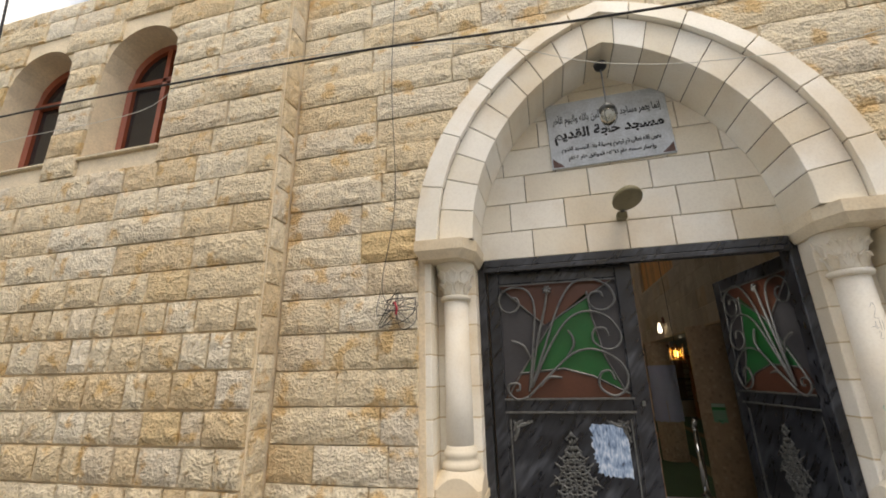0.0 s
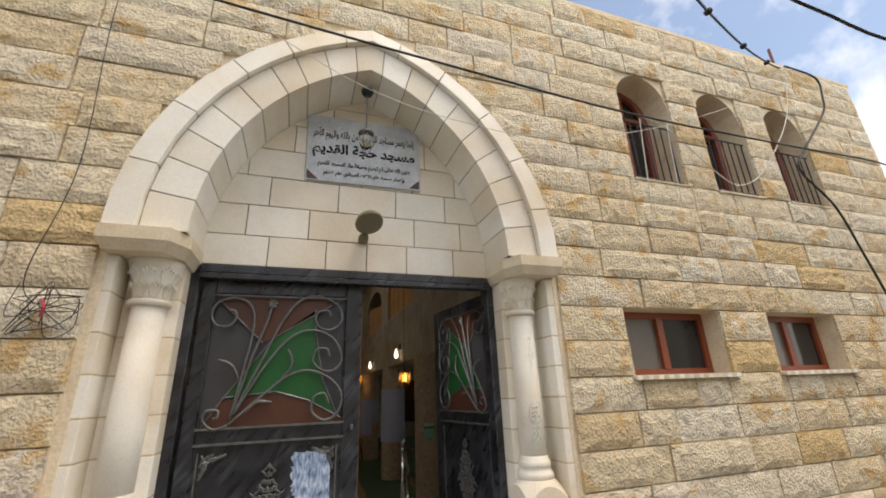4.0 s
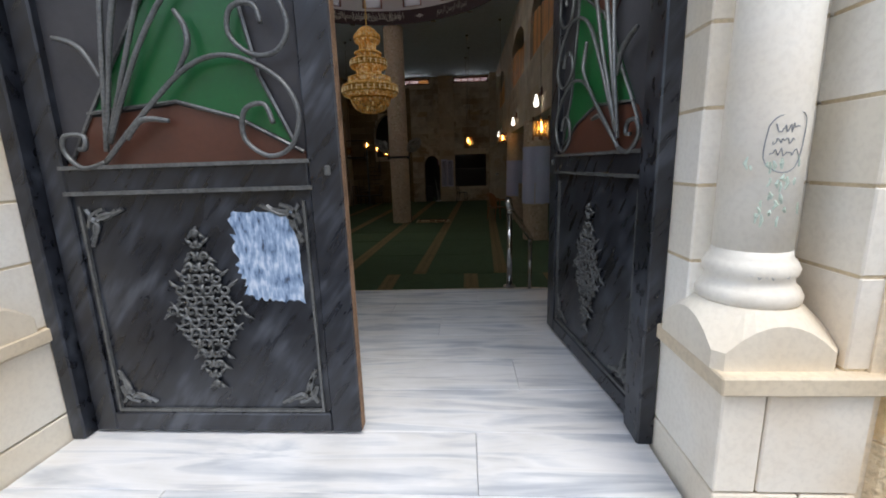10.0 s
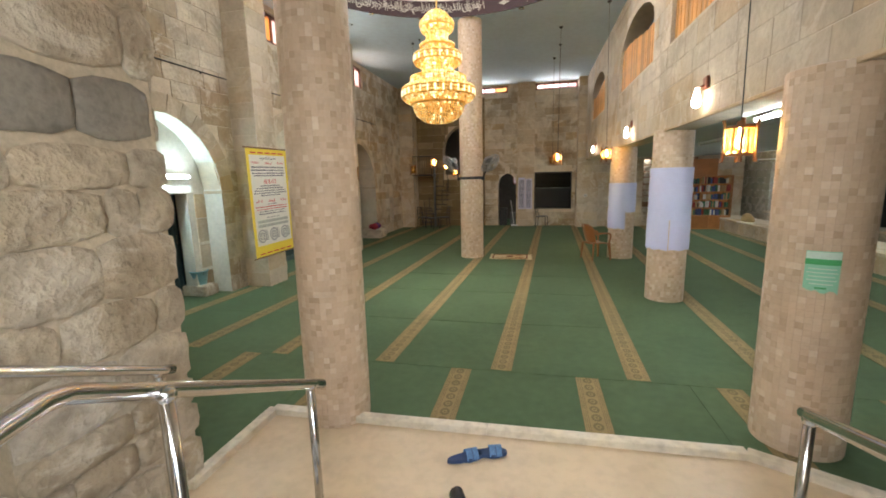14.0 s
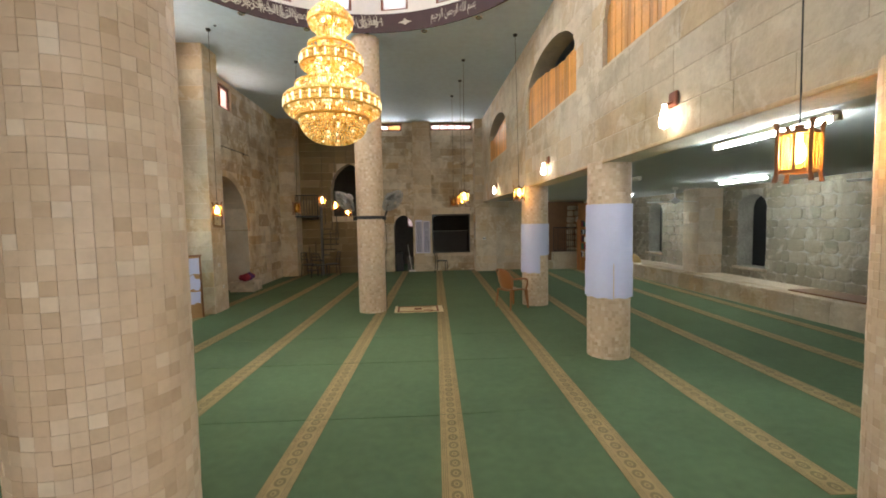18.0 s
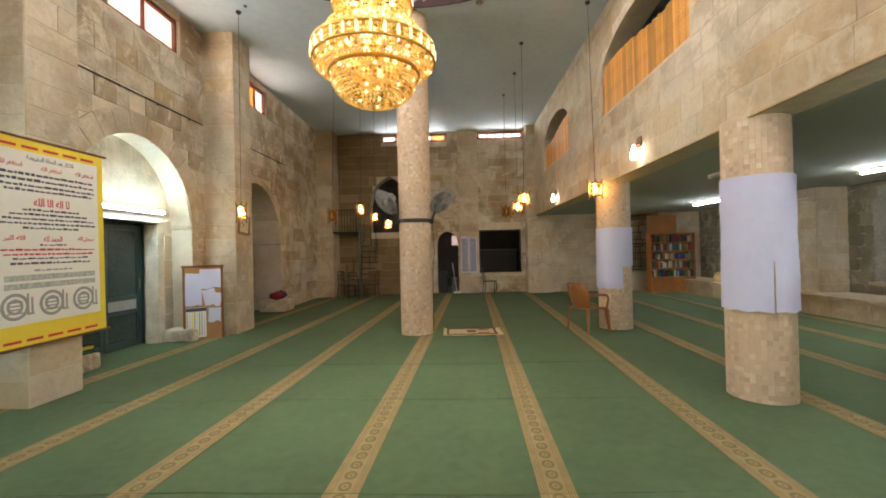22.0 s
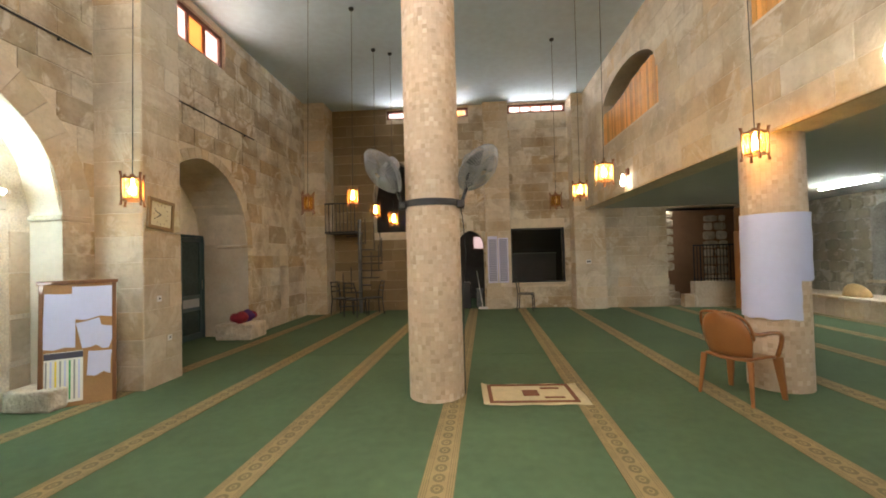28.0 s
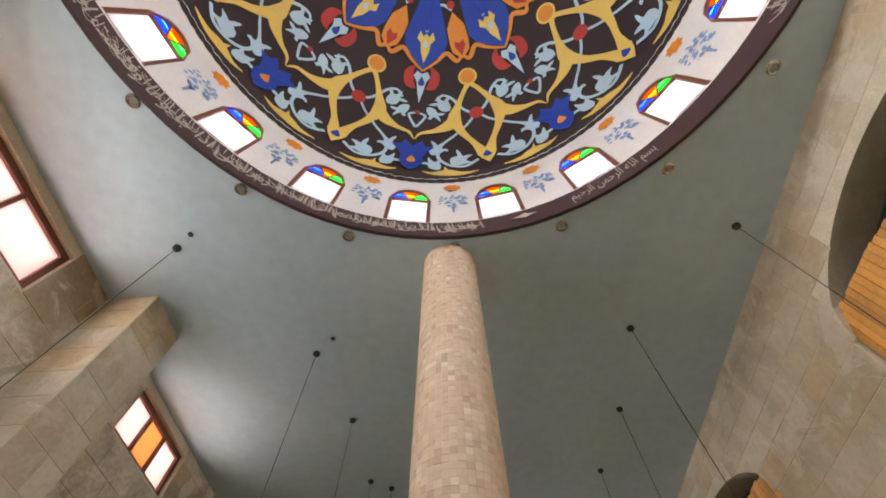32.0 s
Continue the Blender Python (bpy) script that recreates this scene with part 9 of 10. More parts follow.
# conduits along the west wall
for y0, y1, z in ((6.95, 11.82, 3.88), (12.45, 15.52, 3.92), (16.22, 19.2, 3.95)):
    ob = thing("conduit", "thin dark cable clipped along the west wall", "cable", Matrix.Translation((WEST + 0.025, 0, 0)), "wall cables")
    rod("cable", (0, y0, z), (0, y1, z + 0.03), 0.011, m_cord, ob, 6)
    for k in range(4):
        part("clip", boxes((-0.014, y0 + (y1 - y0) * (k + 0.5) / 4 - 0.006, z - 0.01, 0.006, y0 + (y1 - y0) * (k + 0.5) / 4 + 0.006, z + 0.03)), m_cord, ob)


# doors in the recesses
def glass_door(name, label, x, y0, y1, top, leaves):
    ob = thing(name, label, "door", Matrix.Translation((x, 0, 0.009)))
    ob["kind"] = "structure"
    part("door_frame", boxes((-0.03, y0, 0, 0.04, y0 + 0.05, top), (-0.03, y1 - 0.05, 0, 0.04, y1, top), (-0.03, y0 + 0.05, top - 0.05, 0.04, y1 - 0.05, top)), m_teal, ob)
    w = (y1 - y0 - 0.1) / leaves
    for k in range(leaves):
        a, b = y0 + 0.05 + w * k + 0.004, y0 + 0.05 + w * (k + 1) - 0.004
        leaf = part("leaf", boxes((-0.015, a, 0.005, 0.025, a + 0.07, top - 0.055), (-0.015, b - 0.07, 0.005, 0.025, b, top - 0.055), (-0.015, a + 0.07, 0.005, 0.025, b - 0.07, 0.12), (-0.015, a + 0.07, top - 0.13, 0.025, b - 0.07, top - 0.055), (-0.015, a + 0.07, 0.55, 0.025, b - 0.07, 0.62), (-0.015, a + 0.07, 0.78, 0.025, b - 0.07, 0.85)), m_teal, ob)
        part("pane", boxes((0.0, a + 0.07, 0.12, 0.008, b - 0.07, 0.55)), m_dim_glass, leaf)
        part("panel", boxes((0.0, a + 0.07, 0.62, 0.012, b - 0.07, 0.78)), m_grey_plastic, leaf)
        part("pane", boxes((0.0, a + 0.07, 0.85, 0.008, b - 0.07, top - 0.13)), m_dim_glass, leaf)
        rod("handle", (0.05, b - 0.035, 0.95), (0.05, b - 0.035, 1.12), 0.008, m_steel, leaf)
    return ob


glass_door("door_recess", "dark teal framed glass door in the first recess", -5.3, 9.6, 11.1, 1.86, 2)
glass_door("door_recess", "dark teal framed glass door in the second recess", -5.25, 13.3, 14.86, 2.05, 2)
glass_door("door_recess", "dark teal framed glass door in the third recess", -5.46, 17.5, 18.88, 2.0, 2)
ob = thing("open_door_leaf", "open door leaf with amber panes in the first recess", "door", Matrix.Translation((-5.24, 9.72, 0.009)) @ Matrix.Rotation(radians(8), 4, "Z") @ Matrix.Diagonal((0.8, 1, 0.96, 1)))
part("leaf_frame", boxes((0, -0.02, 0, 0.06, 0.02, 1.9), (0.54, -0.02, 0, 0.6, 0.02, 1.9), (0.06, -0.02, 0, 0.54, 0.02, 0.1), (0.06, -0.02, 1.82, 0.54, 0.02, 1.9), (0.06, -0.02, 0.8, 0.54, 0.02, 0.88)), m_teal, ob)
m_amber = plain("amber_pane", (0.55, 0.3, 0.04), 0.2)
part("pane", boxes((0.06, -0.005, 0.1, 0.54, 0.005, 0.8)), m_amber, ob)
part("pane", boxes((0.06, -0.005, 0.88, 0.54, 0.005, 1.82)), m_amber, ob)
for x, y, w, d, h in ((-4.98, 11.13, 0.5, 0.34, 0.2), (-4.75, 9.42, 0.42, 0.34, 0.24), (-4.78, 13.15, 0.4, 0.3, 0.22), (-4.62, 15.02, 0.5, 0.34, 0.22), (-4.6, 18.75, 0.7, 0.6, 0.3)):
    bm = soft_box(-w / 2, -d / 2, 0, w / 2, d / 2, h, 0.03, 2)
    tagged(part("stone_block", bm, m_old, m=Matrix.Translation((x, y, 0.008))), "rough limestone block at the foot of the arch", "stone block", "stone blocks")
ob = thing("bucket", "pale blue plastic bucket on the stone block", "bucket", Matrix.Translation((-4.98, 11.13, 0.208)))
bm = bmesh.new()
lathe(bm, [(0.11, 0), (0.15, 0.24), (0.16, 0.24), (0.16, 0.255), (0.14, 0.255), (0.1, 0.012), (0.001, 0.012)], 24)
m_blue_plastic = plain("pale_blue_plastic", (0.25, 0.5, 0.56), 0.35)
part("pail", bm, m_blue_plastic, ob, smooth=True)
bm = bmesh.new()
pipe(bm, [(0.155 * math.cos(t), 0.0 - 0.05, 0.24 - 0.1 * math.sin(t)) for t in [math.pi * k / 10 for k in range(11)]], 0.004, 5)
part("bail", bm, m_steel, ob, "wire handle")
ob = thing("cushions", "bundle of red and purple cushions on the stone ledge", "cushion", Matrix.Translation((-4.58, 18.8, 0.308)))
for k, (dx, dy, c) in enumerate(((0, -0.16, (0.22, 0.012, 0.025)), (0.02, 0.05, (0.07, 0.02, 0.12)), (-0.02, 0.2, (0.26, 0.015, 0.04)))):
    bm = bmesh.new()
    bmesh.ops.create_uvsphere(bm, u_segments=14, v_segments=9, radius=1)
    for v in bm.verts:
        v.co = Vector((v.co.x * 0.17, v.co.y * 0.16, v.co.z * 0.11 * (1 + 0.25 * math.sin(v.co.x * 5 + k)) + 0.1))
    part("cushion", bm, plain("cushion_cloth", c, 0.9, vary=0.4, scale=14), ob, smooth=True, m=Matrix.Translation((dx, dy, 0.0)))


# plastic chairs
def arm_chair(name, label, m, mat):
    """A moulded armchair on splayed legs, its front towards -y: a round-topped back runs on into the arms."""
    ob = thing(name, label, "chair", m, "plastic chairs")
    bm = bmesh.new()
    n, k = 10, 6
    grid = [[bm.verts.new((0.235 * (2 * i / n - 1) * (1 - 0.06 * j / k), -0.23 + 0.45 * j / k, 0.425 - 0.02 * math.sin(math.pi * i / n) * (j / k) - 0.03 * (1 if j == 0 else 0))) for i in range(n + 1)] for j in range(k + 1)]
    for p, q in zip(grid, grid[1:]):
        for i in range(n):
            bm.faces.new((p[i], p[i + 1], q[i + 1], q[i]))
    ext = bmesh.ops.extrude_face_region(bm, geom=bm.faces[:])
    bmesh.ops.translate(bm, vec=(0, 0, -0.02), verts=[e for e in ext["geom"] if isinstance(e, bmesh.types.BMVert)])
    part("seat", bm, mat, ob, smooth=True)
    bm = bmesh.new()
    k = 9
    rows_ = []
    for j in range(k + 1):
        g = j / k
        half = 0.25 * math.sqrt(max(0.02, 1 - max(0, (g - 0.35) / 0.65) ** 2.4)) if g > 0.35 else 0.215 + 0.1 * g
        rows_.append([bm.verts.new((half * (2 * i / n - 1), 0.21 + 0.13 * g - 0.07 * abs(2 * i / n - 1) ** 2, 0.43 + 0.44 * g)) for i in range(n + 1)])
    for p, q in zip(rows_, rows_[1:]):
        for i in range(n):
            bm.faces.new((p[i], p[i + 1], q[i + 1], q[i]))
    ext = bmesh.ops.extrude_face_region(bm, geom=bm.faces[:])
    bmesh.ops.translate(bm, vec=(0, 0.014, 0), verts=[e for e in ext["geom"] if isinstance(e, bmesh.types.BMVert)])
    part("backrest", bm, mat, ob, smooth=True)
    bm = bmesh.new()
    rim = [(s_ * x, y, z) for s_, pts in ((-1, ((0.235, 0.15, 0.6), (0.255, 0.2, 0.68), (0.225, 0.26, 0.79), (0.14, 0.32, 0.85))), (1, ((0.14, 0.32, 0.85), (0.225, 0.26, 0.79), (0.255, 0.2, 0.68), (0.235, 0.15, 0.6)))) for x, y, z in pts]
    pipe(bm, smooth_line(rim, 4), 0.014, 6)
    part("back_rim", bm, mat, ob, smooth=True)
    for s in (-1, 1):
        for y in (-0.2, 0.2):
            bm = bmesh.new()
            foot = [(s * 0.27, y * 1.28, 0), (s * 0.235, y * 1.08, 0.41)]
            wide = 0.045 if y < 0 else 0.03
            rings = []
            for (x, yy, z), w in zip(foot, (wide * 0.55, wide)):
                rings.append([bm.verts.new((x + dx * w, yy + dy * w, z)) for dx, dy in ((-1, -0.5), (1, -0.5), (1, 0.5), (-1, 0.5))])
            bm.faces.new(rings[0][::-1])
            bm.faces.new(rings[1])
            for i in range(4):
                bm.faces.new((rings[0][i], rings[0][(i + 1) % 4], rings[1][(i + 1) % 4], rings[1][i]))
            bmesh.ops.bevel(bm, geom=bm.edges[:], offset=0.006, segments=1, affect="EDGES")
            part("leg", bm, mat, ob)
        bm = bmesh.new()
        pipe(bm, smooth_line([(s * 0.235, -0.22, 0.41), (s * 0.27, -0.235, 0.56), (s * 0.275, -0.2, 0.635), (s * 0.272, -0.05, 0.655), (s * 0.262, 0.1, 0.65), (s * 0.245, 0.2, 0.67)], 4), 0.021, 6)
        part("armrest", bm, mat, ob, smooth=True)
    return ob


def frame_chair(label, m, mat):
    """An old slim chair with a slatted back, its front towards -y."""
    ob = thing("chair", label, "chair", m, "dark chairs")
    part("seat", soft_box(-0.2, -0.2, 0.42, 0.2, 0.2, 0.445, 0.008), mat, ob)
    for s in (-1, 1):
        rod("leg", (s * 0.18, -0.18, 0.42), (s * 0.2, -0.2, 0), 0.014, mat, ob, 6)
        bm = bmesh.new()
        pipe(bm, [(s * 0.2, 0.22, 0), (s * 0.18, 0.18, 0.43), (s * 0.17, 0.22, 0.7), (s * 0.12, 0.26, 0.86)], 0.014, 6)
        part("rear_leg", bm, mat, ob)
    for z, y in ((0.86, 0.26), (0.74, 0.235), (0.62, 0.21)):
        rod("back_slat", (-0.15, y, z), (0.15, y, z), 0.016, mat, ob, 6)
    return ob


FLOOR = 0.0125
arm_chair("armchair", "brown plastic armchair standing on the carpet beside the column", Matrix.Translation((2.48, 15.28, FLOOR)) @ Matrix.Rotation(radians(116), 4, "Z") @ Matrix.Diagonal((0.94, 0.94, 1.0, 1)), m_brown_plastic)
frame_chair("small dark chair against the end wall", Matrix.Translation((1.3, 22.05, FLOOR)) @ Matrix.Rotation(radians(75), 4, "Z"), m_black_plastic)
frame_chair("dark chair in the corner under the spiral stair", Matrix.Translation((-3.55, 21.75, FLOOR)) @ Matrix.Rotation(radians(70), 4, "Z"), m_black_plastic)
frame_chair("dark chair in the corner under the spiral stair", Matrix.Translation((-2.72, 21.8, FLOOR)) @ Matrix.Rotation(radians(-60), 4, "Z"), m_black_plastic)
frame_chair("dark chair in the corner under the spiral stair", Matrix.Translation((-3.1, 21.4, FLOOR)) @ Matrix.Rotation(radians(160), 4, "Z"), m_black_plastic)
dark_wood = plain("dark_brown_chair", (0.06, 0.028, 0.026), 0.35, vary=0.2, coat=0.2)
hc = thing("chair", "dark brown bentwood chair with a hoop back near the first arch", "chair", Matrix.Translation((-4.24, 8.86, FLOOR)) @ Matrix.Rotation(radians(-62), 4, "Z"), "dark chairs")
part("seat", soft_box(-0.22, -0.22, 0.43, 0.22, 0.21, 0.47, 0.016, 2), dark_wood, hc)
bm = bmesh.new()
pipe(bm, smooth_line([(-0.2, 0.24, 0), (-0.19, 0.19, 0.44), (-0.19, 0.23, 0.7), (-0.14, 0.27, 0.87), (0, 0.28, 0.93), (0.14, 0.27, 0.87), (0.19, 0.23, 0.7), (0.19, 0.19, 0.44), (0.2, 0.24, 0)], 5), 0.019, 7)
part("hoop", bm, dark_wood, hc, "bent wooden hoop back", smooth=True)
for s in (-1, 1):
    rod("leg", (s * 0.19, -0.18, 0.44), (s * 0.22, -0.22, 0), 0.018, dark_wood, hc, 7)
    rod("stretcher", (s * 0.205, -0.2, 0.2), (s * 0.195, 0.215, 0.2), 0.01, dark_wood, hc, 6)
rod("back_rail", (-0.185, 0.215, 0.58), (0.185, 0.215, 0.58), 0.014, dark_wood, hc, 6)

# spiral stair and little balcony in the corner
sp = thing("spiral_stair", "dark iron spiral stair with a small railed platform in the corner", "stair", Matrix.Translation((-3.14, 22.1, 0)))
bm = bmesh.new()
pipe(bm, [(0, 0, 0), (0, 0, 2.55)], 0.05, 12)
part("pole", bm, m_iron_worn, sp, "grey iron pole")
for k in range(11):
    a0 = radians(-160 + 27 * k)
    bm = bmesh.new()
    lo = []
    for z in (0.19 * (k + 1), 0.19 * (k + 1) + 0.025):
        lo.append([bm.verts.new((r * math.cos(a), r * math.sin(a) * 0.55, z)) for r, a in ((0.05, a0), (0.62, a0), (0.62, a0 + 0.45), (0.05, a0 + 0.45))])
    bm.faces.new(lo[0][::-1])
    bm.faces.new(lo[1])
    for i in range(4):
        bm.faces.new((lo[0][i], lo[0][(i + 1) % 4], lo[1][(i + 1) % 4], lo[1][i]))
    part("tread", bm, m_iron, sp, "dark iron tread")
    rod("baluster", (0.6 * math.cos(a0), 0.33 * math.sin(a0), 0.19 * (k + 1)), (0.6 * math.cos(a0), 0.33 * math.sin(a0), 0.19 * (k + 1) + 0.7), 0.012, m_iron, sp, 6)
part("platform", boxes((-0.85, -0.35, 2.17, -0.02, 0.42, 2.22)), m_iron, sp, "dark iron platform")
for k in range(9):
    rod("platform_baluster", (-0.83 + 0.1 * k, -0.34, 2.22), (-0.83 + 0.1 * k, -0.34, 2.95), 0.01, m_iron, sp, 6)
rod("platform_rail", (-0.85, -0.34, 2.96), (0.0, -0.34, 2.96), 0.018, m_iron, sp, 8)

# prayer mat
mat_ = thing("prayer_mat", "cream prayer mat with a brown pattern laid on the carpet", "mat", Matrix.Translation((0.45, 15.36, FLOOR)) @ Matrix.Rotation(radians(1), 4, "Z"))
bm = bmesh.new()
nx, ny = 16, 8
g = [[bm.verts.new((-0.52 + 1.04 * i / nx, -0.32 + 0.64 * j / ny, 0.004 + 0.004 * math.sin(i * 1.1 + j) * (1 if 0 < i < nx else 2) + (0.012 if i == 0 else 0))) for j in range(ny + 1)] for i in range(nx + 1)]
for i in range(nx):
    for j in range(ny):
        bm.faces.new((g[i][j], g[i + 1][j], g[i + 1][j + 1], g[i][j + 1]))
ext = bmesh.ops.extrude_face_region(bm, geom=bm.faces[:])
bmesh.ops.translate(bm, vec=(0, 0, 0.006), verts=[e for e in ext["geom"] if isinstance(e, bmesh.types.BMVert)])
part("rug", bm, plain("cream_rug", (0.6, 0.5, 0.3), 0.95, vary=0.15, scale=8), mat_, smooth=True)
m_rugbrown = plain("brown_rug", (0.2, 0.08, 0.04), 0.95)
for dims in ((-0.46, -0.28, 0.42, -0.24), (-0.46, 0.24, 0.42, 0.28), (-0.46, -0.24, -0.42, 0.24), (0.38, -0.24, 0.42, 0.24)):
    part("border", boxes((dims[0], dims[1], 0.012, dims[2], dims[3], 0.021)), m_rugbrown, mat_, "brown border")
part("arch_motif", boxes((-0.1, -0.08, 0.012, 0.06, 0.08, 0.021)), m_rugbrown, mat_, "brown motif")
part("arch_motif", boxes((0.1, -0.16, 0.012, 0.3, -0.13, 0.021)), m_rugbrown, mat_, "brown motif")
part("arch_motif", boxes((0.1, 0.13, 0.012, 0.3, 0.16, 0.021)), m_rugbrown, mat_, "brown motif")

# end wall: dark window, doorway, lists
m_dim = glass("dim_glass", (0.5, 0.5, 0.5), 0.04)
m_dim.node_tree.nodes["Principled BSDF"].inputs["IOR"].default_value = 1.12
ob = thing("window_dark", "dark glazed window in a black frame in the end wall", "window")
ob["kind"] = "structure"
h = tv_hole
REAR_X, REAR_Z = 0.20, 1.94
part("window_frame", boxes((h.a0, BACK + 0.05, h.z0, h.a1, BACK + 0.1, h.z0 + 0.05), (h.a0, BACK + 0.05, h.z1 - 0.05, h.a1, BACK + 0.1, h.z1), (h.a0, BACK + 0.05, h.z0 + 0.05, h.a0 + 0.05, BACK + 0.1, h.z1 - 0.05), (h.a1 - 0.05, BACK + 0.05, h.z0 + 0.05, h.a1, BACK + 0.1, h.z1 - 0.05)), m_black_plastic, ob)
part("pane", boxes((h.a0 + 0.05, BACK + 0.07, h.z0 + 0.05, h.a1 - 0.05, BACK + 0.078, h.z1 - 0.05)), m_dim, ob)
part("window_sill", soft_box(h.a0 - 0.05, BACK - 0.04, h.z0 - 0.05, h.a1 + 0.05, BACK + 0.049, h.z0 - 0.002, 0.006), m_pale, ob)
ob = thing("window_rear", "bright frosted window in the dim room behind", "window", Matrix.Translation((REAR_X, BACK + 2.92, REAR_Z)))
ob["kind"] = "structure"
part("window_frame", boxes((-0.25, -0.02, -0.25, 0.25, 0.03, -0.21), (-0.25, -0.02, 0.21, 0.25, 0.03, 0.25), (-0.25, -0.02, -0.21, -0.21, 0.03, 0.21), (0.21, -0.02, -0.21, 0.25, 0.03, 0.21)), m_frame, ob)
pane_object(boxes((-0.21, 0.0, -0.21, 0.21, 0.006, 0.21)), m_pane_hall, ob)
lamp("daylight_rear", "AREA", look((REAR_X, BACK + 2.965, REAR_Z), (REAR_X, BACK, REAR_Z - 0.2)), 0.2, DAY, 0.4, 0.4)
ob = thing("cabinet", "plain grey cabinet standing in the dim rear room", "cabinet", Matrix.Translation((1.75, BACK + 1.6, 0)))
part("body", soft_box(-0.75, -0.2, 0, 0.75, 0.2, 1.5, 0.01), m_grey_plastic, ob)
part("top", soft_box(-0.77, -0.22, 1.501, 0.77, 0.22, 1.53, 0.006), m_white_plastic, ob)
for s in (-0.37, 0.37):
    part("door", soft_box(s - 0.36, -0.216, 0.06, s + 0.36, -0.201, 1.46, 0.004), m_grey_plastic, ob)
ob = thing("wall_lists", "white printed name lists pasted on the pier", "paper", Matrix.Translation((0.32, 22.362, 0)))
for i in range(2):
    part("sheet", boxes((0.02 + 0.29 * i, 0, 0.72, 0.29 + 0.29 * i, 0.003, 2.0 - 0.05 * i)), m_paper, ob)
    for k in range(24):
        part("text_bar", boxes((0.05 + 0.29 * i, -0.0015, 0.78 + 0.048 * k, 0.26 + 0.29 * i, -0.0002, 0.803 + 0.048 * k)), m_ink, ob)
for i, (x, y, w, hh, c) in enumerate(((-0.3, 22.75, 0.3, 0.7, m_black_plastic), (0.1, 22.8, 0.2, 0.5, m_iron_worn))):
    b = thing("box", "dark box standing in the arched doorway", "box", Matrix.Translation((x, y, 0.01)))
    part("body", soft_box(-w / 2, -0.14, 0, w / 2, 0.14, hh, 0.02), c, b)
    part("lid", soft_box(-w / 2 - 0.01, -0.15, hh, w / 2 + 0.01, 0.15, hh + 0.03, 0.008), c, b)
ob = thing("broom", "broom leaning in the arched doorway", "broom", Matrix.Translation((0.05, 22.42, 0.012)))
rod("handle", (0.12, 0, 0.05), (-0.02, 0.1, 1.05), 0.012, m_white_plastic, ob)
part("head", soft_box(0.0, -0.06, 0, 0.26, 0.05, 0.06, 0.01), m_white_plastic, ob)
ob = thing("light_switch", "small white double switch on the corner pier", "switch", Matrix.Translation((2.95, 22.032, 1.25)))
part("plate", soft_box(-0.06, 0, -0.05, 0.06, 0.012, 0.05, 0.004), m_white_plastic, ob)
for s in (-1, 1):
    part("rocker", boxes((s * 0.026 - 0.018, -0.006, -0.025, s * 0.026 + 0.018, -0.0005, 0.025)), m_black_plastic, ob)

# bookcase at the end of the aisle
# wood darkened in colour to stand in for the dim aisle end
m_wood_dim = plain("brown_shelf_wood", (0.4, 0.16, 0.045), 0.5, vary=0.25, scale=4, obj_rand=0.4)
bc = thing("bookcase", "brown wooden bookcase with open shelves half full of books", "bookcase", Matrix.Translation((6.42, 21.4, 0.009)))
for dims in ((0, 0, 0, 0.03, 0.32, 1.9), (1.37, 0, 0, 1.4, 0.32, 1.9), (0.03, 0.3, 0, 1.37, 0.32, 1.9), (0.03, 0, 1.87, 1.37, 0.3, 1.9), (0.03, 0, 0, 1.37, 0.3, 0.5)):
    part("panel", boxes(dims), m_wood_dim, bc)
for k in range(4):
    part("shelf", boxes((0.03, 0.01, 0.76 + 0.28 * k, 1.37, 0.3, 0.78 + 0.28 * k)), m_wood_dim, bc)
for s in (0.04, 0.71):
    part("cupboard_door", soft_box(s, -0.018, 0.04, s + 0.65, -0.001, 0.49, 0.004), m_wood_dim, bc)
part("tall_back", boxes((0.05, 0.33, 0, 1.0, 0.36, 2.5)), m_wood_dim, bc, "tall wooden board behind")
rnd = random.Random(9)
inks = [plain("book_cloth_" + n, c, 0.6) for n, c in (("red", (0.3, 0.04, 0.03)), ("green", (0.05, 0.16, 0.08)), ("blue", (0.06, 0.1, 0.26)), ("tan", (0.45, 0.3, 0.14)), ("white", (0.6, 0.58, 0.52)), ("black", (0.03, 0.03, 0.03)))]
for k in range(5):
    z = 0.502 if k == 0 else 0.782 + 0.28 * (k - 1)
    x = 0.05
    while x < 1.3:
        w, hh = rnd.uniform(0.03, 0.07), rnd.uniform(0.16, 0.23)
        if rnd.random() < 0.72:
            tagged(part("book", soft_box(0, 0, 0, w - 0.003, 0.2, hh, 0.003), inks[rnd.randrange(6)], m=Matrix.Translation((6.42 + x, 21.42 + rnd.uniform(0, 0.03), z + 0.0095))), "old book standing on the bookcase shelf", "book", "books")
        x += w

# stair with stone parapet at the end of the aisle
st = thing("aisle_stair", "stone stair with a low parapet at the end of the aisle", "stair")
st["kind"] = "structure"
for k in range(6):
    part("step", soft_box(5.1, 22.5 + 0.28 * k, 0, 5.6, BACK + 2.9, 0.17 * (k + 1), 0.006), m_old, st)
part("parapet", soft_box(5.62, 22.06, 0, 6.64, 22.28, 0.66, 0.01), m_pale, st, "pale stone parapet")
part("parapet_foot", soft_box(5.36, 22.07, 0, 5.615, 22.27, 0.34, 0.01), m_pale, st)
rl = thing("railing", "dark iron railing on the stone parapet", "railing", Matrix.Translation((5.66, 22.17, 0.66)))
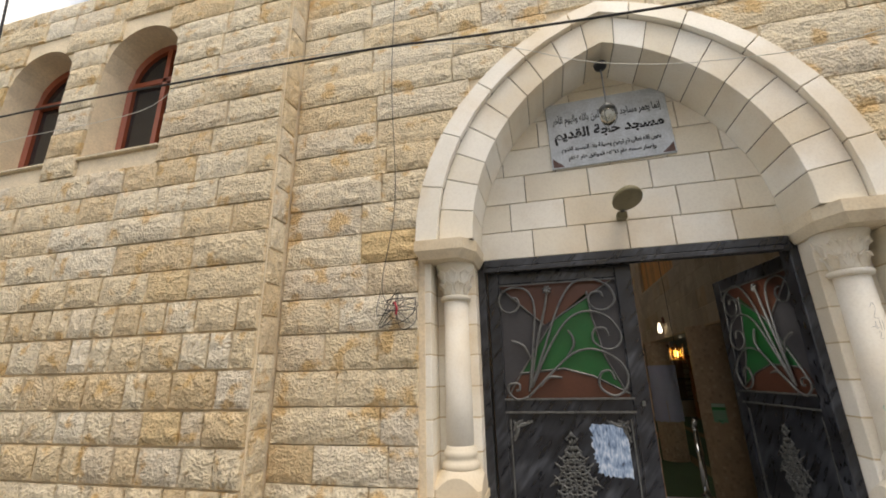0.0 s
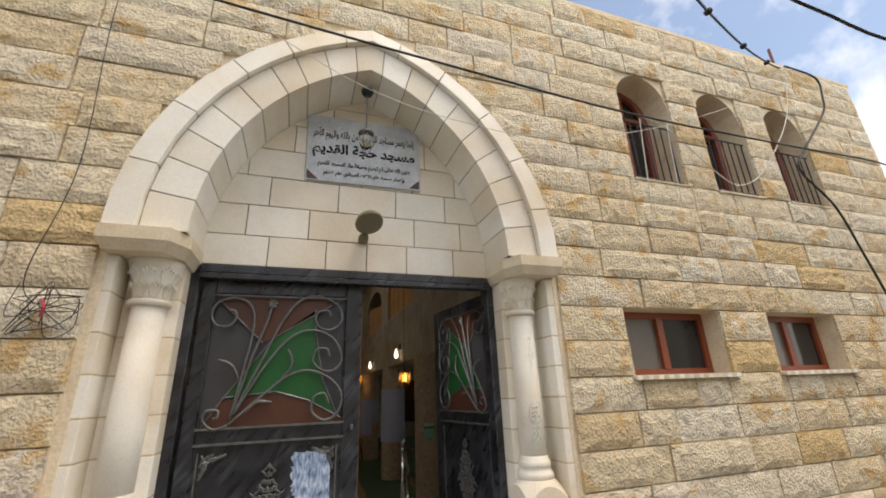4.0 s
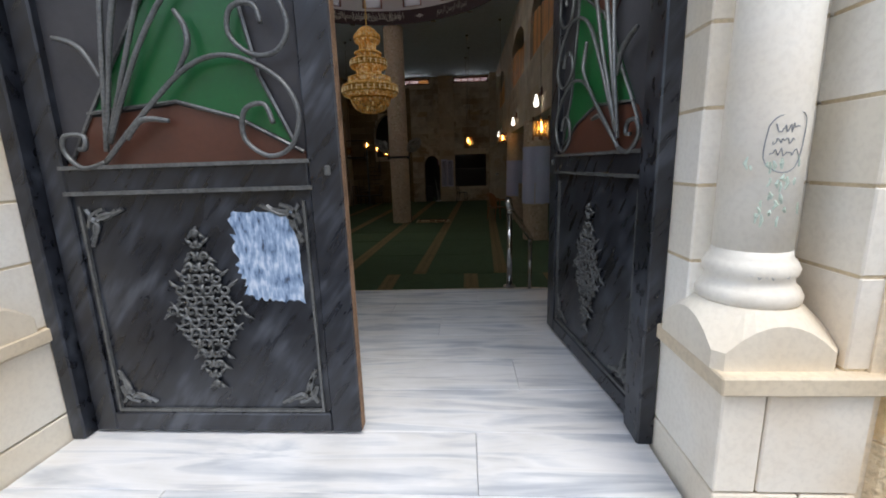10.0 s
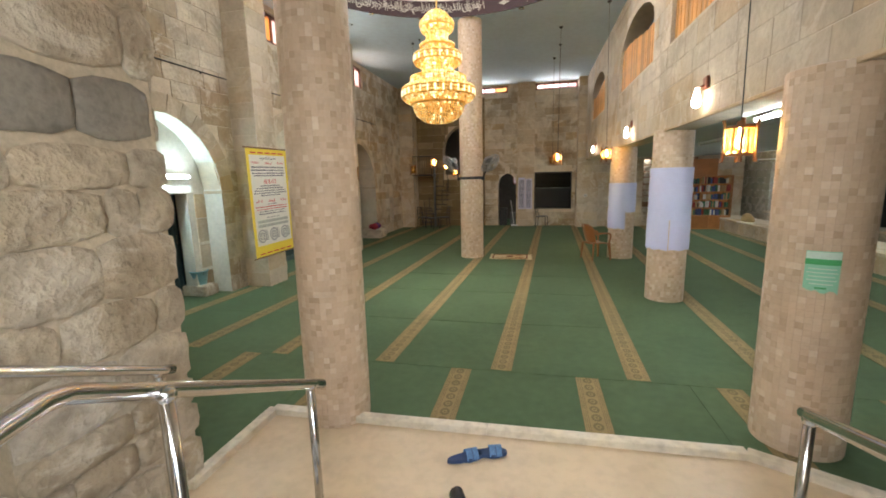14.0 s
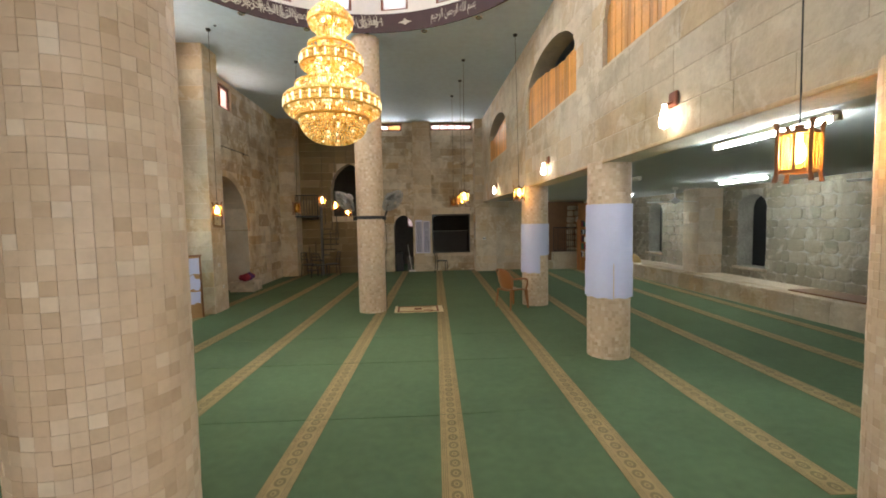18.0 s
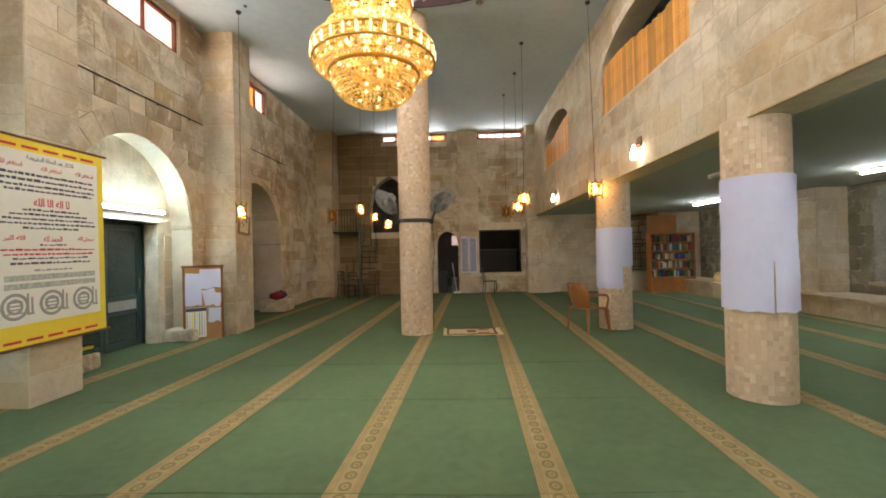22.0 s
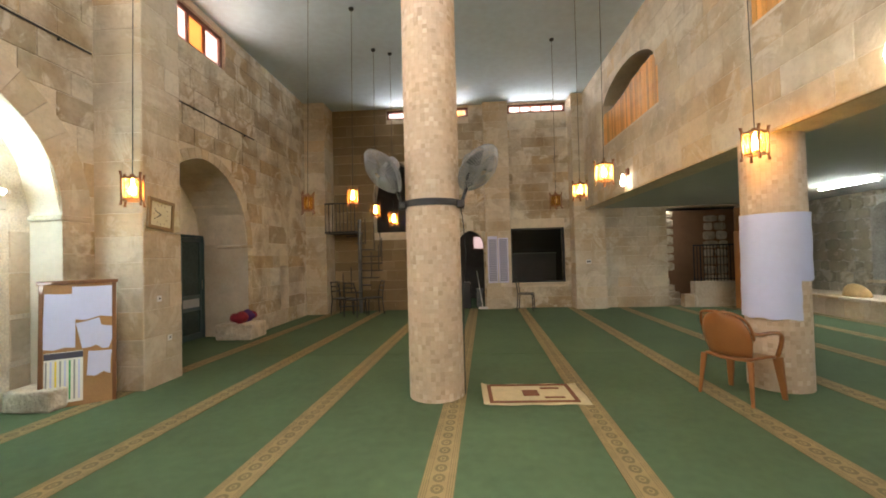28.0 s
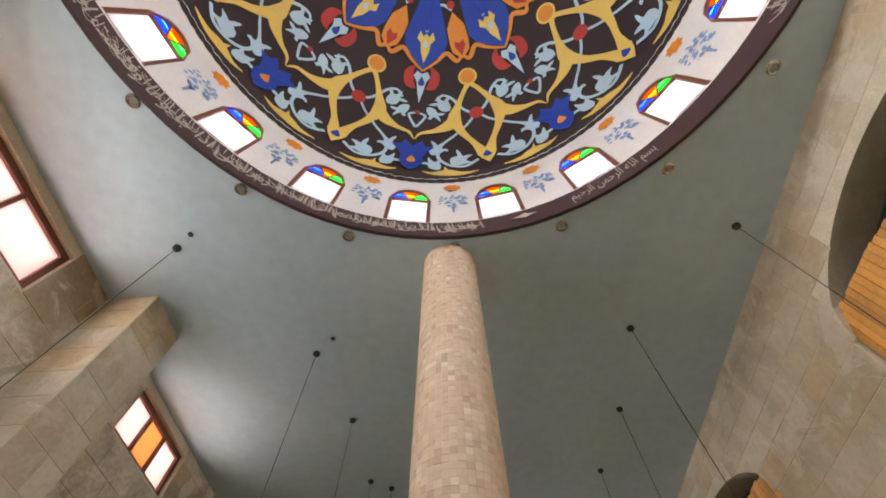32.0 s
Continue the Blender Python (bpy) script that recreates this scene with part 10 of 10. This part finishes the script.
rod("top_rail", (0, 0, 0.94), (1.15, 0, 0.94), 0.018, m_iron, rl)
rod("bottom_rail", (0, 0, 0.06), (1.15, 0, 0.06), 0.012, m_iron, rl)
for k in range(14):
    rod("baluster", (0.02 + 0.083 * k, 0, 0), (0.02 + 0.083 * k, 0, 0.93), 0.014 if k in (0, 2) else 0.009, m_iron, rl, 6)
ob = thing("arched_panel", "pale pink stone arch on the wall behind the stair", "niche")
ob["kind"] = "structure"
mason = Masonry(ob, rubble, m_old_i, (5.6, 25, 1))
courses(mason, "x", 6.68, 7.4, 0.5, 2.5, 23.6, -1, [Opening(6.55, 6.72, 2.2, 2.6), Opening(7.36, 7.5, 2.2, 2.6)], 0.26, (0.25, 0.45), 0.05, 0.02, 61, 0.04)
courses(mason, "x", 5.22, 5.56, 0.9, 2.6, BACK + 0.4, -1, [], 0.24, (0.3, 0.4), 0.05, 0.02, 62, 0.04)
mason.lay()
structure("wall_stair", boxes((4.3, 23.6, 0, 7.8, 23.8, AISLE)), plain("red_brown_plaster", (0.26, 0.14, 0.075), 0.9, bump=0.2), "red-brown plastered wall behind the stair", "wall")
# added lamp to brighten the stair room; no opening above is built
lamp("stair_daylight", "AREA", look((5.2, 23.0, AISLE - 0.02), (5.6, 23.2, 0)), 0.7, DAY, 0.7, 0.5)

# things on the plinth
ob = thing("sack", "tan folded sack lying on the stone plinth", "sack", Matrix.Translation((7.75, 20.0, 0.43)))
bm = bmesh.new()
bmesh.ops.create_uvsphere(bm, u_segments=16, v_segments=10, radius=1)
for v in bm.verts:
    v.co = Vector((v.co.x * 0.16, v.co.y * 0.3, max(-0.02, v.co.z * 0.24 * (1 + 0.3 * v.co.y)) + 0.02))
part("bag", bm, plain("tan_sackcloth", (0.42, 0.28, 0.12), 0.9, vary=0.3, scale=12), ob, smooth=True)
ob = thing("plank", "dark board lying on the stone plinth", "board", Matrix.Translation((8.0, 13.4, 0.425)))
part("board", soft_box(-0.3, -0.7, 0, 0.3, 0.7, 0.03, 0.006), m_lantern_wood, ob)
for h in aisle_w:
    ob = thing("window_aisle", "dark arched window opening in the aisle wall", "window")
    ob["kind"] = "structure"
    part("window_sill", soft_box(8.4, h.a0 - 0.06, h.z0 - 0.06, 8.64, h.a1 + 0.06, h.z0, 0.01), m_pale, ob)


# stainless handrails
def handrail(label, posts, rail, tie=True):
    ob = thing("handrail", label, "handrail", group="handrails")
    bm = bmesh.new()
    pipe(bm, rail, 0.027, 14)
    part("rail", bm, m_steel, ob, smooth=True)
    for (x, y, z), top in posts:
        bm = bmesh.new()
        pipe(bm, [(x, y, z), (x, y, top)], 0.022, 12)
        post = part("post", bm, m_steel, ob, smooth=True)
        bm = bmesh.new()
        lathe(bm, [(0.05, 0), (0.05, 0.008), (0.024, 0.02)], 16)
        part("flange", bm, m_steel, post, m=Matrix.Translation((x, y, z)))
        bm = bmesh.new()
        bmesh.ops.create_uvsphere(bm, u_segments=12, v_segments=8, radius=0.03)
        part("knuckle", bm, m_steel, post, smooth=True, m=Matrix.Translation((x, y, top)))
    return ob


handrail("polished stainless steel handrail beside the entrance steps", [((0.17, 5.005, LANDING), 1.507), ((-0.05, 5.825, 0.320), 1.373), ((-0.1, 6.691, 0.020), 0.949)], [(0.19, 4.807, 1.504), (0.16, 5.005, 1.527), (-0.03, 5.504, 1.532), (-0.07, 5.580, 1.508), (-0.1, 6.710, 0.949), (-0.1, 6.804, 0.901)])
handrail("polished stainless steel handrail beside the entrance steps", [((1.865, 5.636, LANDING), 1.409), ((2.2, 6.767, 0.020), 0.960)], [(1.84, 5.476, 1.506), (1.865, 5.636, 1.429), (2.2, 6.767, 0.980), (2.22, 6.842, 0.951)])
handrail("polished stainless steel handrail beside the rubble wall", [((-1.04, 6.654, 0.020), 0.958), ((-1.04, 5.872, 0.320), 1.323)], [(-1.04, 4.788, 1.443), (-1.04, 5.542, 1.427), (-1.04, 5.872, 1.343), (-1.03, 6.672, 0.968), (-1.03, 6.748, 0.940)])


# footwear
def sandal(x, y, z, turn, sole, strap_mat, label, flip=False):
    ob = thing("sandal", label, "sandal", Matrix.Translation((x, y, z)) @ Matrix.Rotation(radians(turn), 4, "Z"), "sandals")
    bm = bmesh.new()
    out = [(0.035 * math.sin(t) * (1.25 if math.cos(t) > 0 else 0.95) * 1.15, 0.135 * math.cos(t)) for t in [2 * math.pi * k / 22 for k in range(22)]]
    lo, hi = [bm.verts.new((a, b, 0)) for a, b in out], [bm.verts.new((a * 0.97, b * 0.98, 0.028)) for a, b in out]
    bm.faces.new(lo[::-1])
    bm.faces.new(hi)
    for i in range(22):
        bm.faces.new((lo[i], lo[(i + 1) % 22], hi[(i + 1) % 22], hi[i]))
    part("sole", bm, sole, ob)
    for y0, y1 in ((0.0, 0.045), (0.05, 0.09)):
        bm = bmesh.new()
        rows_ = [[bm.verts.new((0.047 * math.cos(t), yy, 0.015 + 0.058 * math.sin(t))) for t in [math.pi * k / 10 for k in range(11)]] for yy in (y0, y1)]
        for i in range(10):
            bm.faces.new((rows_[0][i], rows_[0][i + 1], rows_[1][i + 1], rows_[1][i]))
        part("strap", bm, strap_mat, ob)
    return ob


m_sole_blue = plain("blue_rubber", (0.02, 0.05, 0.13), 0.6)
m_strap_blue = plain("blue_strap", (0.1, 0.22, 0.42), 0.5, vary=0.4, scale=40)
sandal(0.58, 7.5, 0.021, -62, m_sole_blue, m_strap_blue, "blue rubber sandal on the tan platform")
sandal(0.74, 7.58, 0.021, -75, m_sole_blue, m_strap_blue, "blue rubber sandal on the tan platform")
sandal(0.36, 6.95, 0.021, 80, m_sole_blue, m_black_plastic, "dark rubber sandal on the tan platform")
sandal(0.62, 7.06, 0.021, 25, m_black_plastic, m_black_plastic, "dark rubber sandal on the tan platform")
sandal(-1.4, 5.86, 0.631, 70, m_black_plastic, m_black_plastic, "black shoe standing in the whitewashed niche")

# carpet seams, wall sockets, folded cloth
for y, slope in ((10.4, 0.02), (12.0, 0.0), (13.3, 0.01), (17.2, -0.01)):
    bm = bmesh.new()
    pipe(bm, [(-4.2, y - 3 * slope, 0.006), (-1.5, y + 0.02, 0.008), (0.5, y - 0.015, 0.008), (2.6, y + 3 * slope, 0.006)], [0.003, 0.007, 0.007, 0.003], 5)
    part("seam", bm, m_green, carpet, "raised seam of the carpet")
for x, y, z, face in ((-3.937, 15.78, 1.05, "x"), (-3.937, 15.95, 0.55, "x")):
    ob = thing("wall_socket", "small pale wall socket on the pier", "socket", Matrix.Translation((x, y, z)), "wall sockets")
    part("plate", soft_box(0, -0.035, -0.035, 0.01, 0.035, 0.035, 0.003), m_white_plastic, ob)
    part("insert", boxes((0.0105, -0.012, -0.012, 0.012, 0.012, 0.012)), m_black_plastic, ob)
ob = thing("folded_cloth", "folded dark green and yellow cloth on the stone block", "cloth", Matrix.Translation((-4.78, 13.15, 0.23)))
for k, c in enumerate(((0.02, 0.08, 0.03), (0.5, 0.4, 0.05), (0.03, 0.03, 0.03))):
    part("layer", soft_box(-0.15, -0.12, 0.05 * k, 0.15 - 0.02 * k, 0.12, 0.05 * k + 0.045, 0.018, 2), plain("cloth_layer", c, 0.95, vary=0.3, scale=20), ob)
